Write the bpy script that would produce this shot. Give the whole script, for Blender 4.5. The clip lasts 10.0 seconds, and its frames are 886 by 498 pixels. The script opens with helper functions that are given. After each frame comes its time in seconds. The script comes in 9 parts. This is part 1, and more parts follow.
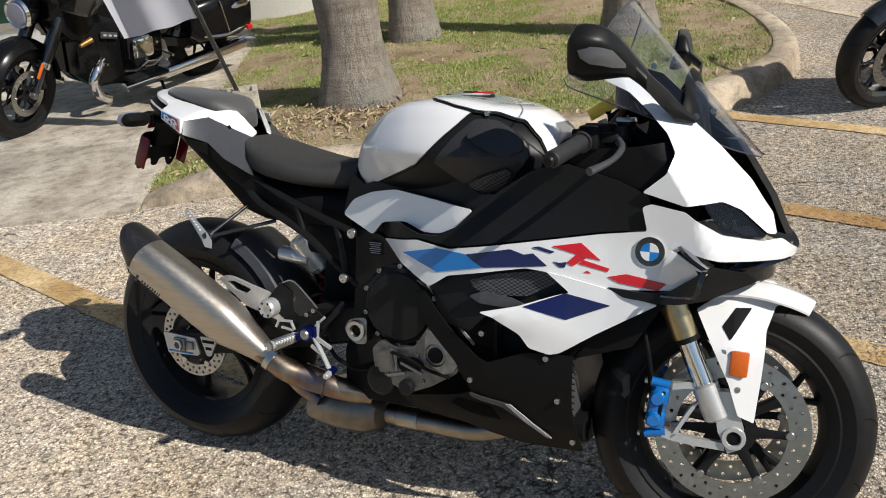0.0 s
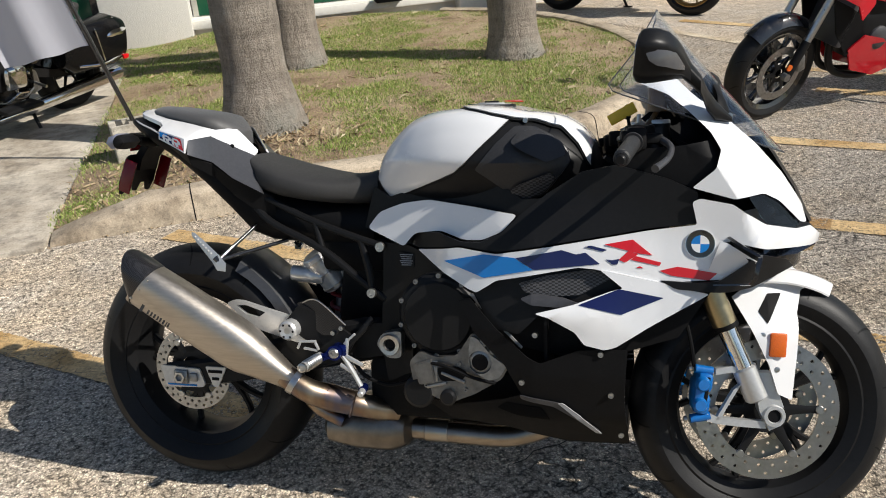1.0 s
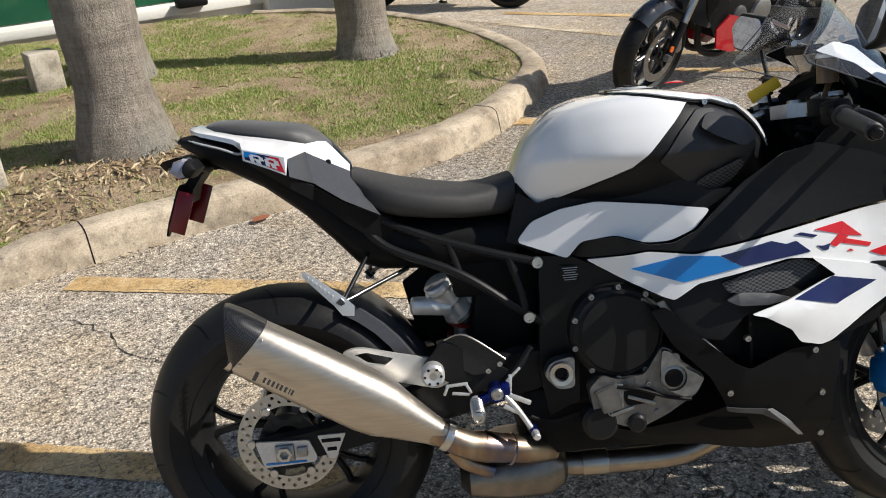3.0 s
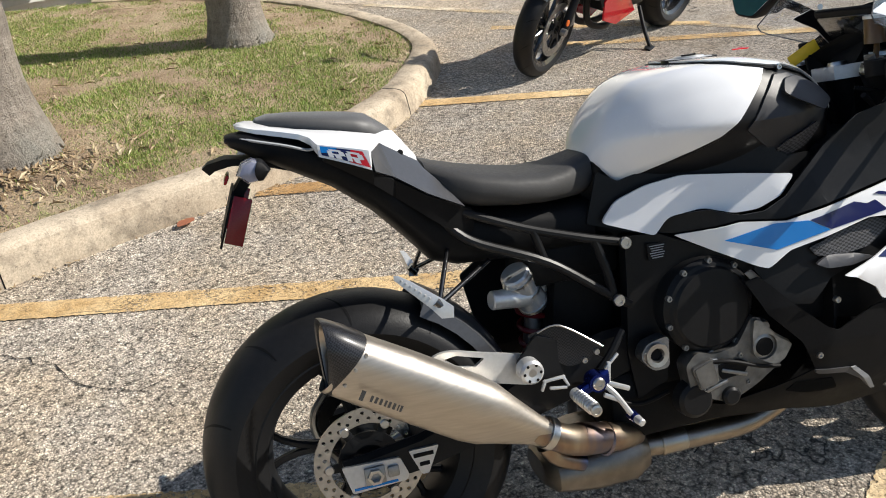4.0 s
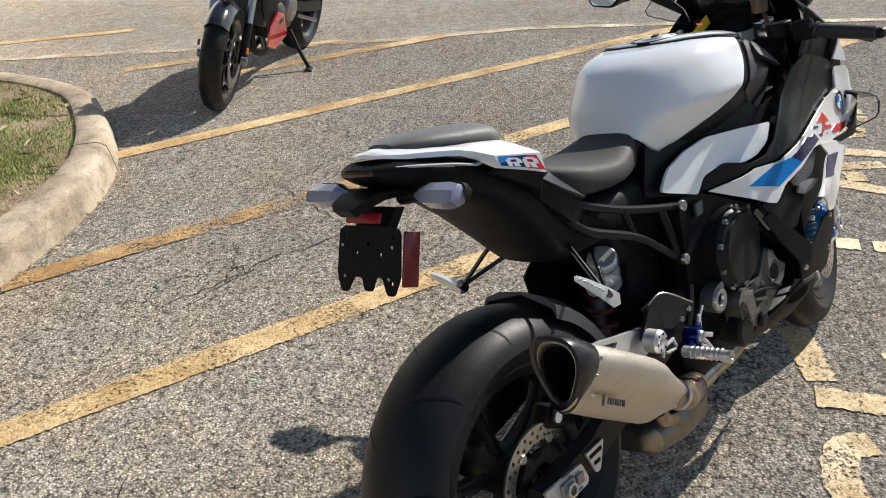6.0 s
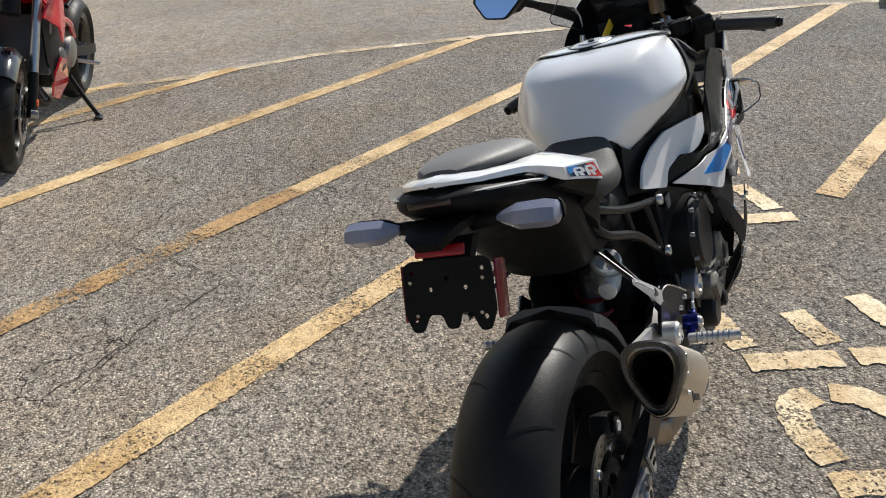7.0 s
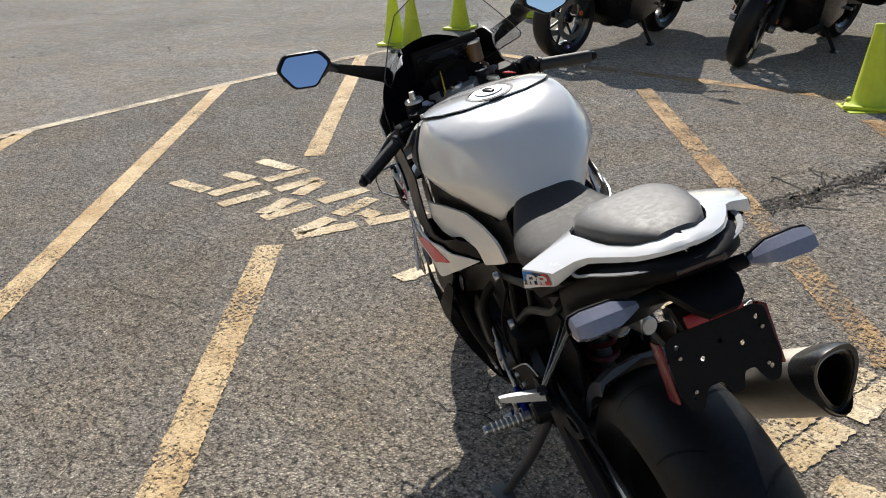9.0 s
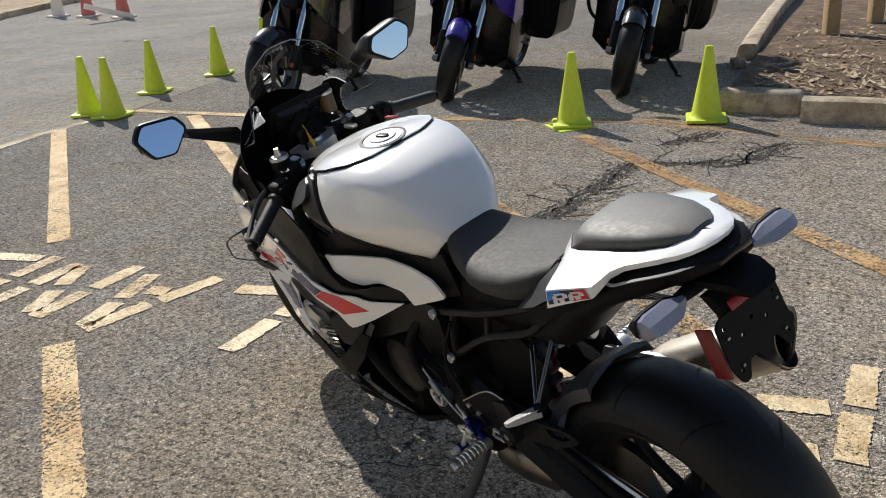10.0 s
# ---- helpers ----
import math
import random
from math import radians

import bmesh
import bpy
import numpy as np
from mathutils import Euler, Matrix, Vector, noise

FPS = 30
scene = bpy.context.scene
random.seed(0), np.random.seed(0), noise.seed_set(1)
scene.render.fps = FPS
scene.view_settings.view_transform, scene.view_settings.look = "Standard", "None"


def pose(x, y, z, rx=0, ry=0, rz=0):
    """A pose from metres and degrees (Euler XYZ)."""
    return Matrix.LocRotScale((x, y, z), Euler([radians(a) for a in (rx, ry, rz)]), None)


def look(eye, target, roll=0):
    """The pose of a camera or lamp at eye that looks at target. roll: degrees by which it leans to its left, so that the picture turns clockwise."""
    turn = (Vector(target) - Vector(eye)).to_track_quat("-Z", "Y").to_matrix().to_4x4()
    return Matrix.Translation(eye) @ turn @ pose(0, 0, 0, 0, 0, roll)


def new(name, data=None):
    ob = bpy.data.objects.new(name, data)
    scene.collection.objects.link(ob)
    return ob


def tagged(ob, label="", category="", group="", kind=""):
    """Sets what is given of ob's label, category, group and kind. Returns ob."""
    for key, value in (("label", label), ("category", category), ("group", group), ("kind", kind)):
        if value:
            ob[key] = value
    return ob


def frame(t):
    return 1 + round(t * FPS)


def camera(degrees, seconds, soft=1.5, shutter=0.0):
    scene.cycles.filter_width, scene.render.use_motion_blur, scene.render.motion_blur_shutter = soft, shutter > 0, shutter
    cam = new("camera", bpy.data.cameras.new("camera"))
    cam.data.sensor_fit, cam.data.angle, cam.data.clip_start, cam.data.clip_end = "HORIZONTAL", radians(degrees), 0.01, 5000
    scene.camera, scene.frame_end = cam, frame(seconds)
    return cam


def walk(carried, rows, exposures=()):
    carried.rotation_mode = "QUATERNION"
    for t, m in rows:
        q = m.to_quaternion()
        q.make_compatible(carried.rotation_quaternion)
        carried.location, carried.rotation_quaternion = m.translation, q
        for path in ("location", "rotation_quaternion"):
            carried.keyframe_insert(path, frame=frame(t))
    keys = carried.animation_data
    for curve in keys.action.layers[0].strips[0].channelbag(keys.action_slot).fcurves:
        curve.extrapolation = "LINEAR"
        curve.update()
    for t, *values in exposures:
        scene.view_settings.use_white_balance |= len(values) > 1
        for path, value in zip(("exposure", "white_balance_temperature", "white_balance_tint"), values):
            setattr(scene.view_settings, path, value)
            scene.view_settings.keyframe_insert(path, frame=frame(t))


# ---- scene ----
cam = camera(54.5, 10.0, 1.0)
PATH = [
    (0, (0.036, 0.122, 1.468), (0.005, 1.937, 0.628), -6.5),
    (0.5, (-0.19, 0.14, 1.454), (-0.033, 1.949, 0.617), -5.6),
    (1, (-0.395, 0.146, 1.467), (-0.06, 1.944, 0.658), -5.0),
    (1.5, (-0.529, 0.298, 1.443), (-0.077, 2.076, 0.647), -5.4),
    (2, (-0.667, 0.459, 1.441), (-0.091, 2.186, 0.613), -4.6),
    (2.5, (-0.867, 0.575, 1.433), (-0.156, 2.242, 0.586), -3.4),
    (2.7, (-0.959, 0.618, 1.434), (-0.195, 2.264, 0.593), -4.0),
    (4, (-1.408, 1.08, 1.429), (-0.255, 2.442, 0.527), -4.1),
    (4.5, (-1.611, 1.267, 1.423), (-0.293, 2.453, 0.498), -4.5),
    (5, (-1.767, 1.449, 1.431), (-0.302, 2.452, 0.51), -4.4),
    (5.2, (-1.787, 1.549, 1.422), (-0.272, 2.479, 0.505), -4.7),
    (6.3, (-1.931, 2.153, 1.414), (-0.163, 2.473, 0.534), -1.9),
    (6.5, (-1.91, 2.255, 1.408), (-0.123, 2.461, 0.534), -1.8),
    (7, (-1.882, 2.49, 1.405), (-0.08, 2.433, 0.54), -3.4),
    (7.5, (-1.779, 2.735, 1.394), (-0.008, 2.399, 0.528), -2.9),
    (8, (-1.681, 3.009, 1.381), (0.02, 2.404, 0.52), -1.2),
    (8.5, (-1.544, 3.232, 1.392), (0.054, 2.358, 0.567), -2.6),
    (9, (-1.295, 3.369, 1.392), (0.123, 2.195, 0.609), -2.7),
    (9.5, (-1.088, 3.546, 1.391), (0.057, 2.082, 0.652), -2.5),
    (10, (-0.892, 3.704, 1.408), (-0.026, 2.049, 0.694), -4.0),
]
walk(cam, [(t, look(eye, target, roll)) for t, eye, target, roll in PATH], [(0.0, 0.24), (1.0, 0.31), (2.5, 0.37), (4.0, 0.66), (4.5, 0.67), (5.0, 0.64), (6.5, 0.57), (8.0, 0.37), (10.0, 0.42)])

# ---- daylight ----
SUN_AZ, SUN_EL = -35.0, 40.0
world = bpy.data.worlds.new("daylight")
scene.world = world
world.use_nodes = True
wn = world.node_tree
sky = wn.nodes.new("ShaderNodeTexSky")
sky.sky_type, sky.sun_disc = "NISHITA", False
sky.sun_elevation, sky.sun_rotation = radians(SUN_EL), radians(90.0 - SUN_AZ)
sky.air_density, sky.dust_density, sky.ozone_density = 1.0, 0.6, 1.2
wn.links.new(sky.outputs[0], wn.nodes["Background"].inputs[0])
wn.nodes["Background"].inputs[1].default_value = 0.072
sun = new("sun", bpy.data.lights.new("sun", "SUN"))
sun.data.energy, sun.data.angle, sun.data.color = 4.2, radians(0.53), (1.0, 0.95, 0.87)
sd = Vector((math.cos(radians(SUN_EL)) * math.cos(radians(SUN_AZ)), math.cos(radians(SUN_EL)) * math.sin(radians(SUN_AZ)), math.sin(radians(SUN_EL))))
sun.matrix_world = look(sd * 30, (0, 0, 0))


# ---- materials ----
class Nodes:
    """A small builder for one node material."""

    def __init__(self, name):
        self.m = bpy.data.materials.new(name)
        self.m.use_nodes = True
        self.t = self.m.node_tree
        self.b = self.t.nodes["Principled BSDF"]
        self.co = self.t.nodes.new("ShaderNodeTexCoord").outputs["Object"]

    def world(self):
        self.co = self.t.nodes.new("ShaderNodeNewGeometry").outputs["Position"]
        return self

    def put(self, node, key, v):
        if hasattr(v, "default_value") or hasattr(v, "is_linked"):
            self.t.links.new(v, node.inputs[key])
        elif v is not None:
            node.inputs[key].default_value = v if not (isinstance(v, tuple) and len(v) == 3 and node.inputs[key].type == "RGBA") else (*v, 1)

    def add(self, kind, out=0, props=(), **ins):
        n = self.t.nodes.new(kind)
        for k, v in props:
            if k == "blend_type":
                n.blend_type = v
            elif k == "data_type":
                n.data_type = v
            elif k == "operation":
                n.operation = v
            elif k == "feature":
                n.feature = v
            elif k == "wave_type":
                n.wave_type = v
            elif k == "bands_direction":
                n.bands_direction = v
        for k, v in ins.items():
            self.put(n, int(k[1:]) if k[0] == "i" and k[1:].isdigit() else k.replace("_", " "), v)
        return n.outputs[out]

    def noise(self, scale, detail=4.0, rough=0.55, vec=None, out=0, dist=0.0):
        return self.add("ShaderNodeTexNoise", out, Vector=vec or self.co, Scale=scale, Detail=detail, Roughness=rough, Distortion=dist)

    def voro(self, scale, feature="F1", out=0, vec=None, rnd=1.0):
        return self.add("ShaderNodeTexVoronoi", out, (("feature", feature),), Vector=vec or self.co, Scale=scale, Randomness=rnd)

    def ramp(self, fac, *stops):
        n = self.t.nodes.new("ShaderNodeValToRGB")
        e = n.color_ramp.elements
        while len(e) < len(stops):
            e.new(0.5)
        for k, (p, c) in zip(e, stops):
            k.position, k.color = p, (*c, 1) if isinstance(c, tuple) else (c, c, c, 1)
        self.t.links.new(fac, n.inputs[0])
        return n.outputs[0]

    def mix(self, fac, a, b, mode="MIX"):
        n = self.t.nodes.new("ShaderNodeMix")
        n.data_type, n.blend_type = "RGBA", mode
        self.put(n, 0, fac), self.put(n, 6, a), self.put(n, 7, b)
        return n.outputs[2]

    def math(self, op, a, b=None):
        n = self.t.nodes.new("ShaderNodeMath")
        n.operation = op
        self.put(n, 0, a), self.put(n, 1, b)
        return n.outputs[0]

    def stretch(self, x, y, z):
        n = self.t.nodes.new("ShaderNodeMapping")
        self.t.links.new(self.co, n.inputs[0])
        n.inputs["Scale"].default_value = (x, y, z)
        return n.outputs[0]

    def bump(self, height, strength=0.3, dist=0.002, under=None):
        n = self.t.nodes.new("ShaderNodeBump")
        n.inputs["Strength"].default_value, n.inputs["Distance"].default_value = strength, dist
        self.t.links.new(height, n.inputs["Height"])
        if under is not None:
            self.t.links.new(under, n.inputs["Normal"])
        return n.outputs[0]

    def done(self, **ins):
        for k, v in ins.items():
            self.put(self.b, k.replace("_", " "), v)
        return self.m


def plain(name, color, rough=0.5, metal=0.0, grain=60.0, vary=0.18, relief=0.1, dist=0.0008, **more):
    """Two scales of tone, a broken gloss and a fine relief."""
    k = Nodes(name)
    c = tuple(color)
    lo, hi = tuple(v * (1 - vary) for v in c), tuple(min(1, v * (1 + vary)) for v in c)
    tone = k.mix(k.noise(grain * 0.07, 3), k.ramp(k.noise(grain, 4), (0.3, lo), (0.7, hi)), c)
    r = k.add("ShaderNodeMapRange", Value=k.noise(grain * 0.25, 4), To_Min=max(0.02, rough * 0.8), To_Max=min(1, rough * 1.2))
    return k.done(Base_Color=tone, Roughness=r, Metallic=metal, Normal=k.bump(k.noise(grain * 3, 3), relief, dist), **more)


def asphalt(name, dark, light, size, lane):
    """Worn asphalt: rounded stones of two sizes in a dark binder with painted gap shade, cracks and large faded
    patches.
    """
    k = Nodes(name).world()
    jitter = k.add("ShaderNodeVectorMath", 0, (("operation", "SCALE"),), i0=k.noise(size * 0.8, 3, out=1), Scale=1.3 / size)
    loose = k.add("ShaderNodeVectorMath", 0, (("operation", "ADD"),), i0=k.co, i1=jitter)
    stone, far = k.voro(size, out=1, vec=loose), k.voro(size, out=0, vec=loose)
    chip, near = k.voro(size * 2.2, out=1, vec=loose), k.voro(size * 2.2, out=0, vec=loose)
    tone = k.ramp(k.add("ShaderNodeSeparateColor", 0, Color=stone), (0.0, dark), (0.5, tuple(0.55 * (a + b) for a, b in zip(dark, light))), (0.82, light), (1.0, tuple(min(1, 1.35 * v) for v in light)))
    grit = k.ramp(k.add("ShaderNodeSeparateColor", 1, Color=chip), (0.0, 0.74), (0.5, 1.0), (1.0, 1.30))
    tone = k.mix(1.0, tone, grit, "MULTIPLY")
    # Crevice shade is put into the colour, over the binder's own dark.
    gap_shade = k.math("MULTIPLY", k.ramp(far, (0.36, 0.0), (0.66, 1.0)), k.ramp(k.noise(size * 0.35, 3), (0.36, 0.25), (0.60, 1.0)))
    gap_shade = k.math("MAXIMUM", gap_shade, k.math("MULTIPLY", k.ramp(near, (0.48, 0.0), (0.72, 1.0)), 0.5))
    tone = k.mix(gap_shade, tone, tuple(0.32 * v for v in dark))
    patch = k.ramp(k.noise(0.55, 6, 0.62), (0.32, 0.78), (0.66, 1.12))
    tone = k.mix(1.0, tone, patch, "MULTIPLY")
    fine = k.ramp(k.noise(11.0, 6, 0.62), (0.3, 0.74), (0.7, 1.22))
    tone = k.mix(1.0, tone, fine, "MULTIPLY")
    if not lane:
        pit = k.ramp(k.noise(46.0, 4, 0.66), (0.38, 0.36), (0.47, 0.97), (0.62, 1.12))
        tone = k.mix(1.0, tone, pit, "MULTIPLY")
    warp = k.add("ShaderNodeVectorMath", 0, (("operation", "ADD"),), i0=k.co, i1=k.noise(1.7, 5, out=1))
    crack = k.voro(0.8 if not lane else 0.3, "DISTANCE_TO_EDGE", vec=warp)
    gate = k.ramp(k.noise(0.8, 3), (0.53, 0.0), (0.60, 1.0))
    line = k.math("MULTIPLY", k.ramp(crack, (0.0, 1.0), (0.0045, 0.0)), gate)
    brown = k.ramp(k.noise(1.9, 5, 0.6), (0.42, 0.0), (0.62, 0.55))
    tone = k.mix(brown, tone, k.mix(1.0, tone, (1.0, 0.90, 0.74), "MULTIPLY"))
    tone = k.mix(line, tone, (0.02, 0.018, 0.015))
    h = k.math("SUBTRACT", k.math("ADD", k.math("SUBTRACT", k.noise(size * 0.5, 3), far), k.math("MULTIPLY", near, -0.35)), line)
    return k.done(Base_Color=tone, Roughness=0.88, Diffuse_Roughness=0.9, Specular_IOR_Level=0.28, Normal=k.bump(h, 0.8 if not lane else 0.5, 0.007 if not lane else 0.002))


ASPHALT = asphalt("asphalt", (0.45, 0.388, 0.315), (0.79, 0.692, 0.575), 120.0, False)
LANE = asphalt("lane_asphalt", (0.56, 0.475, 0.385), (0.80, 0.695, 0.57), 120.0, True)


def road_paint(name, color, worn=0.0):
    """Old traffic paint, cracked and worn through to the stones."""
    k = Nodes(name).world()
    wear = k.math("ADD", k.math("ADD", k.noise(85.0, 5, 0.72), k.math("MULTIPLY", k.noise(5.0, 4), 0.45)), k.math("MULTIPLY", k.noise(0.7, 3), 0.5))
    hole = k.ramp(wear, (0.80 + worn, 1.0), (0.89 + worn, 0.0))
    dirt = k.ramp(k.noise(3.0, 6, 0.65), (0.38, (color[0] * 0.60, color[1] * 0.50, color[2] * 0.36)), (0.70, color))
    stone = k.voro(95.0, out=1)
    warp = k.add("ShaderNodeVectorMath", 0, (("operation", "ADD"),), i0=k.co, i1=k.math("MULTIPLY", k.noise(9, 4), 0.15))
    crack = k.ramp(k.voro(5.0, "DISTANCE_TO_EDGE", vec=warp), (0.0, 1.0), (0.011, 0.0))
    gone = k.math("MAXIMUM", hole, k.math("MULTIPLY", crack, k.ramp(k.noise(2.2, 3), (0.50, 0.0), (0.60, 0.9))))
    speck = k.ramp(k.add("ShaderNodeSeparateColor", 0, Color=stone), (0.0, 0.72), (0.5, 1.0), (1.0, 1.15))
    return k.done(Base_Color=k.mix(1.0, dirt, speck, "MULTIPLY"), Roughness=0.75, Alpha=k.math("SUBTRACT", 1.0, gone), Normal=k.bump(k.voro(95.0, "DISTANCE_TO_EDGE"), 0.7, 0.004))


YELLOW = road_paint("yellow_road_paint", (0.75, 0.565, 0.315), 0.03)
GHOST = road_paint("brown_paint_remains", (0.42, 0.27, 0.13), 0.24)
WORN = road_paint("worn_ochre_road_paint", (0.58, 0.385, 0.185), 0.12)
FADED = road_paint("faded_edge_paint", (0.78, 0.69, 0.54), 0.09)
CREAM = road_paint("cream_road_paint", (0.84, 0.71, 0.49), 0.03)


def concrete(name, color, grain=45.0):
    k = Nodes(name).world()
    stain = k.ramp(k.noise(2.3, 7, 0.68), (0.30, (color[0] * 0.50, color[1] * 0.46, color[2] * 0.42)), (0.60, color))
    speck = k.ramp(k.noise(grain * 3, 3), (0.35, 0.8), (0.65, 1.1))
    pits = k.ramp(k.noise(grain, 4, 0.7), (0.33, 0.62), (0.42, 1.0))
    grime = k.ramp(k.noise(9.0, 7, 0.72), (0.36, 0.58), (0.52, 1.0), (0.70, 1.10))
    pits = k.mix(1.0, pits, grime, "MULTIPLY")
    return k.done(Base_Color=k.mix(1.0, k.mix(1.0, stain, speck, "MULTIPLY"), pits, "MULTIPLY"), Roughness=0.9, Normal=k.bump(k.noise(grain, 6, 0.7), 0.5, 0.006))


CRACK = plain("crack_dirt", (0.022, 0.018, 0.014), 0.95, 0, 90, 0.4, 0.3)
KERB = concrete("kerb_concrete", (0.56, 0.465, 0.345))
WALK = concrete("walk_concrete", (0.57, 0.51, 0.42))
BLOCK = concrete("block_concrete", (0.66, 0.61, 0.51))


def soil():
    k = Nodes("turf_soil").world()
    tone = k.ramp(k.noise(3.0, 8, 0.65), (0.28, (0.15, 0.095, 0.055)), (0.45, (0.33, 0.235, 0.145)), (0.60, (0.42, 0.32, 0.205)), (0.70, (0.25, 0.25, 0.085)), (0.82, (0.16, 0.21, 0.05)))
    return k.done(Base_Color=k.mix(0.45, tone, k.ramp(k.noise(70, 4), (0.3, 0.1), (0.7, 0.9)), "OVERLAY"), Roughness=0.95, Normal=k.bump(k.noise(60, 6, 0.7), 0.9, 0.02))


SOIL = soil()


def shaded_mulch():
    """Bark mulch and earth, their colour darkened for tree shade on the bed."""
    k = Nodes("shaded_mulch").world()
    tone = k.ramp(k.noise(5.0, 8, 0.7), (0.30, (0.055, 0.036, 0.024)), (0.5, (0.16, 0.105, 0.065)), (0.66, (0.26, 0.18, 0.11)), (0.8, (0.13, 0.13, 0.05)))
    return k.done(Base_Color=k.mix(0.5, tone, k.ramp(k.noise(80, 4), (0.3, 0.1), (0.7, 0.9)), "OVERLAY"), Roughness=0.95, Normal=k.bump(k.noise(60, 6, 0.7), 1.0, 0.03))


MULCH = shaded_mulch()


def bark():
    k = Nodes("palm_bark")
    v = k.stretch(1, 1, 0.26)
    groove = k.mix(0.45, k.noise(30.0, 6, 0.72, vec=v), k.noise(95.0, 5, 0.7))
    ring = k.noise(22.0, 3, vec=k.stretch(0.12, 0.12, 1))
    tone = k.ramp(groove, (0.30, (0.10, 0.082, 0.064)), (0.48, (0.26, 0.222, 0.18)), (0.7, (0.40, 0.35, 0.29)))
    tone = k.mix(0.4, tone, k.ramp(ring, (0.35, 0.35), (0.6, 0.75)), "OVERLAY")
    tone = k.mix(k.ramp(k.noise(2.5, 4), (0.5, 0.0), (0.7, 0.5)), tone, (0.30, 0.31, 0.27))
    n = k.bump(ring, 0.5, 0.016, k.bump(groove, 1.0, 0.035))
    return k.done(Base_Color=tone, Roughness=0.92, Normal=n)


BARK = bark()


def leaf(name, a, b):
    k = Nodes(name)
    r = k.t.nodes.new("ShaderNodeNewGeometry").outputs["Random Per Island"]
    return k.done(Base_Color=k.mix(0.25, k.ramp(r, (0.0, a), (1.0, b)), k.noise(40, 3)), Roughness=0.6)


def leaf_mix(name, *stops):
    k = Nodes(name)
    r = k.t.nodes.new("ShaderNodeNewGeometry").outputs["Random Per Island"]
    return k.done(Base_Color=k.ramp(r, *stops), Roughness=0.65)


GRASS = leaf_mix("grass_blades", (0.0, (0.10, 0.155, 0.026)), (0.36, (0.21, 0.315, 0.05)), (0.68, (0.34, 0.43, 0.09)), (0.85, (0.45, 0.42, 0.17)), (1.0, (0.56, 0.46, 0.26)))
LITTER = leaf_mix("dry_litter", (0.0, (0.13, 0.075, 0.035)), (0.5, (0.34, 0.24, 0.13)), (1.0, (0.50, 0.42, 0.27)))
FROND = leaf("palm_frond", (0.03, 0.06, 0.012), (0.07, 0.12, 0.025))


def paint(name, color, flake=0.0, coat=1.0, film=0.12):
    """Clear-coated bodywork paint with faint dust and orange peel."""
    k = Nodes(name)
    dust = k.ramp(k.noise(18, 6, 0.7), (0.45, 0.0), (0.8, film))
    return k.done(Base_Color=k.mix(dust, color, tuple(0.6 * v + 0.12 for v in color)), Roughness=k.math("ADD", 0.22, k.math("MULTIPLY", dust, 0.8)), Metallic=flake, Coat_Weight=coat, Coat_Roughness=0.04, Normal=k.bump(k.noise(220, 2), 0.03, 0.0004))


WHITE = paint("white_paint", (0.80, 0.80, 0.80))
GREYWHITE = paint("grey_white_paint", (0.62, 0.62, 0.64))
DBLUE = paint("light_blue_decal", (0.003, 0.185, 0.56), 0.0, 0.3, 0.03)
NAVY = paint("navy_decal", (0.006, 0.010, 0.075), 0.0, 0.3, 0.03)
RED = paint("red_decal", (0.60, 0.008, 0.015), 0.0, 0.35, 0.03)
REDPAINT = paint("red_bodywork", (0.60, 0.008, 0.020))
PURPLE = paint("violet_bodywork", (0.05, 0.025, 0.32), 0.3)
GLOSSBLACK = paint("gloss_black", (0.008, 0.008, 0.009))
DEEPBLACK = plain("deep_black_coat", (0.006, 0.006, 0.0065), 0.22, 0, 60, 0.2, 0.06, 0.0006, Specular_IOR_Level=0.22)
BLACK = plain("black_plastic", (0.0078, 0.0078, 0.0082), 0.52, 0, 180, 0.3, 0.25, 0.0006, Specular_IOR_Level=0.10)
HOLEBLACK = plain("hole_black", (0.006, 0.006, 0.006), 0.9, 0, 90, 0.3, 0.2, Specular_IOR_Level=0.05)
SATIN = plain("satin_black", (0.0115, 0.0115, 0.012), 0.38, 0, 120, 0.2, 0.12, 0.0004, Specular_IOR_Level=0.17)
DARKGREY = plain("dark_grey_plastic", (0.050, 0.050, 0.054), 0.42, 0, 160, 0.2, 0.2, 0.0005)
FRAME = plain("black_frame_coat", (0.010, 0.010, 0.0105), 0.32, 0, 90, 0.2, 0.1, 0.0004, Specular_IOR_Level=0.16)
RUBBER = plain("tyre_rubber", (0.0095, 0.0095, 0.010), 0.46, 0, 90, 0.35, 0.4, 0.0008, Specular_IOR_Level=0.24)
GRIP = plain("grip_rubber", (0.020, 0.020, 0.021), 0.55, 0, 140, 0.3, 0.5, 0.001)
SEAT = plain("black_seat_cover", (0.032, 0.031, 0.030), 0.66, 0, 420, 0.22, 0.35, 0.0004, Specular_IOR_Level=0.45)

SMOKELENS = plain("smoked_lens", (0.075, 0.075, 0.078), 0.15, 0, 60, 0.1, 0.01)
PILLION = plain("grey_seat_cover", (0.042, 0.040, 0.038), 0.62, 0, 420, 0.16, 0.35, 0.0004, Specular_IOR_Level=1.0, Sheen_Weight=0.2)
KNEE = plain("dark_knee_plastic", (0.028, 0.028, 0.0295), 0.42, 0, 200, 0.2, 0.2, 0.0005, Specular_IOR_Level=0.35)
TAILGREY = plain("grey_tail_paint", (0.078, 0.079, 0.085), 0.32, 0.4, 150, 0.15, 0.05, 0.0003, Specular_IOR_Level=0.45)
CASE = plain("dirty_cast_alloy", (0.19, 0.185, 0.175), 0.48, 0.9, 45, 0.5, 0.6, 0.0015)
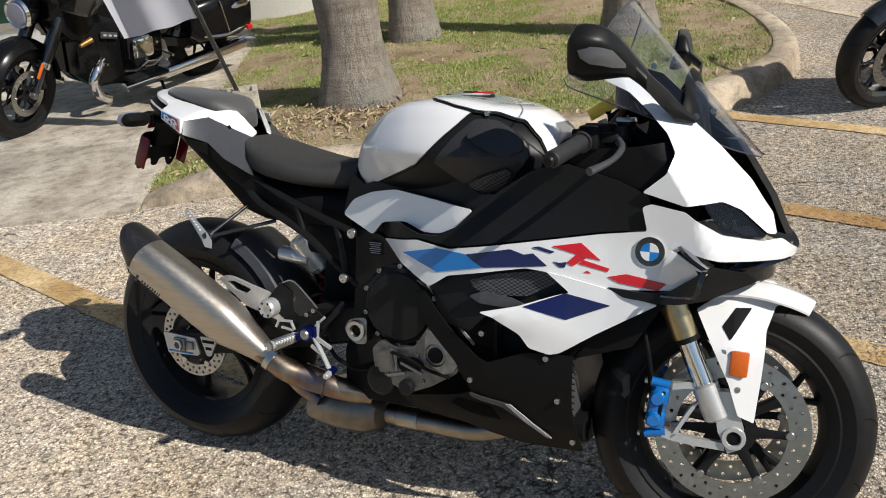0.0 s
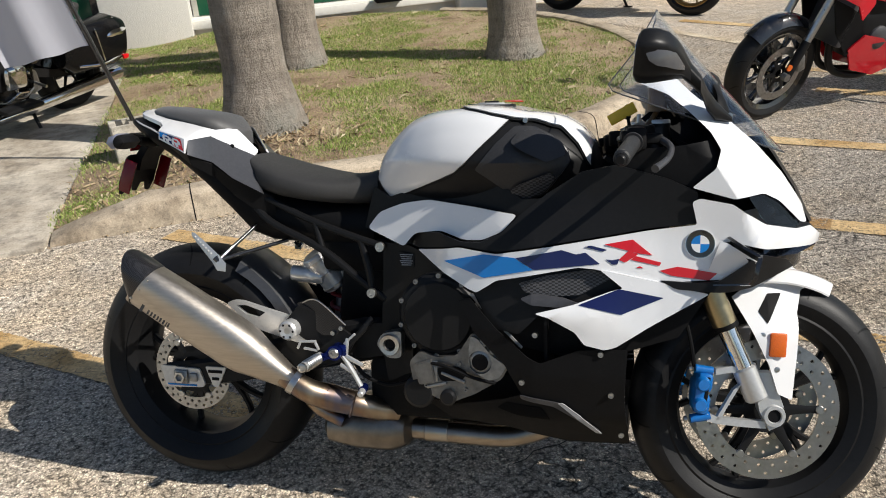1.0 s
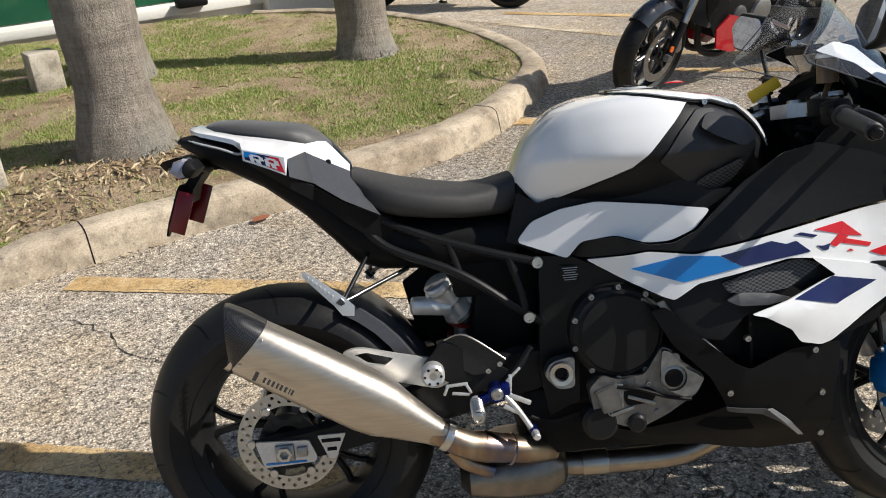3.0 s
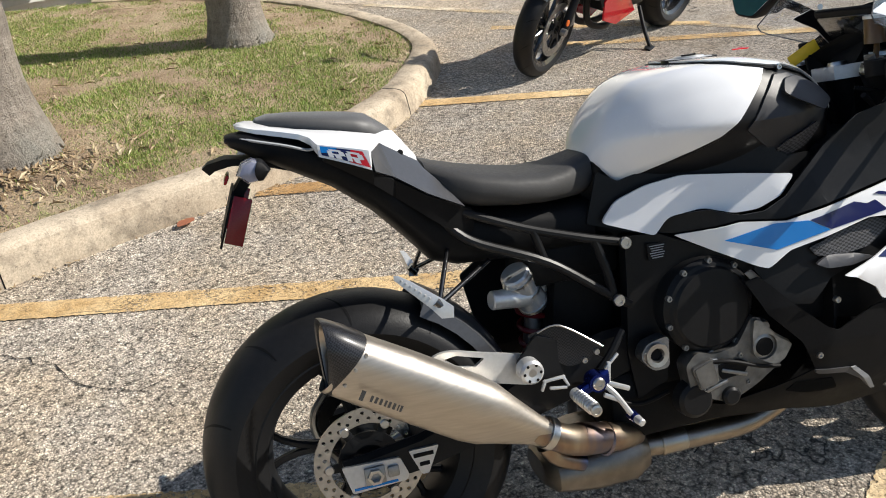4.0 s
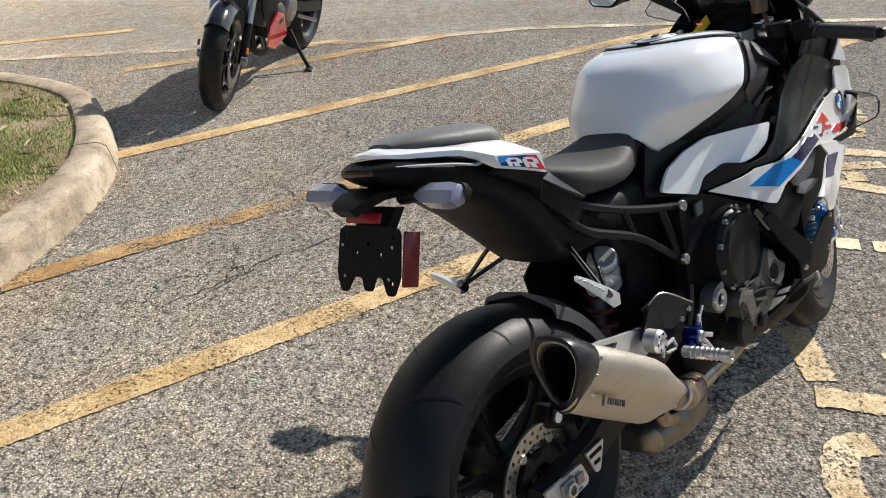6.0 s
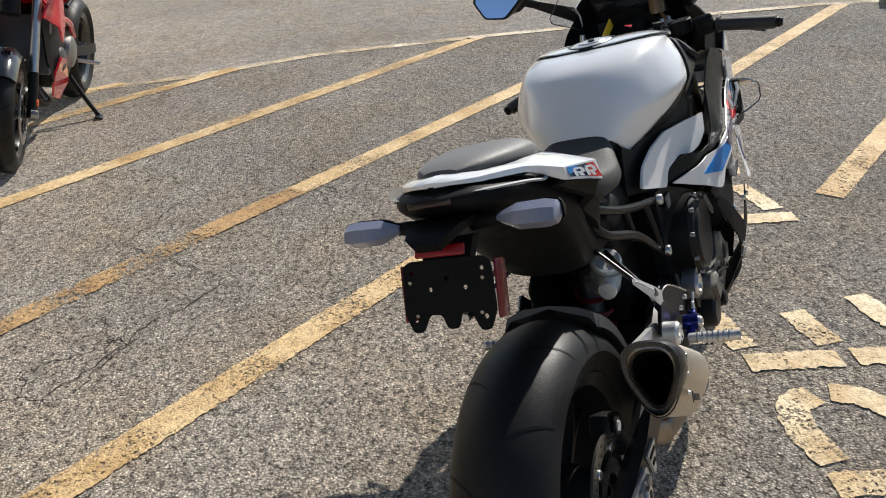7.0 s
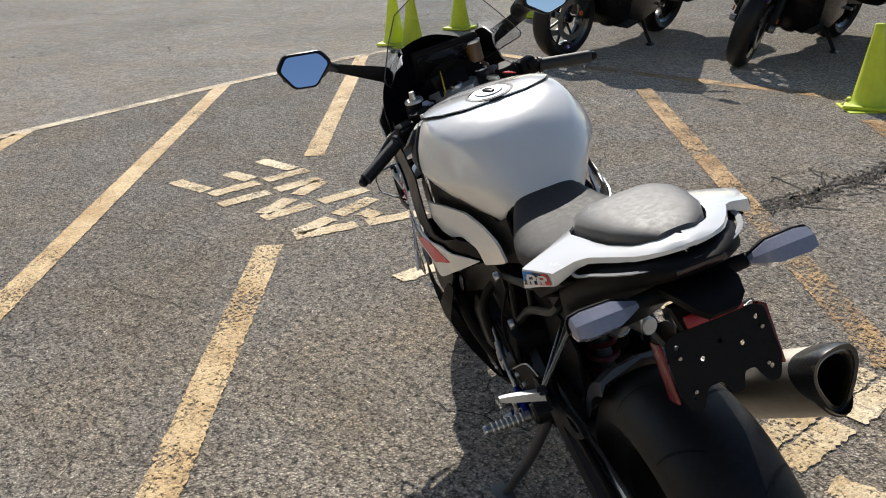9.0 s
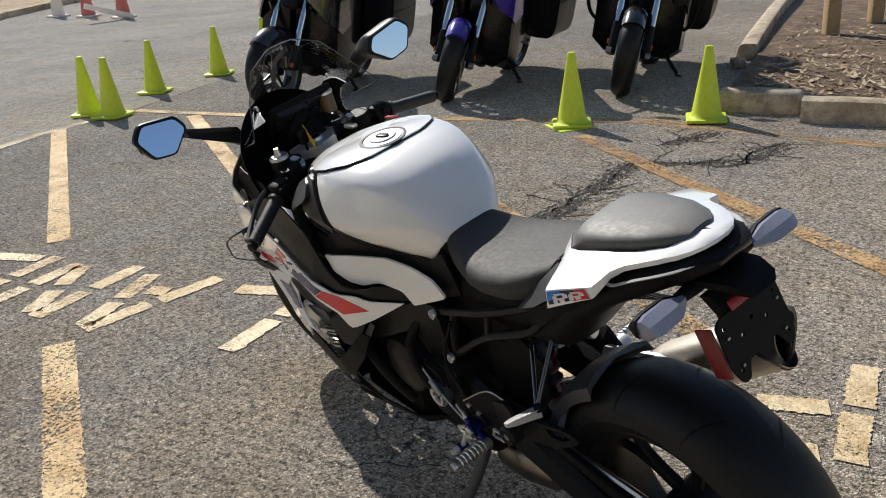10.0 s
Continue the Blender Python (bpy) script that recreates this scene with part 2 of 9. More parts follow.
# Spring red, its tone lowered for the shade it sits in.
SPRING = plain("shaded_red_spring", (0.14, 0.006, 0.010), 0.4)
DULLPIPE = plain("sooted_pipe_steel", (0.34, 0.29, 0.235), 0.36, 1.0, 25, 0.5, 0.2)
STEEL = plain("bare_steel", (0.55, 0.54, 0.52), 0.3, 1.0, 90, 0.15, 0.1)
ALLOY = plain("cast_alloy", (0.30, 0.30, 0.295), 0.45, 1.0, 70, 0.35, 0.5, 0.0012)
SILVER = plain("silver_paint", (0.60, 0.60, 0.59), 0.35, 0.55, 120, 0.12, 0.1)
DISC = plain("brake_disc_steel", (0.46, 0.45, 0.435), 0.30, 1.0, 60, 0.25, 0.15)
CHROME = plain("chrome", (0.75, 0.75, 0.75), 0.08, 1.0, 40, 0.05, 0.02)
GOLD = plain("gold_anodised", (0.42, 0.34, 0.20), 0.3, 1.0, 80, 0.12, 0.05)
AMBERCUP = plain("amber_fluid_plastic", (0.10, 0.05, 0.015), 0.3, 0, 60, 0.2, 0.1)
BRONZE = plain("bronze_wheel_paint", (0.32, 0.19, 0.06), 0.35, 0.7, 80, 0.15, 0.05)
BLUEANOD = plain("blue_anodised", (0.010, 0.022, 0.16), 0.25, 0.8, 80, 0.2, 0.05)
CALIPER = plain("blue_caliper_paint", (0.004, 0.13, 0.42), 0.3, 0.0, 90, 0.2, 0.1, Coat_Weight=0.6)
ORANGE = plain("amber_reflector", (0.62, 0.12, 0.015), 0.22, 0, 400, 0.25, 0.5)
BRAKELAMP = plain("bright_red_lens", (0.60, 0.006, 0.010), 0.15, 0, 200, 0.1, 0.1, Coat_Weight=0.5)
REDLENS = plain("red_reflector", (0.26, 0.006, 0.010), 0.25, 0, 400, 0.3, 0.5)
SMOKE_DARK = plain("dark_smoked_lens", (0.014, 0.003, 0.004), 0.2, 0, 400, 0.3, 0.2)
SMOKE_RED = plain("smoked_red_lens", (0.15, 0.004, 0.007), 0.2, 0, 400, 0.3, 0.2)
KEYTAG = plain("yellow_key_tag", (0.72, 0.47, 0.02), 0.45, 0, 80, 0.12, 0.1)
CLEARLENS = plain("smoked_clear_lens", (0.22, 0.23, 0.30), 0.2, 0.1, 200, 0.15, 0.4, Coat_Weight=0.6)
INK = plain("dark_print", (0.03, 0.03, 0.03), 0.5)
LABELGREY = plain("pale_print", (0.35, 0.36, 0.37), 0.6)
CONE = plain("lime_cone_vinyl", (0.56, 0.66, 0.035), 0.5, 0, 30, 0.12, 0.15)
STUCCO = plain("white_stucco", (0.74, 0.72, 0.66), 0.9, 0, 30, 0.08, 0.6, 0.004)
WOOD = plain("raw_timber", (0.44, 0.31, 0.17), 0.75, 0, 30, 0.25, 0.4)
CLOTH = plain("white_flag_cloth", (0.50, 0.50, 0.55), 0.85, 0, 400, 0.06, 0.3)
BARRIER_W = plain("white_barrier_plastic", (0.70, 0.66, 0.62), 0.55)
BARRIER_R = plain("faded_red_plastic", (0.50, 0.14, 0.11), 0.55)


def brushed():
    k = Nodes("brushed_titanium")
    line = k.noise(160, 4, vec=k.stretch(0.04, 1, 1))
    tone = k.mix(0.35, k.ramp(line, (0.3, (0.44, 0.395, 0.34)), (0.7, (0.59, 0.54, 0.475))), k.ramp(k.noise(6, 4), (0.35, (0.47, 0.42, 0.355)), (0.65, (0.59, 0.55, 0.49))))
    return k.done(Base_Color=tone, Metallic=1.0, Roughness=k.add("ShaderNodeMapRange", Value=line, To_Min=0.38, To_Max=0.52), Normal=k.bump(line, 0.08, 0.0006))


def heated():
    """Header steel tinted straw, bronze and blue by heat."""
    k = Nodes("heat_tinted_steel")
    tone = k.ramp(k.noise(7, 4, vec=k.stretch(1, 0.3, 0.3)), (0.3, (0.45, 0.42, 0.37)), (0.46, (0.43, 0.36, 0.27)), (0.56, (0.27, 0.19, 0.14)), (0.66, (0.12, 0.13, 0.20)), (0.8, (0.40, 0.36, 0.31)))
    return k.done(Base_Color=tone, Metallic=1.0, Roughness=k.add("ShaderNodeMapRange", Value=k.noise(40, 4), To_Min=0.22, To_Max=0.45))


def carbon():
    k = Nodes("carbon_weave")
    ch = k.add("ShaderNodeTexChecker", 1, Vector=k.co, Scale=330.0)
    return k.done(Base_Color=k.mix(ch, (0.007, 0.007, 0.008), (0.028, 0.028, 0.031)), Roughness=0.35, Specular_IOR_Level=0.25, Coat_Weight=0.35, Coat_Roughness=0.08)


CHAMBER = plain("dull_chamber_steel", (0.23, 0.205, 0.175), 0.40, 1.0, 30, 0.4, 0.2)
TITAN, HEAT, CARBON = brushed(), heated(), carbon()


def meshed():
    k = Nodes("duct_mesh")
    ch = k.add("ShaderNodeTexChecker", 1, Vector=k.stretch(1.0, 0.4, 1.8), Scale=150.0)
    return k.done(Base_Color=k.mix(ch, (0.010, 0.010, 0.011), (0.075, 0.075, 0.08)), Roughness=0.5, Normal=k.bump(ch, 0.6, 0.002))


MESH = meshed()


def clear(name, tint, rough=0.02):
    k = Nodes(name)
    g = k.t.nodes.new("ShaderNodeBsdfGlossy")
    g.inputs["Roughness"].default_value = rough
    tr = k.t.nodes.new("ShaderNodeBsdfTransparent")
    tr.inputs[0].default_value = (*tint, 1)
    lw = k.t.nodes.new("ShaderNodeLayerWeight")
    lw.inputs[0].default_value = 0.5
    mx = k.t.nodes.new("ShaderNodeMixShader")
    k.t.links.new(k.math("ADD", 0.04, k.math("MULTIPLY", k.math("POWER", lw.outputs["Facing"], 4.5), 0.85)), mx.inputs[0])
    k.t.links.new(tr.outputs[0], mx.inputs[1])
    k.t.links.new(g.outputs[0], mx.inputs[2])
    k.t.links.new(mx.outputs[0], k.t.nodes["Material Output"].inputs[0])
    return k.m


SCREEN = clear("clear_screen", (0.93, 0.95, 0.975))
SMOKE = clear("headlight_cover", (0.35, 0.36, 0.38))
MIRROR = Nodes("mirror_glass").done(Base_Color=(0.55, 0.65, 0.85), Metallic=1.0, Roughness=0.01)


def window_glass():
    k = Nodes("green_window_glass")
    tone = k.ramp(k.noise(1.3, 3), (0.35, (0.010, 0.055, 0.032)), (0.65, (0.022, 0.10, 0.055)))
    return k.done(Base_Color=tone, Roughness=0.06, Specular_IOR_Level=0.5)


GLASS = window_glass()


# ---- mesh helpers ----
def part(name, bm, material, parent=None, label="", sharp=34.0):
    """Links a bmesh as one mesh object under a thing or a part."""
    bmesh.ops.recalc_face_normals(bm, faces=bm.faces)
    for f in bm.faces:
        f.smooth = True
    for e in bm.edges:
        if len(e.link_faces) == 2 and e.calc_face_angle(0) > radians(sharp):
            e.smooth = False
    me = bpy.data.meshes.new(name)
    bm.to_mesh(me)
    bm.free()
    me.materials.append(material)
    ob = new(name, me)
    if parent is not None:
        ob.parent = parent
    if label:
        ob["label"] = label
    return ob


def joined(*bms):
    out = bmesh.new()
    for b in bms:
        me = bpy.data.meshes.new("tmp")
        b.to_mesh(me)
        b.free()
        out.from_mesh(me)
        bpy.data.meshes.remove(me)
    return out


def moved(bm, m):
    bmesh.ops.transform(bm, matrix=m, verts=bm.verts)
    return bm


def box(c, s, bevel=0.0, rot=(0, 0, 0), seg=2):
    bm = bmesh.new()
    bmesh.ops.create_cube(bm, size=1.0)
    bmesh.ops.scale(bm, vec=s, verts=bm.verts)
    if bevel > 0:
        bmesh.ops.bevel(bm, geom=bm.edges[:] + bm.verts[:], offset=bevel, segments=seg, affect="EDGES", profile=0.5)
    return moved(bm, pose(*c, *rot))


def lathe(profile, n=48, axis="Y", center=(0, 0, 0), closed=False, flat=False):
    """Turns (radius, along) points round an axis."""
    bm = bmesh.new()
    rings = []
    for i in range(n):
        a = 2 * math.pi * i / n
        rings.append([bm.verts.new((r * math.cos(a), y, r * math.sin(a))) for r, y in profile])
    m = len(profile)
    for i in range(n):
        p, q = rings[i], rings[(i + 1) % n]
        for j in range(m if closed else m - 1):
            k = (j + 1) % m
            bm.faces.new((p[j], p[k], q[k], q[j]))
    bmesh.ops.remove_doubles(bm, verts=bm.verts, dist=1e-6)
    turn = {"Y": Matrix(), "Z": Matrix.Rotation(radians(90), 4, "X"), "X": Matrix.Rotation(radians(-90), 4, "Z")}[axis]
    return moved(bm, Matrix.Translation(center) @ turn)


def bar(p, q, r0, r1=None, n=16, round_end=0.0):
    """A straight round bar between two points."""
    p, q = Vector(p), Vector(q)
    L = (q - p).length
    r1 = r0 if r1 is None else r1
    e = min(round_end, r0 * 0.6, r1 * 0.6)
    prof = [(0, 0), (r0 - e, 0), (r0, e), (r1, L - e), (r1 - e, L), (0, L)]
    bm = lathe(prof, n, "Y")
    return moved(bm, Matrix.Translation(p) @ (q - p).to_track_quat("Y", "Z").to_matrix().to_4x4())


def smooth_path(pts, per=6):
    pts = [Vector(p) for p in pts]
    if len(pts) < 3:
        return pts
    out = []
    for i in range(len(pts) - 1):
        a, b, c, d = pts[max(0, i - 1)], pts[i], pts[i + 1], pts[min(len(pts) - 1, i + 2)]
        for k in range(per):
            t = k / per
            out.append(0.5 * ((2 * b) + (c - a) * t + (2 * a - 5 * b + 4 * c - d) * t * t + (3 * b - a - 3 * c + d) * t ** 3))
    return out + [pts[-1]]


def tube(pts, r, n=10, per=6):
    """A bent tube; r is one radius or one for each given point."""
    path = smooth_path(pts, per)
    rs = r if isinstance(r, (list, tuple)) else [r] * len(pts)
    bm = bmesh.new()
    rings, up = [], Vector((0.12, 0.31, 0.94))
    for i, p in enumerate(path):
        t = (path[min(i + 1, len(path) - 1)] - path[max(i - 1, 0)]).normalized()
        side = t.cross(up)
        side = side.normalized() if side.length > 0.05 else t.orthogonal().normalized()
        up = side.cross(t).normalized()
        u = i / (len(path) - 1) * (len(rs) - 1)
        a = min(int(u), len(rs) - 2) if len(rs) > 1 else 0
        rad = rs[a] + (rs[min(a + 1, len(rs) - 1)] - rs[a]) * (u - a)
        rings.append([bm.verts.new(p + rad * (math.cos(w) * side + math.sin(w) * up)) for w in (2 * math.pi * k / n for k in range(n))])
    for p, q in zip(rings, rings[1:]):
        for k in range(n):
            bm.faces.new((p[k], p[(k + 1) % n], q[(k + 1) % n], q[k]))
    bm.faces.new(rings[0][::-1]), bm.faces.new(rings[-1])
    return bm


def loft(sections, caps=True, closed=True):
    """Skins rings of points of equal number."""
    bm = bmesh.new()
    rings = [[bm.verts.new(p) for p in s] for s in sections]
    n = len(rings[0])
    for p, q in zip(rings, rings[1:]):
        for k in range(n if closed else n - 1):
            bm.faces.new((p[k], p[(k + 1) % n], q[(k + 1) % n], q[k]))
    if caps and closed:
        bm.faces.new(rings[0][::-1]), bm.faces.new(rings[-1])
    return bm


def curve_at(table, x):
    """Smooth value of a small (x, value) table."""
    if x <= table[0][0]:
        return table[0][1]
    for (a, u), (b, v) in zip(table, table[1:]):
        if x <= b:
            t = (x - a) / (b - a)
            return u + (v - u) * t * t * (3 - 2 * t) if len(table) < 3 else u + (v - u) * t
    return table[-1][1]


def super_ring(x, cy, zt, zb, w, n=24, power=2.5, low=2.5):
    """A rounded upright section at x, from zb to zt, half width w."""
    zc, out = 0.5 * (zt + zb), []
    for k in range(n):
        a = 2 * math.pi * k / n
        c, s = math.cos(a), math.sin(a)
        e = power if s >= 0 else low
        out.append((x, cy + w * math.copysign(abs(c) ** (2 / e), c), zc + 0.5 * (zt - zb) * math.copysign(abs(s) ** (2 / e), s)))
    return out


def slab(outline, holes=(), thick=0.004, plane="XZ", at=0.0, bevel=0.0):
    """A flat plate of that outline, with holes, its middle at that depth."""
    bm = bmesh.new()

    def ring(pts):
        vs = [bm.verts.new((a, 0, b)) for a, b in pts]
        return [bm.edges.new((vs[i], vs[(i + 1) % len(vs)])) for i in range(len(vs))]

    edges = ring(outline)
    for h in holes:
        edges += ring(h)
    if holes:
        bmesh.ops.triangle_fill(bm, use_beauty=True, use_dissolve=False, edges=edges)
    else:
        bm.faces.new(list(dict.fromkeys(v for e in edges for v in e.verts)))
    r = bmesh.ops.extrude_face_region(bm, geom=bm.faces[:])
    bmesh.ops.translate(bm, vec=(0, thick, 0), verts=[v for v in r["geom"] if isinstance(v, bmesh.types.BMVert)])
    bmesh.ops.translate(bm, vec=(0, -thick / 2, 0), verts=bm.verts)
    if bevel > 0 and not holes:
        bmesh.ops.bevel(bm, geom=[e for e in bm.edges if e.calc_face_angle(0) > 1.0], offset=bevel, segments=2, affect="EDGES")
    if plane == "XY":
        moved(bm, Matrix.Rotation(radians(-90), 4, "X"))
        return moved(bm, Matrix.Translation((0, 0, at)))
    if plane == "YZ":
        moved(bm, Matrix.Rotation(radians(90), 4, "Z"))
        return moved(bm, Matrix.Translation((at, 0, 0)))
    return moved(bm, Matrix.Translation((0, at, 0)))


def rounded(outline, r=0.01, seg=3):
    """The outline with its corners rounded."""
    out, n = [], len(outline)
    for i in range(n):
        p, a, b = (Vector(outline[j % n]) for j in (i, i - 1, i + 1))
        u, v = (a - p), (b - p)
        k = min(r, 0.45 * u.length, 0.45 * v.length)
        s, e = p + u.normalized() * k, p + v.normalized() * k
        for j in range(seg + 1):
            t = j / seg
            out.append(tuple((1 - t) ** 2 * s + 2 * t * (1 - t) * p + t * t * e))
    return out


def panel(outline, depth, side=-1, thick=0.004, step=0.02, lift=0.0, r=0.006):
    """A body panel of that side outline (x, z), bent to lie depth(x, z) from the bike's middle."""
    bm = bmesh.new()
    pts = rounded(outline, r) if r > 0 else outline
    bm.faces.new([bm.verts.new((x, 0, z)) for x, z in pts])
    bm.normal_update()
    bmesh.ops.triangulate(bm, faces=bm.faces[:])
    for ax, idx in (((1, 0, 0), 0), ((0, 0, 1), 2)):
        lo, hi = min(v.co[idx] for v in bm.verts), max(v.co[idx] for v in bm.verts)
        k = math.floor(lo / step) + 1
        while k * step < hi:
            bmesh.ops.bisect_plane(bm, geom=bm.verts[:] + bm.edges[:] + bm.faces[:], dist=1e-6, plane_co=Vector(ax) * k * step, plane_no=ax)
            k += 1
    bmesh.ops.remove_doubles(bm, verts=bm.verts, dist=2e-4)
    bmesh.ops.recalc_face_normals(bm, faces=bm.faces)
    top = {v: depth(v.co.x, v.co.z) + lift for v in bm.verts}
    r2 = bmesh.ops.extrude_face_region(bm, geom=bm.faces[:])
    for v in bm.verts:
        if v in top:
            v.co.y = side * top[v]
    for v in [g for g in r2["geom"] if isinstance(g, bmesh.types.BMVert)]:
        v.co.y = side * (depth(v.co.x, v.co.z) + lift - thick)
    return bm


def circle(cx, cz, r, n=24, start=0.0):
    return [(cx + r * math.cos(start + 2 * math.pi * k / n), cz + r * math.sin(start + 2 * math.pi * k / n)) for k in range(n)]


def thing(name, label, category, m=None, group=""):
    ob = tagged(new(name), label, category, group)
    ob.matrix_world = m or Matrix()
    return ob


def strip_mesh(a, b, width, z, seed, rag=0.004, seg=0.012):
    """A painted stripe with uneven edges."""
    rnd = random.Random(seed)
    a, b = Vector((*a, z)), Vector((*b, z))
    d = (b - a).normalized()
    s = Vector((-d.y, d.x, 0)) * width / 2
    n = max(2, int((b - a).length / seg))
    bm = bmesh.new()
    rows = []
    for i in range(n + 1):
        p = a + (b - a) * i / n + d * (rnd.uniform(-rag, rag) if i in (0, n) else 0)
        l, r = s * (1 + rnd.uniform(-1, 1) * rag / width * 2), s * (1 + rnd.uniform(-1, 1) * rag / width * 2)
        rows.append((bm.verts.new(p + l), bm.verts.new(p - r)))
    for (p, q), (u, v) in zip(rows, rows[1:]):
        bm.faces.new((p, q, v, u))
    return bm


def ribbon_mesh(pts, width, z, seed, rag=0.005):
    """A bent painted stroke with uneven edges."""
    rnd = random.Random(seed)
    path = smooth_path([(x, y, z) for x, y in pts], 10)
    bm = bmesh.new()
    rows = []
    for i, p in enumerate(path):
        d = (path[min(i + 1, len(path) - 1)] - path[max(i - 1, 0)]).normalized()
        n = Vector((-d.y, d.x, 0)) * width / 2
        rows.append((bm.verts.new(p + n * (1 + rnd.uniform(-2, 2) * rag / width)), bm.verts.new(p - n * (1 + rnd.uniform(-2, 2) * rag / width))))
    for (p, q), (u, v) in zip(rows, rows[1:]):
        bm.faces.new((p, q, v, u))
    return bm


# ---- ground, lane, paint ----
def ground_sheet():
    bm = bmesh.new()
    bmesh.ops.create_grid(bm, x_segments=8, y_segments=8, size=150)
    return part("ground", bm, ASPHALT)


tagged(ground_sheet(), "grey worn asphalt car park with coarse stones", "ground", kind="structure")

LANE_EDGE = [(-14.0, 18.0), (1.6, 11.0), (3.1, 7.2), (4.07, 3.97), (4.50, 3.12), (4.73, 1.98), (4.88, 1.0), (5.0, 0.25), (5.11, -0.9), (5.05, -1.80), (5.40, -4.5), (5.7, -9.0), (6.2, -30.0)]


def lane_sheet():
    bm = bmesh.new()
    rows = [(bm.verts.new((x, y, 0.002)), bm.verts.new((x + 90, y + 12, 0.002))) for x, y in LANE_EDGE]
    for (a, b), (c, d) in zip(rows, rows[1:]):
        bm.faces.new((a, b, d, c))
    return part("road", bm, LANE)


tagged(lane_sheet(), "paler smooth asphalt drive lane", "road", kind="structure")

stripe_count = 0


def stripe(a, b, width=0.115, paint_mat=None, name="painted_stripe", label="worn yellow painted stripe on asphalt"):
    global stripe_count
    stripe_count += 1
    ob = part(name, strip_mesh(a, b, width, 0.0040 + 0.00024 * (stripe_count % 13), stripe_count), paint_mat or YELLOW)
    tagged(ob, label, "road marking", "stripes of the car park", "structure")
    d = Vector((b[0] - a[0], b[1] - a[1]))
    if d.length > 2.0 and paint_mat is None:
        n = Vector((d.y, -d.x)).normalized() * 0.055
        if n.x < 0:
            n = -n
        old = part("painted_stripe", strip_mesh((a[0] + n.x, a[1] + n.y), (b[0] + n.x, b[1] + n.y), width, 0.0034, stripe_count + 50), GHOST)
        tagged(old, "faint brown remains of an older stripe", "road marking", "older stripes of the car park", "structure")
    return ob


for a, b in (((-0.95, 4.07), (1.79, 1.77)), ((2.77, 0.92), (5.08, -1.08)), ((1.75, 3.02), (5.0, 0.32)), ((1.50, 4.68), (4.74, 1.90)),
             ((2.95, 4.88), (4.22, 3.68)), ((1.27, 0.81), (4.25, -1.76)), ((-2.25, 3.85), (-0.45, 2.31)), ((3.05, 5.62), (4.0, 4.4)), ((3.4, 7.6), (4.2, 6.3))):
    stripe(a, b)
for a, b in (((0.25, 4.27), (1.76, 3.012)), ((2.38, -1.56), (-0.45, 0.95)), ((0.85, -1.70), (-1.70, 0.84)), ((0.58, -2.2), (-1.9, -1.6)), ((3.4, -1.86), (0.38, -2.23))):
    stripe(a, b, 0.115, WORN, label="ochre stripe worn through to the asphalt")
for a, b in zip(LANE_EDGE[2:10], LANE_EDGE[3:10]):
    stripe(a, b, 0.10, FADED, label="faded yellow edge line beside the drive lane")
stripe((4.98, -1.84), (3.4, -1.86), 0.10)


def crack(a, b, seed, width=0.006):
    """A jagged open crack in the asphalt between two places, with short side branches."""
    rnd = random.Random(seed)
    bm = bmesh.new()
    a, b = Vector((*a, 0)), Vector((*b, 0))

    def run(p, q, w, depth):
        d = q - p
        n = max(6, int(d.length / 0.035))
        side = Vector((-d.y, d.x, 0)).normalized()
        off, rows = 0.0, []
        for k in range(n + 1):
            off = off * 0.86 + rnd.uniform(-0.022, 0.022)
            c = p + d * (k / n) + side * off * (1 if 0 < k < n else 0)
            h = w * rnd.uniform(0.35, 1.0) * (1 if k < n else 0.2) / 2
            rows.append((bm.verts.new((*(c - side * h).xy, 0.0032)), bm.verts.new((*(c + side * h).xy, 0.0032))))
            if depth and rnd.random() < 0.10:
                t = c + d.normalized() * rnd.uniform(0.06, 0.2) + side * rnd.choice((-1, 1)) * rnd.uniform(0.08, 0.28)
                run(c, t, w * 0.65, depth - 1)
        for (p0, p1), (q0, q1) in zip(rows, rows[1:]):
            bm.faces.new((p0, p1, q1, q0))

    run(a, b, width, 2)
    tagged(part("asphalt_crack", bm, CRACK), "thin dark crack running through the asphalt", "crack", "cracks in the asphalt", "structure")


for i, (a, b) in enumerate((((0.63, -0.81), (0.76, 0.41)), ((0.63, -0.81), (-0.2, -1.12)), ((1.99, 2.48), (1.48, 2.24)), ((1.82, 3.1), (2.07, 2.71)), ((0.08, 1.95), (0.44, 2.04)), ((2.9, 2.2), (2.0, 1.9)), ((3.4, 0.6), (2.5, 1.7)), ((0.2, 3.6), (0.95, 3.2)),
                            ((0.95, 3.2), (1.3, 3.7)), ((1.3, 3.7), (1.9, 3.4)), ((-1.0, 3.75), (-0.75, 3.2)), ((2.6, -0.3), (3.5, 0.1)), ((-0.6, -0.4), (0.3, -0.5)), ((-0.2, -1.12), (-0.9, -0.9)), ((3.3, 2.6), (2.9, 3.3)), ((1.6, -0.2), (1.2, 0.5)))):
    crack(a, b, 70 + i)


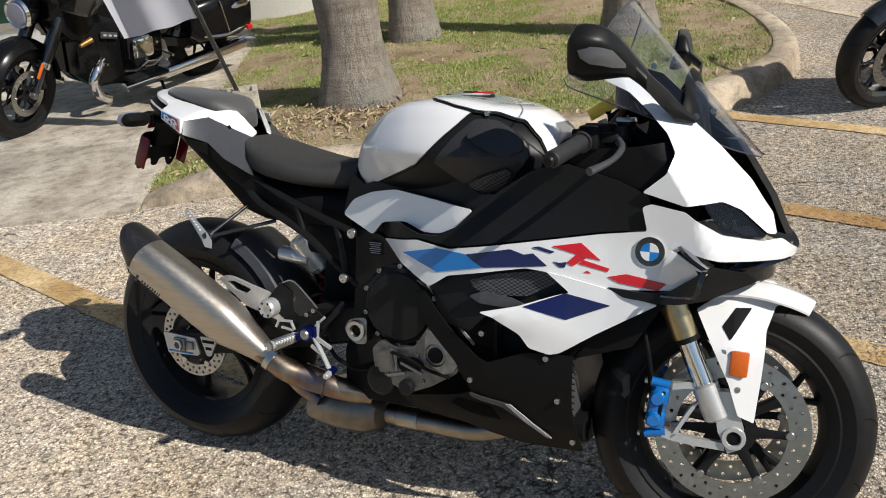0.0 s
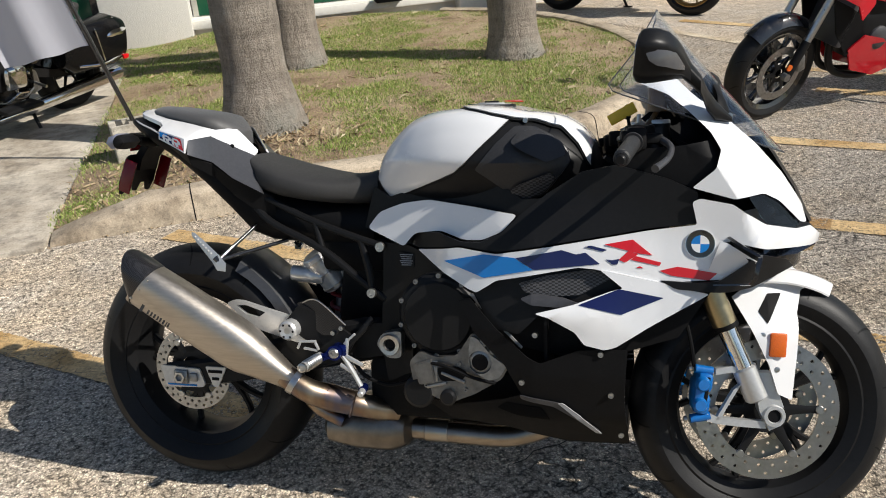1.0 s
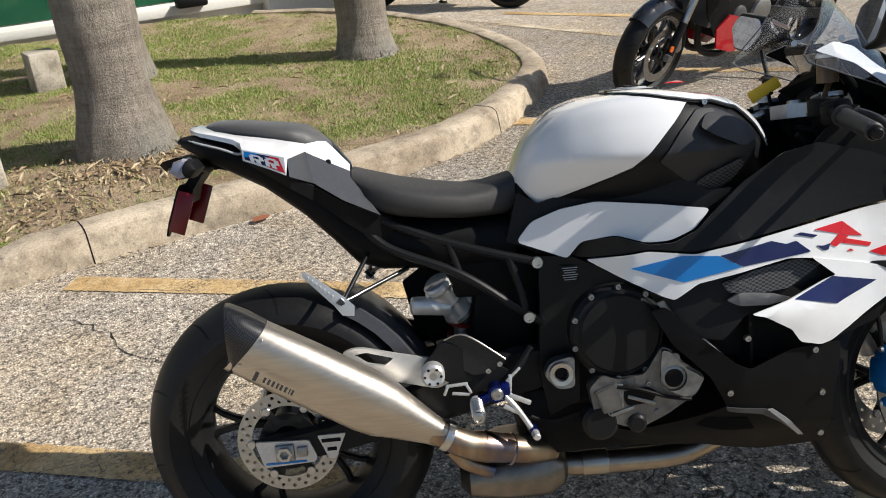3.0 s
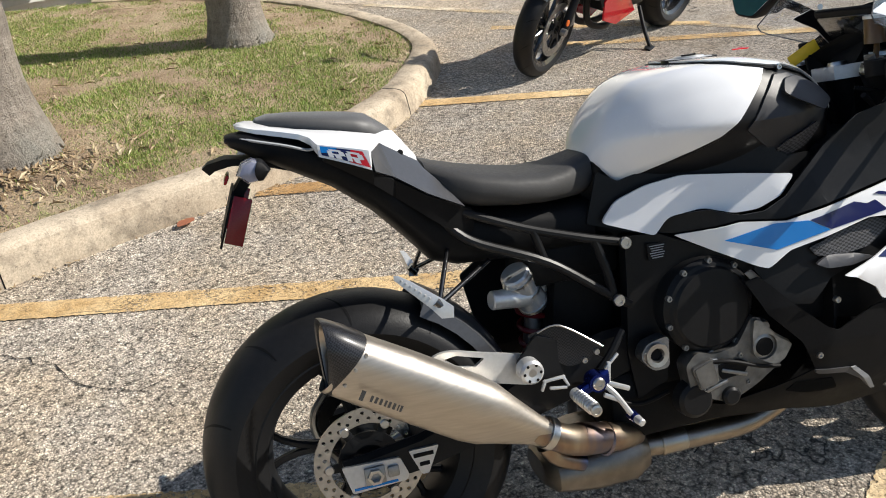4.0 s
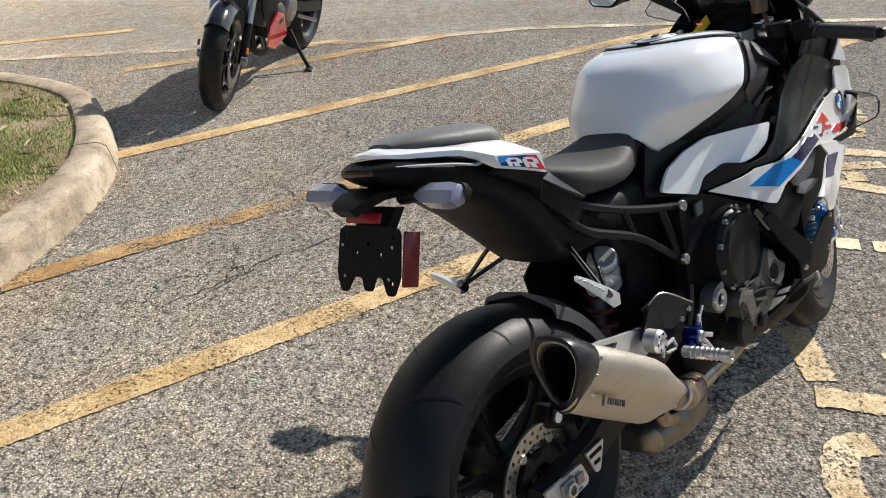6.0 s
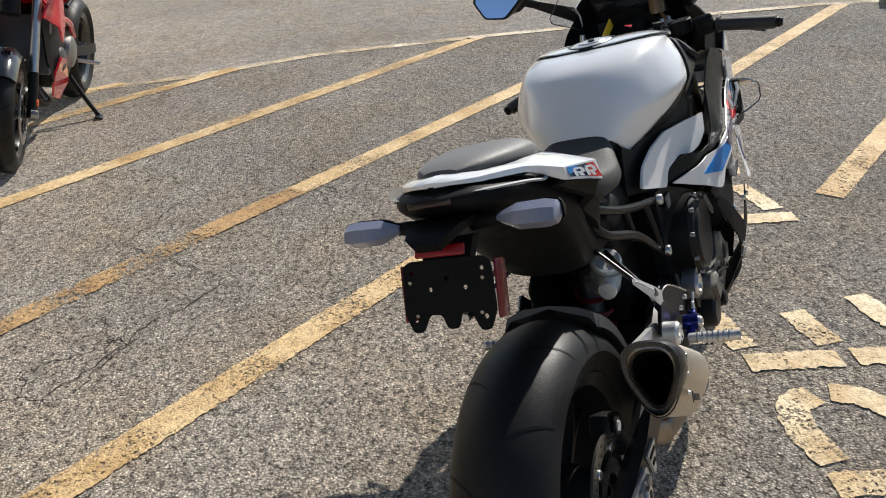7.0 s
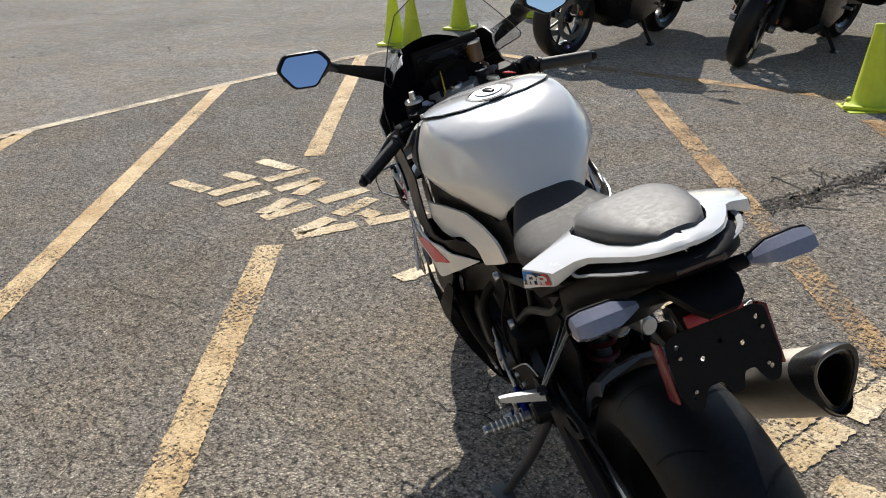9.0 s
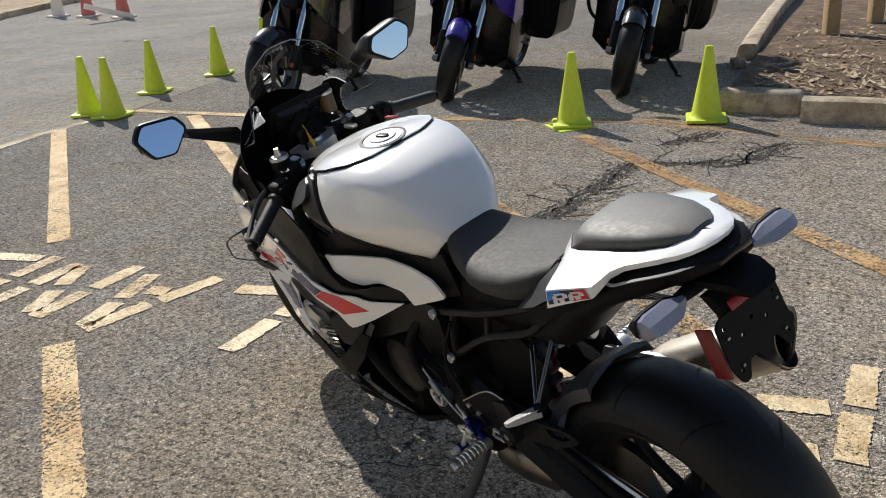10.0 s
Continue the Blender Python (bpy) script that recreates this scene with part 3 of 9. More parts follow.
def letter(x, y, strokes, word):
    """One stencilled letter, painted as separate strokes with gaps; strokes in letter heights."""
    ob = tagged(new("painted_letter"), "cream stencilled capital %s painted on asphalt" % word, "road marking", "stencilled words on the asphalt", "structure")
    def at(u, v):
        return (x + u * 0.40 + 0.02 * (v - 0.5), y + v * 0.57 + u * 0.072)

    for i, st in enumerate(strokes):
        pts = [at(u, v) for u, v in zip(st[::2], st[1::2])]
        seed = 31 * i + int(x * 50) + 400
        part("stroke", strip_mesh(*pts, 0.085, 0.0042, seed, 0.006, 0.012) if len(pts) == 2 else ribbon_mesh(pts, 0.085, 0.0042, seed), CREAM, ob)


SPINE = ((0.08, 0.0, 0.08, 0.46), (0.08, 0.54, 0.08, 1.0))
L_E = SPINE + ((0.27, 0.06, 0.95, 0.06), (0.27, 0.5, 0.75, 0.5), (0.27, 0.94, 0.95, 0.94))
L_F = SPINE + ((0.27, 0.5, 0.75, 0.5), (0.27, 0.94, 0.95, 0.94))
L_I = ((0.3, 0.0, 0.3, 0.46), (0.3, 0.54, 0.3, 1.0))
L_R = SPINE + ((0.27, 0.90, 0.60, 0.90, 0.86, 0.82, 0.95, 0.69), (0.97, 0.61, 0.90, 0.49, 0.70, 0.42, 0.30, 0.42), (0.56, 0.33, 0.98, -0.02))
L_L = SPINE + ((0.27, 0.06, 0.95, 0.06),)
L_A = ((0.0, 0.0, 0.20, 0.46), (0.24, 0.54, 0.42, 0.98), (0.50, 0.94, 0.62, 0.54), (0.66, 0.46, 0.84, 0.0), (0.30, 0.30, 0.55, 0.30))
L_N = ((0.08, 0.0, 0.08, 0.46), (0.08, 0.54, 0.08, 1.0), (0.22, 0.94, 0.44, 0.56), (0.52, 0.44, 0.76, 0.06), (0.88, 0.0, 0.88, 0.46), (0.88, 0.54, 0.88, 1.0))
for x, y, st, w in ((-0.97, 0.98, L_F, "F"), (-0.60, 1.0, L_I, "I"), (-0.415, 1.0, L_R, "R"), (0.10, 1.0, L_E, "E"), (1.08, 1.02, L_L, "L"), (1.62, 1.05, L_A, "A"), (2.06, 1.05, L_N, "N"), (2.56, 1.07, L_E, "E")):
    letter(x, y, st, w)

# ---- planted island with its kerb ----
ISLAND = [(-1.50, 4.14), (-0.93, 4.20), (-0.4, 4.24), (0.15, 4.25), (0.70, 4.31), (1.12, 4.42), (1.48, 4.61), (1.85, 4.89), (2.16, 5.19), (2.34, 5.52), (2.46, 5.92), (2.54, 6.4), (2.57, 7.0), (2.49, 7.6), (2.30, 8.2), (1.98, 8.75), (1.55, 9.15)]


def offset_line(line, d):
    out = []
    for i, p in enumerate(line):
        t = (Vector(line[min(i + 1, len(line) - 1)]) - Vector(line[max(i - 1, 0)])).normalized()
        out.append((p[0] - t.y * d, p[1] + t.x * d))
    return out


def smooth_line(line, per=4):
    return [(p.x, p.y) for p in smooth_path([(x, y, 0) for x, y in line], per)]


def kerb_run(line, height, ramp, name, label, width=0.17):
    """A cast kerb with a battered face and a rounded nose."""
    bm = bmesh.new()
    prof = ((0.0, -0.05), (0.0, 0.02), (0.016, 0.62), (0.026, 0.84), (0.048, 0.96), (0.075, 1.0), (width - 0.02, 1.0), (width, 0.93), (width, -0.05))
    fine = smooth_line(line, 6)
    lines = [offset_line(fine, o) for o, _ in prof]
    rnd = random.Random(5)
    rows = []
    for i in range(len(fine)):
        s = i / (len(fine) - 1)
        h = height * (min(1, 0.12 + s / ramp) if ramp else 1) * (1 + rnd.uniform(-0.02, 0.02))
        rows.append([bm.verts.new((lines[k][i][0], lines[k][i][1], z * h if z > 0 else z)) for k, (_, z) in enumerate(prof)])
    for p, q in zip(rows, rows[1:]):
        for k in range(len(prof) - 1):
            bm.faces.new((p[k], p[k + 1], q[k + 1], q[k]))
    bm.faces.new(rows[0]), bm.faces.new(rows[-1][::-1])
    return tagged(part(name, bm, KERB), label, "kerb", kind="structure")


kerb_run(ISLAND, 0.145, 0.06, "kerb", "weathered rounded concrete kerb round the planted island")
def kerb_joint(i):
    """A thin dark joint that follows the kerb's section."""
    fine = smooth_line(ISLAND, 6)
    p, q = Vector(fine[i]), Vector(fine[i + 1])
    d = (q - p).normalized()
    n = Vector((-d.y, d.x))
    prof = ((-0.0015, 0.0), (-0.0015, 0.003), (0.0145, 0.0915), (0.0245, 0.1235), (0.047, 0.141), (0.075, 0.1465), (0.150, 0.1465), (0.17, 0.137), (0.12, 0.0))
    bm = loft([[((p + d * e + n * o).x, (p + d * e + n * o).y, z) for o, z in prof] for e in (0.0, 0.005)])
    tagged(part("kerb_joint", bm, BLACK), "dark joint between kerb lengths", "kerb joint", kind="structure")


for i in (7, 34, 58):
    kerb_joint(i)

TURF = offset_line(smooth_line(ISLAND, 3), 0.16) + [(0.9, 9.45), (-1.9, 9.45), (-1.62, 8.4), (-1.55, 6.6)]


def inside(x, y, poly):
    hit = False
    for (a, b), (c, d) in zip(poly, poly[1:] + poly[:1]):
        if (b > y) != (d > y) and x < a + (y - b) / (d - b) * (c - a):
            hit = not hit
    return hit


def turf_height(x, y):
    n = noise.noise(Vector((x * 1.3, y * 1.3, 0))) * 0.02 + noise.noise(Vector((x * 6, y * 6, 3))) * 0.008
    edge = min(1.0, max(0.0, (y - 4.25) / 0.7))
    west = min(1.0, max(0.0, (x + 1.55) / 0.8))
    return 0.10 + 0.02 * edge + n - 0.09 * (1 - west)


def turf_sheet():
    bm = bmesh.new()
    bm.faces.new([bm.verts.new((x, y, 0)) for x, y in TURF])
    bm.normal_update()
    bmesh.ops.triangulate(bm, faces=bm.faces[:])
    for ax, lo, hi in (((1, 0, 0), -1.9, 3.0), ((0, 1, 0), 4.1, 9.6)):
        v = lo
        while v < hi:
            bmesh.ops.bisect_plane(bm, geom=bm.verts[:] + bm.edges[:] + bm.faces[:], dist=1e-6, plane_co=Vector(ax) * v, plane_no=ax)
            v += 0.12
    for v in bm.verts:
        v.co.z = turf_height(v.co.x, v.co.y)
    return part("turf", bm, SOIL, sharp=90)


tagged(turf_sheet(), "patchy turf and bare brown soil of the planted island", "ground", kind="structure")


def blades():
    """Tufts of short grass, thicker in the greener patches."""
    rnd = random.Random(11)
    vs, fs = [], []
    while len(fs) < 170000:
        x, y = rnd.uniform(-1.9, 2.8), 4.2 + 5.2 * rnd.random() ** 1.25
        dens = noise.noise(Vector((x * 1.15, y * 1.15, 7))) + 0.7 * noise.noise(Vector((x * 3.6, y * 3.6, 1)))
        bare = max(0.0, 1 - math.hypot(x + 0.40, y - 5.10) / 0.62, 1 - math.hypot(x + 1.0, y - 4.9) / 0.8, 0.8 - (y - 4.35) * 2.2)
        if rnd.random() > 0.06 + max(0.0, 0.33 + dens - 0.9 * bare) * 1.4 or not inside(x, y, TURF):
            continue
        z = turf_height(x, y)
        for _ in range(6):
            a, h, w = rnd.uniform(0, 6.28), rnd.uniform(0.005, 0.022), rnd.uniform(0.0014, 0.0036)
            px, py = x + rnd.gauss(0, 0.028), y + rnd.gauss(0, 0.028)
            lx, ly = rnd.gauss(0, 0.6) * h, rnd.gauss(0, 0.6) * h
            i = len(vs)
            vs += [(px - w * math.cos(a), py - w * math.sin(a), z - 0.004), (px + w * math.cos(a), py + w * math.sin(a), z - 0.004), (px + lx, py + ly, z + h)]
            fs.append((i, i + 1, i + 2))
    me = bpy.data.meshes.new("grass")
    me.from_pydata(vs, [], fs)
    me.materials.append(GRASS)
    return tagged(new("grass", me), "short sparse green and straw-coloured grass", "grass", kind="stuff")


blades()


def litter():
    """Dry leaf scraps and straws on the turf and along the kerb."""
    rnd = random.Random(23)
    vs, fs = [], []
    spots = [(rnd.uniform(-1.8, 2.7), rnd.uniform(4.3, 9.2)) for _ in range(1500)]
    spots += [(rnd.gauss(-0.45, 0.28), rnd.gauss(5.00, 0.16)) for _ in range(420)]
    spots += [(rnd.gauss(-0.95, 0.35), rnd.gauss(4.75, 0.25)) for _ in range(420)]
    for x, y in spots:
        if not inside(x, y, TURF):
            continue
        L, w, a = rnd.choice((0.010, 0.014, 0.02, 0.03, 0.08)) * rnd.uniform(0.6, 1.4), rnd.uniform(0.0015, 0.006), rnd.uniform(0, 3.14)
        z = turf_height(x, y) + rnd.uniform(0.004, 0.018)
        dx, dy = math.cos(a) * L, math.sin(a) * L
        i = len(vs)
        vs += [(x - dy / L * w, y + dx / L * w, z), (x + dy / L * w, y - dx / L * w, z), (x + dx, y + dy, z + rnd.uniform(0, 0.02)), (x + dx * 0.5 - dy / L * w * 1.6, y + dy * 0.5 + dx / L * w * 1.6, z + 0.012)]
        fs += [(i, i + 1, i + 2), (i, i + 2, i + 3)]
    for _ in range(260):
        t = rnd.random()
        p = smooth_line(ISLAND, 6)[int(t * 70)]
        x, y = p[0] + rnd.gauss(0, 0.02), p[1] - abs(rnd.gauss(0, 0.025)) - 0.004
        L, w, a = rnd.uniform(0.006, 0.03), rnd.uniform(0.002, 0.006), rnd.uniform(0, 3.14)
        i = len(vs)
        dx, dy = math.cos(a) * L, math.sin(a) * L
        vs += [(x - dy / L * w, y + dx / L * w, 0.008), (x + dy / L * w, y - dx / L * w, 0.008), (x + dx, y + dy, 0.013)]
        fs.append((i, i + 1, i + 2))
    me = bpy.data.meshes.new("leaf_litter")
    me.from_pydata(vs, [], fs)
    me.materials.append(LITTER)
    return tagged(new("leaf_litter", me), "dry brown leaf scraps and straws", "leaf litter", kind="stuff")


litter()


def dead_leaf():
    rnd = random.Random(3)
    pts = rounded([(-0.05, 0.0), (-0.02, 0.028), (0.02, 0.022), (0.05, 0.0), (0.03, -0.022), (-0.02, -0.02)], 0.01)
    bm = slab(pts, (), 0.002, "XY")
    for v in bm.verts:
        v.co.z += 0.012 + 4 * v.co.y ** 2 + rnd.uniform(0, 0.003)
    ob = part("dead_leaf", bm, plain("russet_leaf", (0.28, 0.10, 0.05), 0.7))
    ob.matrix_world = pose(-0.13, 4.19, 0.004, 0, 0, 20)
    return tagged(ob, "curled russet dead leaf lying on asphalt beside the kerb", "leaf")


dead_leaf()


# ---- palms ----
def palm(x, y, base, mid, lean, seed, label):
    rnd = random.Random(seed)
    ob = thing("palm_tree", label, "tree", pose(x, y, turf_height(x, y) - 0.03), "palms on the planted island")
    rows, n = [], 40
    hs = [0.0, 0.02, 0.05, 0.09, 0.14, 0.2, 0.28, 0.38, 0.5, 0.65, 0.85, 1.1, 1.4, 1.8, 2.3, 3.0, 3.8, 4.6, 5.4, 6.0]
    for h in hs:
        f = math.exp(-h / 0.26)
        r = mid + (base - mid) * f + 0.012 * math.sin(h * 9 + seed)
        ring = []
        for k in range(n):
            a = 2 * math.pi * k / n
            rough = 1 + 0.025 * noise.noise(Vector((math.cos(a) * 3, math.sin(a) * 3, h * 3 + seed)))
            rough += (0.10 * f * noise.noise(Vector((math.cos(a) * 6, math.sin(a) * 6, h * 9 + seed))) if h < 0.2 else 0)
            ring.append((lean[0] * h + r * rough * math.cos(a), lean[1] * h + r * rough * math.sin(a), h))
        rows.append(ring)
    part("trunk", loft(rows), BARK, ob, sharp=70)
    bm = bmesh.new()
    for k in range(90):
        a, r0, L = rnd.uniform(0, 6.28), base * rnd.uniform(0.93, 1.03), rnd.uniform(0.03, 0.09)
        p = Vector((r0 * math.cos(a), r0 * math.sin(a), rnd.uniform(0.0, 0.08)))
        s = Vector((-math.sin(a), math.cos(a), 0)) * 0.008
        tip = p + Vector((math.cos(a) * L * 0.4, math.sin(a) * L * 0.4, -0.02 if k % 2 else L * 0.5))
        bm.faces.new([bm.verts.new(v) for v in (p - s, p + s, tip)])
    tagged(part("root_fringe", bm, BARK, ob), kind="stuff")
    top = Vector((lean[0] * 6, lean[1] * 6, 6.0))
    for k in range(16):
        bm = bmesh.new()
        a, up, L = 2 * math.pi * k / 16 + rnd.uniform(-0.15, 0.15), rnd.uniform(-0.2, 1.1), rnd.uniform(1.3, 1.7)
        d, s = Vector((math.cos(a), math.sin(a), 0)), Vector((-math.sin(a), math.cos(a), 0))
        stalk = top + d * L * 0.45 + Vector((0, 0, up * L * 0.45))
        for j in range(26):
            w = (j / 25 - 0.5) * 3.0
            tip = stalk + (d * math.cos(w) + s * math.sin(w)) * L * 0.6 + Vector((0, 0, up * 0.2 - 0.35 * abs(w) * 0.5))
            q = (d * -math.sin(w) + s * math.cos(w)) * 0.022
            mid2 = stalk.lerp(tip, 0.55) + Vector((0, 0, 0.05))
            i = [bm.verts.new(v) for v in (stalk, mid2 - q, tip, mid2 + q)]
            bm.faces.new(i)
        rod = bar(top, stalk, 0.018, 0.01, 6)
        part("frond", joined(bm, rod), FROND, ob)
    return ob


palm(-0.45, 5.35, 0.262, 0.178, (-0.02, 0.02), 1, "grey fibrous palm trunk with a flared base in turf")
palm(-0.11, 7.14, 0.215, 0.178, (-0.03, 0.05), 2, "slender grey palm trunk close to the building")
palm(1.47, 6.47, 0.245, 0.160, (-0.02, 0.03), 3, "ridged grey palm trunk near the rounded kerb")

# ---- concrete walk and building ----


def walk_slab():
    ob = tagged(new("pavement"), "stained concrete pavement slabs", "pavement", kind="structure")
    for i, (y0, y1) in enumerate(((4.10, 5.35), (5.36, 6.85), (6.86, 8.35), (8.36, 9.6))):
        for j in range(5):
            x1 = -1.52 - 0.03 * i if j == 0 else -1.55 - 1.5 * j
            x0 = -1.56 - 1.5 * (j + 1)
            b = box(((x0 + x1) / 2, (y0 + y1) / 2, -0.02), (x1 - x0 - 0.006, y1 - y0, 0.08), 0.006)
            part("slab", b, WALK, ob)


walk_slab()


def building():
    ob = tagged(new("building"), "white stucco shopfront with tall green tinted windows", "building")
    part("wall", joined(box((-5.75, 9.72, 2.2), (7.0, 0.22, 4.6)), box((0.1, 9.80, 3.9), (4.9, 0.2, 1.2)), box((0.1, 9.78, 0.07), (4.9, 0.26, 0.34), 0.01)), STUCCO, ob)
    part("wall", box((6.6, 9.72, 2.2), (8.2, 0.22, 4.6)), STUCCO, ob)
    part("roof", box((0.5, 11.2, 4.55), (20.0, 3.4, 0.2), 0.02), STUCCO, ob)
    for x, w in ((-1.48, 0.86), (2.10, 0.7)):
        part("pilaster", box((x, 9.60, 2.2), (w, 0.34, 4.6), 0.012), STUCCO, ob, "white rendered pilaster")
    for x in (-0.55, 0.45, 1.33):
        w = tagged(part("window", box((x, 9.78, 1.7), (0.98, 0.05, 3.1), 0.004), STEEL, ob, "aluminium window frame"))
        part("pane", box((x, 9.745, 1.72), (0.86, 0.02, 2.94)), GLASS, w, "green tinted glass")
    for x in (-3.55, -4.70, -5.85, -7.0):
        w = part("window", box((x, 9.60, 1.80), (1.10, 0.06, 3.2), 0.004), STEEL, ob, "aluminium window frame")
        part("pane", box((x, 9.565, 1.80), (0.98, 0.02, 3.06)), GLASS, w, "green tinted glass")
    part("sill", box((0.35, 9.62, 0.18), (2.9, 0.16, 0.09), 0.012), STUCCO, ob, "white window sill")
    d = part("door", box((-2.42, 9.62, 1.1), (1.0, 0.05, 2.2), 0.006), GLOSSBLACK, ob, "dark framed glass door")
    part("pane", box((-2.42, 9.59, 1.15), (0.84, 0.02, 1.9)), GLASS, d)
    part("junction_box", box((-1.42, 9.41, 0.62), (0.10, 0.07, 0.09), 0.01), STUCCO, ob, "small white wall box")
    part("vent_cap", box((1.0, 9.50, 0.25), (0.30, 0.14, 0.08), 0.02), BLACK, ob, "black box on the sill")
    return ob


building()


# ---- cones ----
def cone_thing(x, y, turn, tilt=0.0, label="lime yellow traffic cone standing on asphalt"):
    ob = thing("traffic_cone", label, "traffic cone", pose(x, y, 0.008, tilt, 0, turn), "lime cones")
    part("base", box((0, 0, 0.013), (0.27, 0.27, 0.026), 0.012), CONE, ob)
    prof = [(0.0, 0.50), (0.024, 0.502), (0.029, 0.495), (0.031, 0.46), (0.098, 0.06), (0.108, 0.035), (0.118, 0.026), (0.10, 0.02)]
    part("cone", lathe(prof, 32, "Z"), CONE, ob)
    return ob


for x, y, a in ((1.0, -1.99, 20), (0.14, -2.29, 12), (5.30, -1.62, 30), (4.99, -1.59, 8), (5.46, -2.59, 15), (5.48, -3.57, 25), (5.43, -4.35, 10)):
    cone_thing(x, y, a)
ob = thing("traffic_cone", "lime cone base stacked under another cone", "traffic cone", pose(1.01, -1.96, 0.002, 0, 0, 45), "lime cones")
part("base", box((0, 0, 0.0), (0.26, 0.26, 0.012), 0.004), CONE, ob)

# ---- kerbs and bed beyond the cones ----
kerb_run([(-0.46, -2.53), (-1.0, -2.51), (-2.2, -2.42), (-4.5, -2.1)][::-1], 0.16, 0, "kerb", "broken concrete kerb edging a mulch bed", 0.2)
kerb_run([(0.33, -4.8), (0.40, -6.5), (0.47, -9.3), (0.5, -16.0)][::-1], 0.15, 0, "kerb", "pale concrete kerb along the mulch bed", 0.18)


def kerb_stone():
    """The loose rounded kerb length at the bed's corner."""
    bm = box((0, 0, 0.075), (0.57, 0.20, 0.19), 0.055, seg=4)
    for v in bm.verts:
        v.co += 0.006 * noise.noise_vector(v.co * 9)
    ob = part("kerb", bm, KERB)
    ob.matrix_world = pose(-0.165, -2.645, -0.01, 0, 0, -3)
    tagged(ob, "loose rounded length of concrete kerb at the bed corner", "kerb", kind="structure")


kerb_stone()


def rubble():
    """Crumbled asphalt along the widest cracks, too many bits to count."""
    rnd = random.Random(17)
    lines = (((0.52, 0.02), (0.32, -1.14)), ((0.32, -1.14), (-0.25, -1.25)), ((-0.25, -1.25), (-0.46, -1.75)), ((0.25, -1.60), (0.0, -1.95)))
    vs, fs = [], []
    for k in range(1500):
        (ax, ay), (bx, by) = lines[k % 4] if k % 3 else lines[0]
        u = rnd.random()
        x, y = ax + (bx - ax) * u + rnd.gauss(0, 0.045), ay + (by - ay) * u + rnd.gauss(0, 0.045)
        r = rnd.uniform(0.003, 0.011)
        t = [rnd.uniform(0, 2.1) + 2.1 * j for j in range(3)]
        i = len(vs)
        vs += [(x + r * math.cos(a), y + r * math.sin(a), 0.001) for a in t] + [(x + rnd.uniform(-0.4, 0.4) * r, y + rnd.uniform(-0.4, 0.4) * r, 0.002 + r * rnd.uniform(0.5, 1.1))]
        fs += [(i, i + 1, i + 3), (i + 1, i + 2, i + 3), (i + 2, i, i + 3)]
    me = bpy.data.meshes.new("asphalt_rubble")
    me.from_pydata(vs, [], fs)
    me.materials.append(ASPHALT)
    tagged(new("asphalt_rubble", me), "crumbled grey asphalt bits along wide cracks", "rubble", kind="stuff")
    for j, (a, b) in enumerate(lines):
        for q in range(3):
            crack((a[0] + 0.03 * q, a[1] + 0.02 * q), (b[0] + 0.02 * q, b[1] - 0.03 * q), 300 + 10 * j + q, 0.030 - 0.006 * q)


rubble()


def mulch():
    bm = bmesh.new()
    n = 14
    g = {}
    for i in range(n + 1):
        for j in range(n + 1):
            x, y = 0.12 - 6.0 * i / n, -2.68 - 14.0 * j / n
            y += 0.08 * max(0.0, -x)
            g[i, j] = bm.verts.new((x, y, 0.07 + 0.03 * noise.noise(Vector((x * 2, y * 2, 0)))))
    for i in range(n):
        for j in range(n):
            bm.faces.new((g[i, j], g[i + 1, j], g[i + 1, j + 1], g[i, j + 1]))
    return tagged(part("mulch_bed", bm, MULCH, sharp=90), "brown soil and mulch bed with thin grass", "ground", kind="structure")


mulch()


def mulch_litter():
    """Loose dry bits and thin grass on the bed, too many to count."""
    rnd = random.Random(91)
    verts, faces = [], []
    for _ in range(2200):
        x = rnd.uniform(-3.6, 0.0)
        y = -2.74 + 0.08 * max(0.0, -x) - abs(rnd.gauss(0, 1.9))
        a, l, w = rnd.uniform(0, 6.28), rnd.uniform(0.02, 0.08), rnd.uniform(0.004, 0.02)
        c, s = math.cos(a), math.sin(a)
        z = 0.085 + 0.03 * noise.noise(Vector((x * 2, y * 2, 0)))
        k = len(verts)
        verts += [(x - s * w, y + c * w, z), (x + c * l, y + s * l, z + rnd.uniform(0.0, 0.03)), (x + s * w, y - c * w, z + 0.004), (x - c * l, y - s * l, z)]
        faces.append((k, k + 1, k + 2, k + 3))
    me = bpy.data.meshes.new("mulch_litter")
    me.from_pydata(verts, [], faces)
    me.materials.append(LITTER)
    tagged(new("mulch_litter", me), "dry bark and leaf litter on the mulch bed", "litter", kind="stuff")


mulch_litter()


def timber_post(x, y, w, h):
    ob = part("timber_post", box((0, 0, h / 2), (w, w, h), 0.006), WOOD)
    ob.matrix_world = pose(x, y, 0.05, 0, 0, 25)
    tagged(ob, "raw timber post standing in the mulch bed", "post")


timber_post(-0.41, -5.9, 0.13, 1.6)
timber_post(-0.79, -6.9, 0.13, 1.6)


def stone_chip(x, y, s):
    rnd = random.Random(int(x * 100))
    bm = box((0, 0, s * 0.4), (s, s * 0.7, s * 0.8), s * 0.15)
    for v in bm.verts:
        v.co *= rnd.uniform(0.85, 1.12)
    ob = part("concrete_chunk", bm, KERB)
    ob.matrix_world = pose(x, y, 0.0, 0, 0, 40)
    tagged(ob, "loose chunk of broken kerb concrete", "rubble")


stone_chip(0.24, -4.35, 0.12)


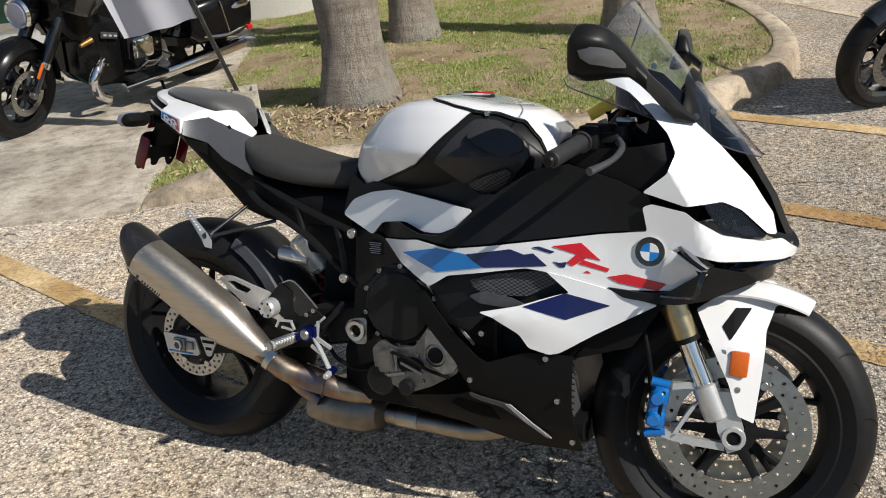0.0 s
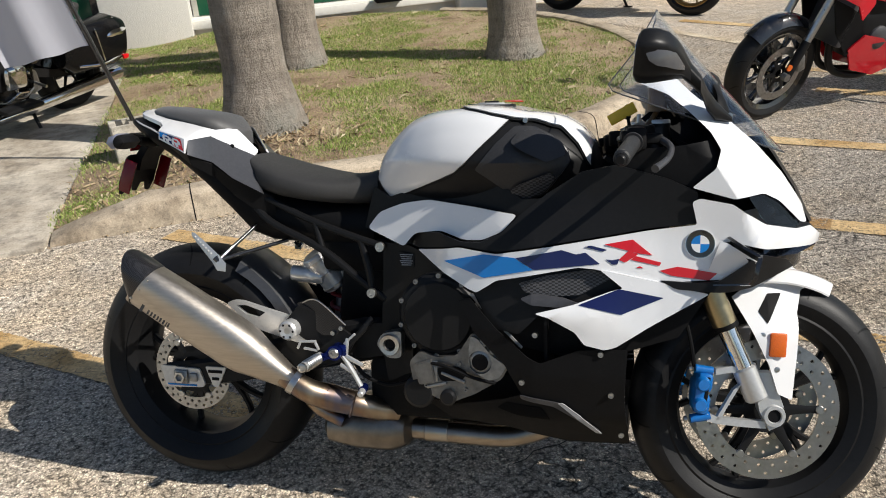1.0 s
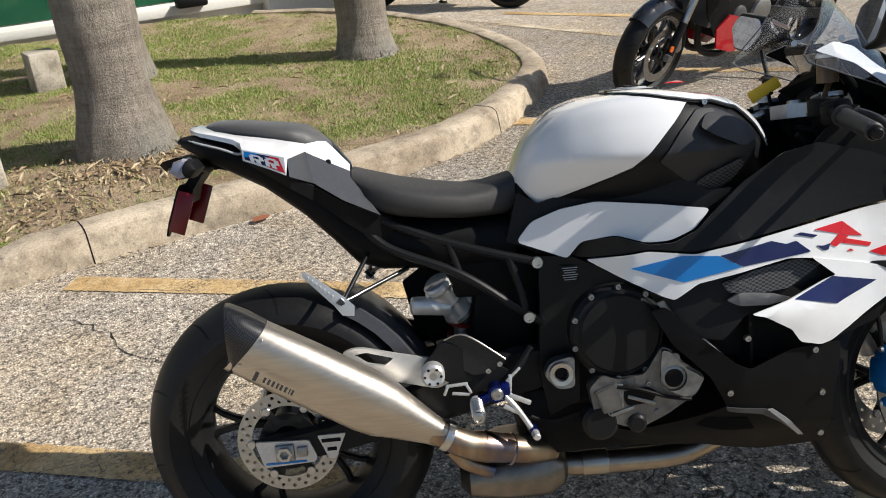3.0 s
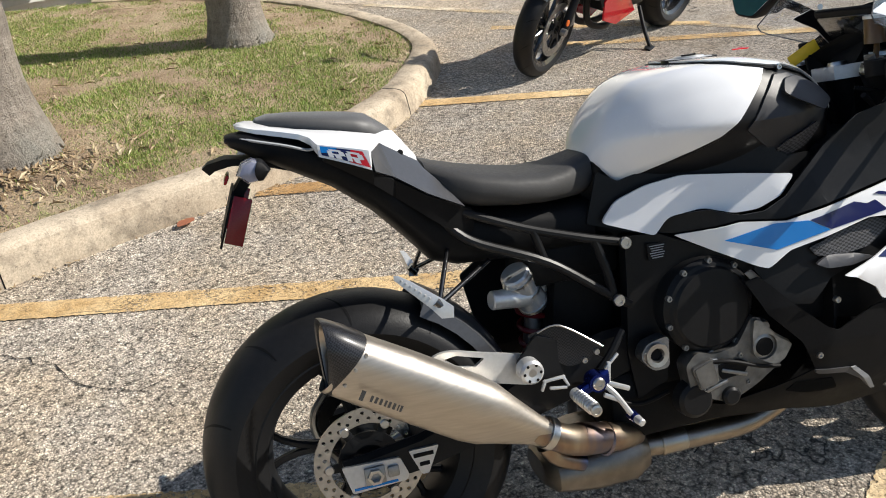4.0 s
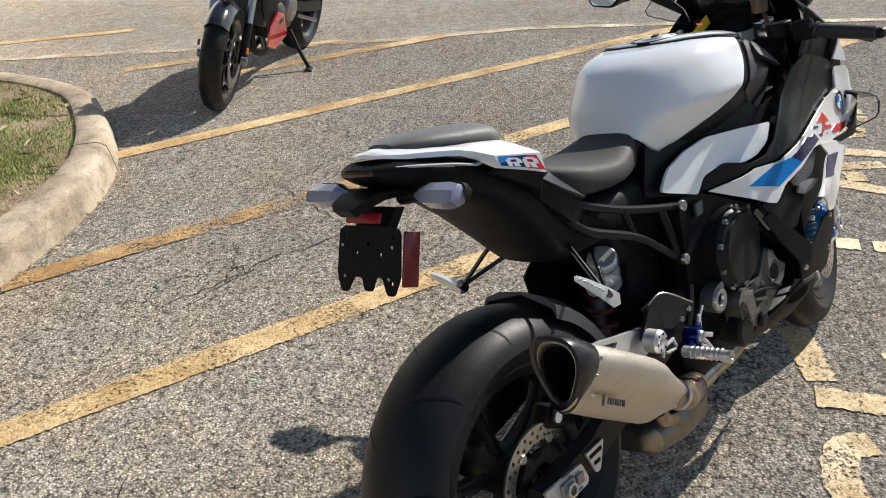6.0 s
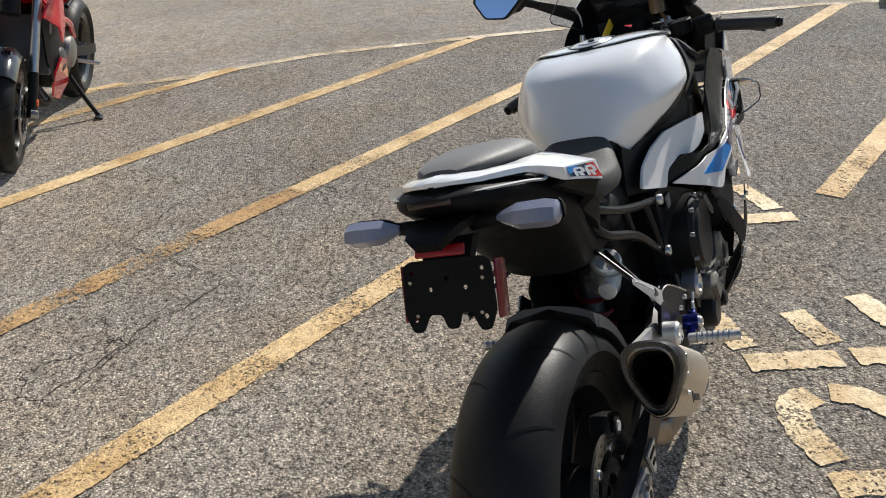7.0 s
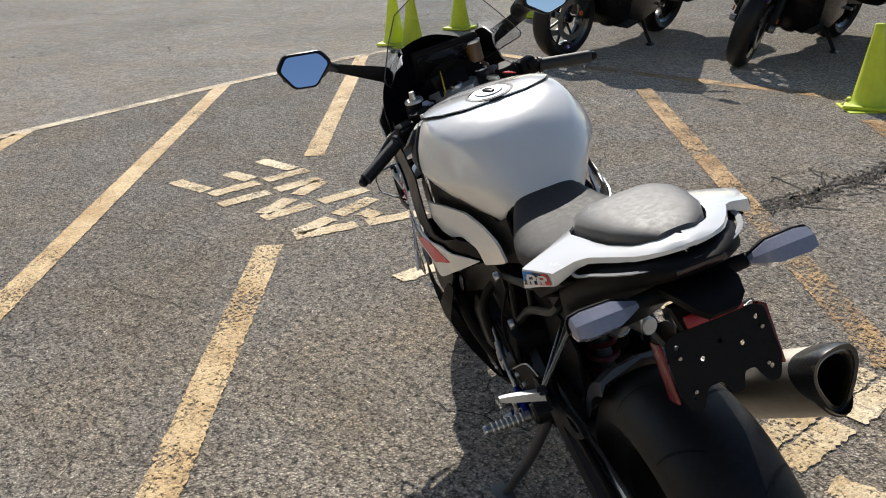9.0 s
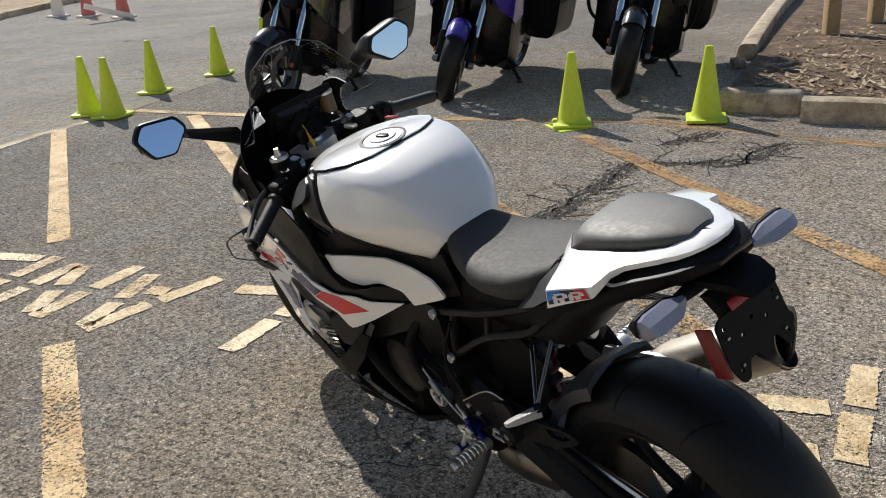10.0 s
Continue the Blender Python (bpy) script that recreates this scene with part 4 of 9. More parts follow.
# ---- far side of the lane ----
def far_strip():
    bm = bmesh.new()
    pts = [(16.0, 8.0), (16.1, -7.4), (16.5, -9.6), (17.9, -12.4), (21.0, -22.0), (60.0, -30.0), (60.0, 10.0)]
    bm.faces.new([bm.verts.new((x, y, 0.13)) for x, y in pts])
    return tagged(part("turf", bm, SOIL), "green grass strip beyond the drive lane", "ground", kind="structure")


far_strip()
kerb_run([(16.0, 8.0), (16.1, -7.4), (16.5, -9.6), (17.9, -12.4), (21.0, -22.0)], 0.14, 0, "kerb", "dark kerb of the far grass strip", 0.15)


def barrier_cone(x, y, red):
    ob = thing("traffic_cone", "faded white and red barrier cone on the lane edge", "traffic cone", pose(x, y, 0.004), "barrier cones")
    part("base", box((0, 0, 0.02), (0.36, 0.36, 0.04), 0.01), BARRIER_W, ob)
    part("cone", lathe([(0.0, 0.9), (0.04, 0.9), (0.14, 0.04), (0.10, 0.02)], 20, "Z"), BARRIER_R if red else BARRIER_W, ob)


for x, y, r in ((14.9, -9.6, False), (13.9, -9.5, True), (12.6, -9.2, True)):
    barrier_cone(x, y, r)
ob = part("barrier_board", box((0, 0, 0.12), (0.9, 0.12, 0.10), 0.01, (0, -18, 0)), BARRIER_W)
ob.matrix_world = pose(12.5, -8.75, 0.06, 0, 0, 60)
tagged(ob, "fallen white barrier board leaning on the lane", "barrier")


# ---- flag on its block ----
def flag():
    ob = thing("flag_stand", "white cloth flag on a black pole set in a concrete block", "flag", pose(-1.20, 5.33, 0.03))
    part("block", moved(slab(rounded([(-0.13, -0.10), (0.13, -0.10), (0.13, 0.10), (-0.13, 0.10)], 0.012), [rounded([(0.02, -0.068), (0.098, -0.068), (0.098, 0.068), (0.02, 0.068)], 0.02), rounded([(-0.098, -0.068), (-0.02, -0.068), (-0.02, 0.068), (-0.098, 0.068)], 0.02)], 0.22, "XY"), pose(0, 0, 0.125, 0, 0, 12)), BLOCK, ob, "pale hollow concrete block")
    part("pole", bar((0.053, 0.011, 0.05), (-0.60, -0.12, 2.6), 0.014, 0.012), GLOSSBLACK, ob)
    bm = bmesh.new()
    g = {}
    for i in range(13):
        for j in range(15):
            u, v = i / 12, j / 14
            px, py, pz = -0.130 - 0.415 * v, -0.025 - 0.085 * v, 0.69 + 1.62 * v
            w = 0.05 * math.sin(u * 9 + v * 2) * u
            g[i, j] = bm.verts.new((px - 0.50 * u + 0.05 * w, py + 0.12 * u + w, pz - 0.10 * u * (1 - v) + 0.006 * math.sin(u * 14)))
    for i in range(12):
        for j in range(14):
            bm.faces.new((g[i, j], g[i + 1, j], g[i + 1, j + 1], g[i, j + 1]))
    cl = part("cloth", bm, CLOTH, ob, "hanging white cloth", 80)
    for o in (0.012, -0.012):
        part("emblem_ring", moved(slab(circle(0, 0, 0.16, 32), [circle(0, 0, 0.145, 32)], 0.002), pose(-0.48, -0.01 + o, 1.30, 0, 0, -8)), PURPLE, cl, "violet ring emblem")
        part("emblem_star", moved(slab([(r * math.sin(math.pi * k / 5), r * math.cos(math.pi * k / 5)) for k, r in ((j, 0.11 if j % 2 == 0 else 0.045) for j in range(10))], (), 0.002), pose(-0.48, -0.01 + o, 1.30, 0, 0, -8)), PURPLE, cl, "violet star emblem")


flag()
ob = part("concrete_block", box((0, 0, 0.13), (0.2, 0.2, 0.3), 0.015, (0, 0, 8)), BLOCK)
ob.matrix_world = pose(-0.62, 7.25, 0.1)
tagged(ob, "pale concrete block standing on turf behind a palm", "block")


# ---- wheels ----
def tyre_mesh(R, half, rim, n=72):
    """A round-shouldered motorcycle tyre."""
    prof = []
    for k in range(-9, 10):
        a = k / 9
        y = half * math.sin(a * 1.42) / math.sin(1.42)
        prof.append((R - (R - rim) * 0.62 * (1 - math.cos(a * 1.42)) / (1 - math.cos(1.42)), y))
    inner = [(rim + 0.012, half * 0.86), (rim - 0.002, half * 0.72)]
    prof = [(r, -y) for r, y in inner[::-1]] + prof + inner
    return lathe(prof, n, "Y")


def tread_grooves(R, half, rim, n, back=False):
    """Thin curved grooves, laid as dark inlays on the tread."""
    bm = bmesh.new()
    for k in range(n):
        for s in (-1, 1):
            rows = []
            for j in range(9):
                u = 0.16 + 0.66 * j / 8
                y = half * math.sin(u * 1.42) / math.sin(1.42)
                r = R - (R - rim) * 0.62 * (1 - math.cos(u * 1.42)) / (1 - math.cos(1.42)) + 0.0007
                a = 2 * math.pi * (k + (0.5 if s > 0 else 0)) / n + (0.42 * u - 0.25 * u * u) * (1 if not back else -1)
                w = 0.0032 * (1 - 0.6 * abs(j - 4) / 4) / r
                rows.append([bm.verts.new((r * math.cos(a + d), s * y, r * math.sin(a + d))) for d in (-w, w)])
            for p, q in zip(rows, rows[1:]):
                bm.faces.new((p[0], p[1], q[1], q[0]))
    return bm


def rim_mesh(rim, half, n=72):
    h = half * 0.74
    return lathe([(rim - 0.016, -h * 0.5), (rim - 0.012, -h * 0.9), (rim + 0.004, -h), (rim + 0.006, -h - 0.004), (rim + 0.001, -h - 0.006), (rim - 0.022, -h * 0.86), (rim - 0.030, -h * 0.4), (rim - 0.034, 0),
                  (rim - 0.030, h * 0.4), (rim - 0.022, h * 0.86), (rim + 0.001, h + 0.006), (rim + 0.006, h + 0.004), (rim + 0.004, h), (rim - 0.012, h * 0.9), (rim - 0.016, h * 0.5)], n, "Y", closed=True)


def spoke_mesh(r0, r1, ang, wide, thick, split=0.0):
    """One cast spoke from hub to rim, tapered and bowed."""
    rows = []
    for j in range(6):
        u = j / 5
        r = r0 + (r1 - r0) * u
        w = wide * (1.25 - 0.75 * u if u < 0.7 else 0.72 + 0.5 * (u - 0.7))
        t = thick * (1.0 - 0.35 * u)
        a = ang + split * u * u
        c, s = math.cos(a), math.sin(a)
        ring = []
        for dx, dy in ((-1, -0.5), (-0.5, -1), (0.5, -1), (1, -0.5), (1, 0.5), (0.5, 1), (-0.5, 1), (-1, 0.5)):
            ring.append((r * c - s * dx * w / 2, dy * t / 2, r * s + c * dx * w / 2))
        rows.append(ring)
    return loft(rows)


def brake_disc(r0, r1, holes, thick=0.005, n=72, rows=2):
    hs = []
    for i in range(holes):
        for j in range(rows):
            a = 2 * math.pi * (i + 0.5 * j) / holes
            rr = r0 + (r1 - r0) * (j + 0.75) / (rows + 0.5)
            hs.append(circle(rr * math.cos(a), rr * math.sin(a), 0.0042, 8))
    return slab(circle(0, 0, r1, n), [circle(0, 0, r0, n)] + hs, thick)


def wheel(parent, m, R, half, rim, rim_mat, spokes, disc_r, disc_y, hub=0.04, tyre_label="black sport tyre", grooves=13, back=False, split=0.16, far=False):
    """Tyre, rim with spokes, hub and discs; m sets the axle's middle."""
    ty = part("tyre", moved(tyre_mesh(R, half, rim, 72 if not far else 40), m), RUBBER, parent, tyre_label)
    if not far:
        tr = part("tread", moved(tread_grooves(R, half, rim, grooves, back), m), BLACK, ty, "tread grooves")
        tagged(tr, kind="stuff")
    rm = part("rim", moved(rim_mesh(rim, half, 72 if not far else 40), m), rim_mat, parent)
    for k in range(spokes):
        for s in ((-split, split) if split else (0,)):
            part("spoke", moved(spoke_mesh(hub * 0.8, rim - 0.020, 2 * math.pi * k / spokes + 0.5, 0.019 if split else 0.016, 0.028, s), m), rim_mat, rm)
    part("hub", moved(lathe([(0.012, -half * 0.95), (hub * 0.7, -half * 0.95), (hub * 0.8, -half * 0.6), (hub, -0.03), (hub, 0.03), (hub * 0.8, half * 0.6), (hub * 0.7, half * 0.95), (0.012, half * 0.95)], 28, closed=True), m), rim_mat, parent)
    for y in disc_y:
        d = part("brake_disc", moved(brake_disc(disc_r * 0.72, disc_r, 26 if not far else 12, 0.005, 72 if not far else 32, 2 if not far else 1), m @ Matrix.Translation((0, y, 0))), DISC, parent, "drilled steel brake disc")
        if far:
            continue
        cr = part("carrier", moved(slab(circle(0, 0, hub * 1.25, 28), [circle(0, 0, hub * 0.7, 20)], 0.006), m @ Matrix.Translation((0, y, 0))), SATIN, d)
        for k in range(6):
            part("carrier_arm", moved(spoke_mesh(hub * 0.9, disc_r * 0.73, 2 * math.pi * k / 6, 0.022, 0.007), m @ Matrix.Translation((0, y, 0))), SATIN, d)
        for k in range(6):
            a = 2 * math.pi * k / 6
            x, z = disc_r * 0.73 * math.cos(a), disc_r * 0.73 * math.sin(a)
            part("bobbin", moved(lathe([(0.0, -0.006), (0.008, -0.006), (0.0095, -0.004), (0.0095, 0.004), (0.008, 0.006), (0.0, 0.006)], 14), m @ Matrix.Translation((x, y, z))), STEEL, d, "steel disc rivet")


# ---- the white sport motorcycle ----
LEAN, HEADING = 14.1, -26.9
bike = thing("motorcycle", "white, black, blue and red sport motorcycle leaning on its side stand", "motorcycle", pose(-0.690, 2.190, 0.004, -LEAN, 0, HEADING) @ Matrix.Rotation(radians(-0.6), 4, "Y") @ Matrix.Diagonal((0.977, 0.980, 0.988, 1)))
RAKE, STEER = 23.7, 12.4
AXIS = Vector((-math.sin(radians(RAKE)), 0, math.cos(radians(RAKE))))
TURNED = Matrix.Translation((1.547, 0, 0)) @ Matrix.Rotation(radians(STEER), 4, AXIS) @ Matrix.Translation((-1.556, 0, 0))
REAR, FRONT = Vector((0.0, 0.0, 0.318)), Vector((1.432, 0.0, 0.289))


def screw(x, y, z, parent, r=0.006, mat_=None, axis="Y"):
    s = -1 if y < 0 else 1
    prof = [(0.0, 0.0015), (r * 0.45, 0.0015), (r * 0.5, 0.004), (r * 0.9, 0.004), (r, 0.002), (r, -0.006), (0.0, -0.006)]
    part("screw", moved(lathe([(a, s * b) for a, b in prof], 14), Matrix.Translation((x, y, z))), mat_ or STEEL, parent, "small steel screw")


def both(name, fn, material, parent, label=""):
    return [part(name, fn(s), material, parent, label) for s in (-1, 1)]


wheel(bike, Matrix.Translation(REAR), 0.320, 0.098, 0.216, SATIN, 5, 0.11, (-0.098,), 0.05, "wide black sport rear tyre", 11, True, 0.20)
wheel(bike, TURNED @ Matrix.Translation(FRONT), 0.298, 0.060, 0.216, SATIN, 5, 0.160, (-0.068, 0.068), 0.042, "black sport front tyre", 12, False, 0.20)


# body half width of the fairing at a place of the side view
def nose_x(z):
    return curve_at(((0.2, 1.30), (0.45, 1.34), (0.60, 1.49), (0.66, 1.535), (0.70, 1.542), (0.74, 1.522), (0.79, 1.50), (0.86, 1.455), (0.955, 1.39), (1.03, 1.33), (1.1, 1.26)), z)


def fairing_w(x, z):
    w = curve_at(((0.20, 0.13), (0.30, 0.192), (0.40, 0.218), (0.50, 0.225), (0.62, 0.214), (0.70, 0.210), (0.80, 0.218), (0.885, 0.220), (0.93, 0.192), (0.96, 0.166), (1.0, 0.142), (1.04, 0.122)), z)
    k = curve_at(((0.55, 0.50), (0.63, 0.67), (0.727, 1.0), (0.82, 1.10), (0.93, 1.16), (1.05, 1.12), (1.20, 1.03), (1.30, 1.0)), x)
    w *= k if k < 1 else 1 + (k - 1) * max(0.0, min(1.0, (0.79 - z) / 0.10))
    f = max(0.0, min(1.0, (nose_x(z) - x) / 0.15)) if z > 0.56 else 1.0
    return max(0.012, w * f ** 0.55)


FAIR = [(0.652, 0.661), (0.765, 0.677), (0.852, 0.667), (0.951, 0.683), (1.097, 0.707), (1.178, 0.721), (1.272, 0.733), (1.261, 0.780), (1.277, 0.787), (1.342, 0.775), (1.364, 0.759),
        (1.408, 0.731), (1.474, 0.715), (1.508, 0.716), (1.536, 0.690), (1.534, 0.676), (1.511, 0.674), (1.411, 0.681), (1.378, 0.690), (1.337, 0.699), (1.328, 0.697), (1.362, 0.656), (1.323, 0.620), (1.206, 0.612), (1.064, 0.640),
        (1.03, 0.643), (0.942, 0.627), (0.853, 0.610), (0.807, 0.581), (0.787, 0.588), (0.707, 0.630)]
MID = [(0.942, 0.549), (0.970, 0.541), (1.026, 0.507), (1.045, 0.479), (1.088, 0.468), (1.110, 0.474), (1.176, 0.517), (1.215, 0.540), (1.300, 0.590), (1.240, 0.602), (1.206, 0.612), (1.114, 0.632), (1.075, 0.640), (1.125, 0.600), (1.10, 0.594), (1.02, 0.566)]
UPPER = [(0.630, 0.665), (0.66, 0.664), (0.765, 0.680), (0.852, 0.670), (0.951, 0.686), (1.097, 0.710), (1.178, 0.724), (1.278, 0.735), (1.272, 0.800), (1.209, 0.828), (1.106, 0.856), (1.036, 0.842), (0.96, 0.795), (0.905, 0.752), (0.862, 0.711), (0.815, 0.690), (0.769, 0.688), (0.712, 0.706), (0.645, 0.697)]
COWL = [(1.138, 1.026), (1.179, 1.041), (1.224, 1.029), (1.266, 0.989), (1.320, 0.952), (1.387, 0.893), (1.445, 0.829), (1.488, 0.764), (1.499, 0.724), (1.484, 0.727), (1.437, 0.775), (1.404, 0.793), (1.343, 0.786), (1.260, 0.809), (1.306, 0.847), (1.316, 0.884), (1.294, 0.920), (1.252, 0.960), (1.209, 0.996), (1.170, 1.012)]
BELLY = [(0.790, 0.566), (0.85, 0.505), (0.922, 0.443), (0.948, 0.430), (1.033, 0.464), (1.088, 0.466), (1.135, 0.465), (1.128, 0.345), (1.138, 0.222), (1.0, 0.222), (0.862, 0.256), (0.72, 0.262), (0.66, 0.288), (0.645, 0.305), (0.72, 0.300), (0.862, 0.336), (0.905, 0.352), (0.87, 0.42), (0.80, 0.49), (0.762, 0.56)]
DUCT = [(0.853, 0.607), (0.942, 0.623), (1.03, 0.640), (1.064, 0.637), (1.125, 0.602), (1.215, 0.610), (1.22, 0.565), (1.12, 0.545), (1.02, 0.556), (0.945, 0.535), (0.90, 0.49), (0.84, 0.50), (0.79, 0.58)]


def deep(d):
    return lambda x, z: fairing_w(x, z) - d


for s in (-1, 1):
    f = part("side_fairing", panel(FAIR, fairing_w, s), WHITE, bike, "gloss white side fairing")
    mid = part("lower_fairing", panel(MID, lambda x, z: fairing_w(x, z) + 0.004 + 0.02 * max(0.0, 1 - abs(z - 0.545) / 0.05) * max(0.0, min(1, (1.14 - x) / 0.15)), s), WHITE, bike, "gloss white lower fairing blade")
    part("upper_fairing", panel(UPPER, deep(0.010), s), SATIN, bike, "satin black upper fairing")
    nc = part("nose_cowl", panel(COWL, fairing_w, s, 0.004, 0.012), WHITE, bike, "gloss white nose cowl with a black inside")
    nc.data.materials.append(BLACK)
    for q in nc.data.polygons:
        if q.normal.y * s < -0.05:
            q.material_index = 1
    part("duct_mesh", panel([(0.900, 0.603), (0.960, 0.622), (1.058, 0.637), (1.105, 0.620), (1.035, 0.582), (0.970, 0.577), (0.915, 0.585)], deep(0.016), s, 0.003, 0.03), MESH, bike, "grey mesh in the air duct")
    part("duct_vane", panel([(0.905, 0.572), (0.935, 0.584), (1.000, 0.576), (1.040, 0.563), (0.985, 0.556), (0.930, 0.560)], lambda x, z: fairing_w(x, z) - 0.006 - 0.5 * max(0.0, z - 0.57), s, 0.006, 0.03), DARKGREY, bike, "dark grey duct vane")
    part("frame_trim", panel([(0.781, 0.566), (0.796, 0.571), (0.850, 0.516), (0.847, 0.500), (0.832, 0.508)], lambda x, z: 0.194, s, 0.004, 0.03, 0, 0.002), SILVER, bike, "bare silver frame edge")
    part("frame_trim", panel([(0.856, 0.497), (0.861, 0.500), (0.905, 0.456), (0.902, 0.452)], lambda x, z: 0.214, s, 0.004, 0.03, 0, 0.001), SILVER, bike, "bare silver frame edge")
    part("duct_back", panel([(0.79, 0.65), (1.00, 0.685), (1.26, 0.70), (1.33, 0.62), (1.24, 0.48), (1.05, 0.42), (0.86, 0.46), (0.78, 0.56)], deep(0.062), s, 0.004, 0.04), BLACK, bike, "black inner duct wall")
    part("bulkhead", loft([[(x, s * 0.12, 0.33), (x, s * (fairing_w(x, 0.33) - 0.03), 0.33), (x, s * (fairing_w(x, 0.45) - 0.03), 0.45), (x, s * (fairing_w(x, 0.56) - 0.03), 0.56), (x, s * (fairing_w(x, 0.67) - 0.03), 0.67), (x, s * 0.12, 0.67)] for x in (0.955, 0.962)]), BLACK, bike, "black bulkhead inside the fairing")
    part("cockpit_trim", panel([(1.10, 0.852), (1.26, 0.803), (1.312, 0.845), (1.324, 0.886), (1.312, 0.906), (1.24, 0.893), (1.13, 0.885)], deep(0.022), s, 0.003, 0.03), BLACK, bike, "black trim inside the nose cowl")
    b = part("belly_fairing", panel(BELLY, deep(0.006), s), BLACK, bike, "matt black belly fairing")
    part("air_duct", panel(DUCT, deep(0.024), s), SATIN, bike, "black meshed air duct")
    for nm, mat_, pts, par in (("blue_flash", DBLUE, [(0.729, 0.646), (0.824, 0.666), (0.894, 0.661), (0.936, 0.637), (0.825, 0.615)], f),
                               ("navy_flash", NAVY, [(0.896, 0.661), (0.996, 0.680), (1.026, 0.671), (1.046, 0.675), (1.076, 0.651), (0.938, 0.637)], f),
                               ("navy_flash", NAVY, [(1.044, 0.687), (1.057, 0.690), (1.091, 0.681), (1.082, 0.677)], f),
                               ("navy_flash", NAVY, [(1.088, 0.661), (1.101, 0.659), (1.116, 0.662), (1.112, 0.650), (1.102, 0.650)], f),
                               ("red_flash", RED, [(1.085, 0.692), (1.143, 0.702), (1.184, 0.669), (1.157, 0.673), (1.133, 0.679)], f),
                               ("red_flash", RED, [(1.135, 0.679), (1.155, 0.672), (1.128, 0.654), (1.115, 0.660)], f),
                               ("red_flash", RED, [(1.149, 0.668), (1.202, 0.654), (1.198, 0.647), (1.139, 0.660)], f),
                               ("red_flash", RED, [(1.150, 0.643), (1.158, 0.647), (1.166, 0.642)], f),
                               ("red_flash", RED, [(1.198, 0.637), (1.235, 0.646), (1.314, 0.633), (1.298, 0.618), (1.222, 0.627)], f),
                               ("navy_flash", NAVY, [(1.033, 0.567), (1.117, 0.599), (1.208, 0.581), (1.122, 0.546)], mid)):
        if s > 0 and nm == "blue_flash":
            mat_, nm = RED, "red_flash"
        w = fairing_w if par is f else (lambda x, z: fairing_w(x, z) + 0.004 + 0.02 * max(0.0, 1 - abs(z - 0.545) / 0.05) * max(0.0, min(1, (1.14 - x) / 0.15)))
        part(nm, panel(pts, w, s, 0.002, 0.02, 0.0016, 0.002), mat_, par, "painted colour flash")
    # Raised panel whose downward tilt gives the shade of a hollow.
    part("shade_facet", panel([(1.318, 0.702), (1.336, 0.696), (1.400, 0.655), (1.345, 0.622), (1.297, 0.640)], lambda x, z: fairing_w(x, z) + 0.016 * max(0.0, min(1.0, (z - 0.63) / 0.05)), s, 0.006, 0.01, 0.001, 0.003), WHITE, f, "white facet tilted down into shade beside the winglet")
    # round badge in plain quarters
    cx, cz = 1.279, 0.694
    badge = part("badge", panel(circle(cx, cz, 0.0285, 28), fairing_w, s, 0.004, 0.03, 0.004, 0), GLOSSBLACK, f, "round black rimmed badge")
    part("ring", panel(circle(cx, cz, 0.0295, 28), fairing_w, s, 0.004, 0.03, 0.003, 0), CHROME, badge)
    for q in range(4):
        pts = [(cx, cz)] + [(cx + 0.018 * math.cos(a), cz + 0.018 * math.sin(a)) for a in (q * math.pi / 2 + k * math.pi / 12 for k in range(7))]
        part("quarter", panel(pts, fairing_w, s, 0.003, 0.03, 0.0052, 0), WHITE if q % 2 == 0 else DBLUE, badge)
    # winglet
    wing = [(1.198, 0.617), (1.276, 0.614), (1.319, 0.620), (1.376, 0.660), (1.334, 0.704), (1.39, 0.676), (1.455, 0.655), (1.474, 0.632), (1.384, 0.600), (1.309, 0.596), (1.232, 0.600)]
    wg = part("winglet", panel(wing, lambda x, z: fairing_w(x, z) + 0.003 + 0.012 * max(0.0, min(1.0, (x - 1.2) / 0.10)) * max(0.0, min(1, (1.47 - x) / 0.12)), s, 0.005, 0.012), SATIN, bike, "black aerodynamic winglet")
    blade = [(1.322, 0.175, 0.708), (1.333, 0.216, 0.706), (1.360, 0.250, 0.692), (1.390, 0.262, 0.677)]
    part("blade", loft([[(x, s * y, z), (x + 0.006, s * y, z + 0.003), (x + 0.010, s * (y - 0.07), z - 0.004), (x + 0.002, s * (y - 0.07), z - 0.008)] for x, y, z in smooth_path(blade, 4)]), GLOSSBLACK, wg, "thin winglet blade")
    loop = []
    run = [Vector((x, s * y, z)) for x, y, z in ((1.388, 0.256, 0.679), (1.388, 0.270, 0.676), (1.384, 0.276, 0.664), (1.378, 0.276, 0.636), (1.370, 0.271, 0.624), (1.330, 0.246, 0.616), (1.286, 0.216, 0.608))]
    for i, p in enumerate(run):
        d = run[min(i + 1, len(run) - 1)] - run[max(i - 1, 0)]
        n = Vector((0, d.z, -d.y)).normalized() * 0.0018
        loop.append([p + n, p + n + Vector((0.009, 0, 0)), p - n + Vector((0.009, 0, 0)), p - n])
    part("end_plate", loft([[tuple(v) for v in ring] for ring in loop]), GLOSSBLACK, wg, "thin looped winglet end plate")
    for x, z in ((1.079, 0.456), (0.907, 0.384), (0.94, 0.497), (1.10, 0.36), (1.12, 0.25)):
        screw(x, s * (fairing_w(x, z) - 0.004), z, b, 0.0065)
    part("crease", panel([(0.90, 0.352), (0.985, 0.338), (1.03, 0.308), (1.075, 0.262), (1.062, 0.262), (1.02, 0.300), (0.975, 0.328), (0.905, 0.342)], deep(0.006), s, 0.005, 0.03, 0.006), DARKGREY, b)
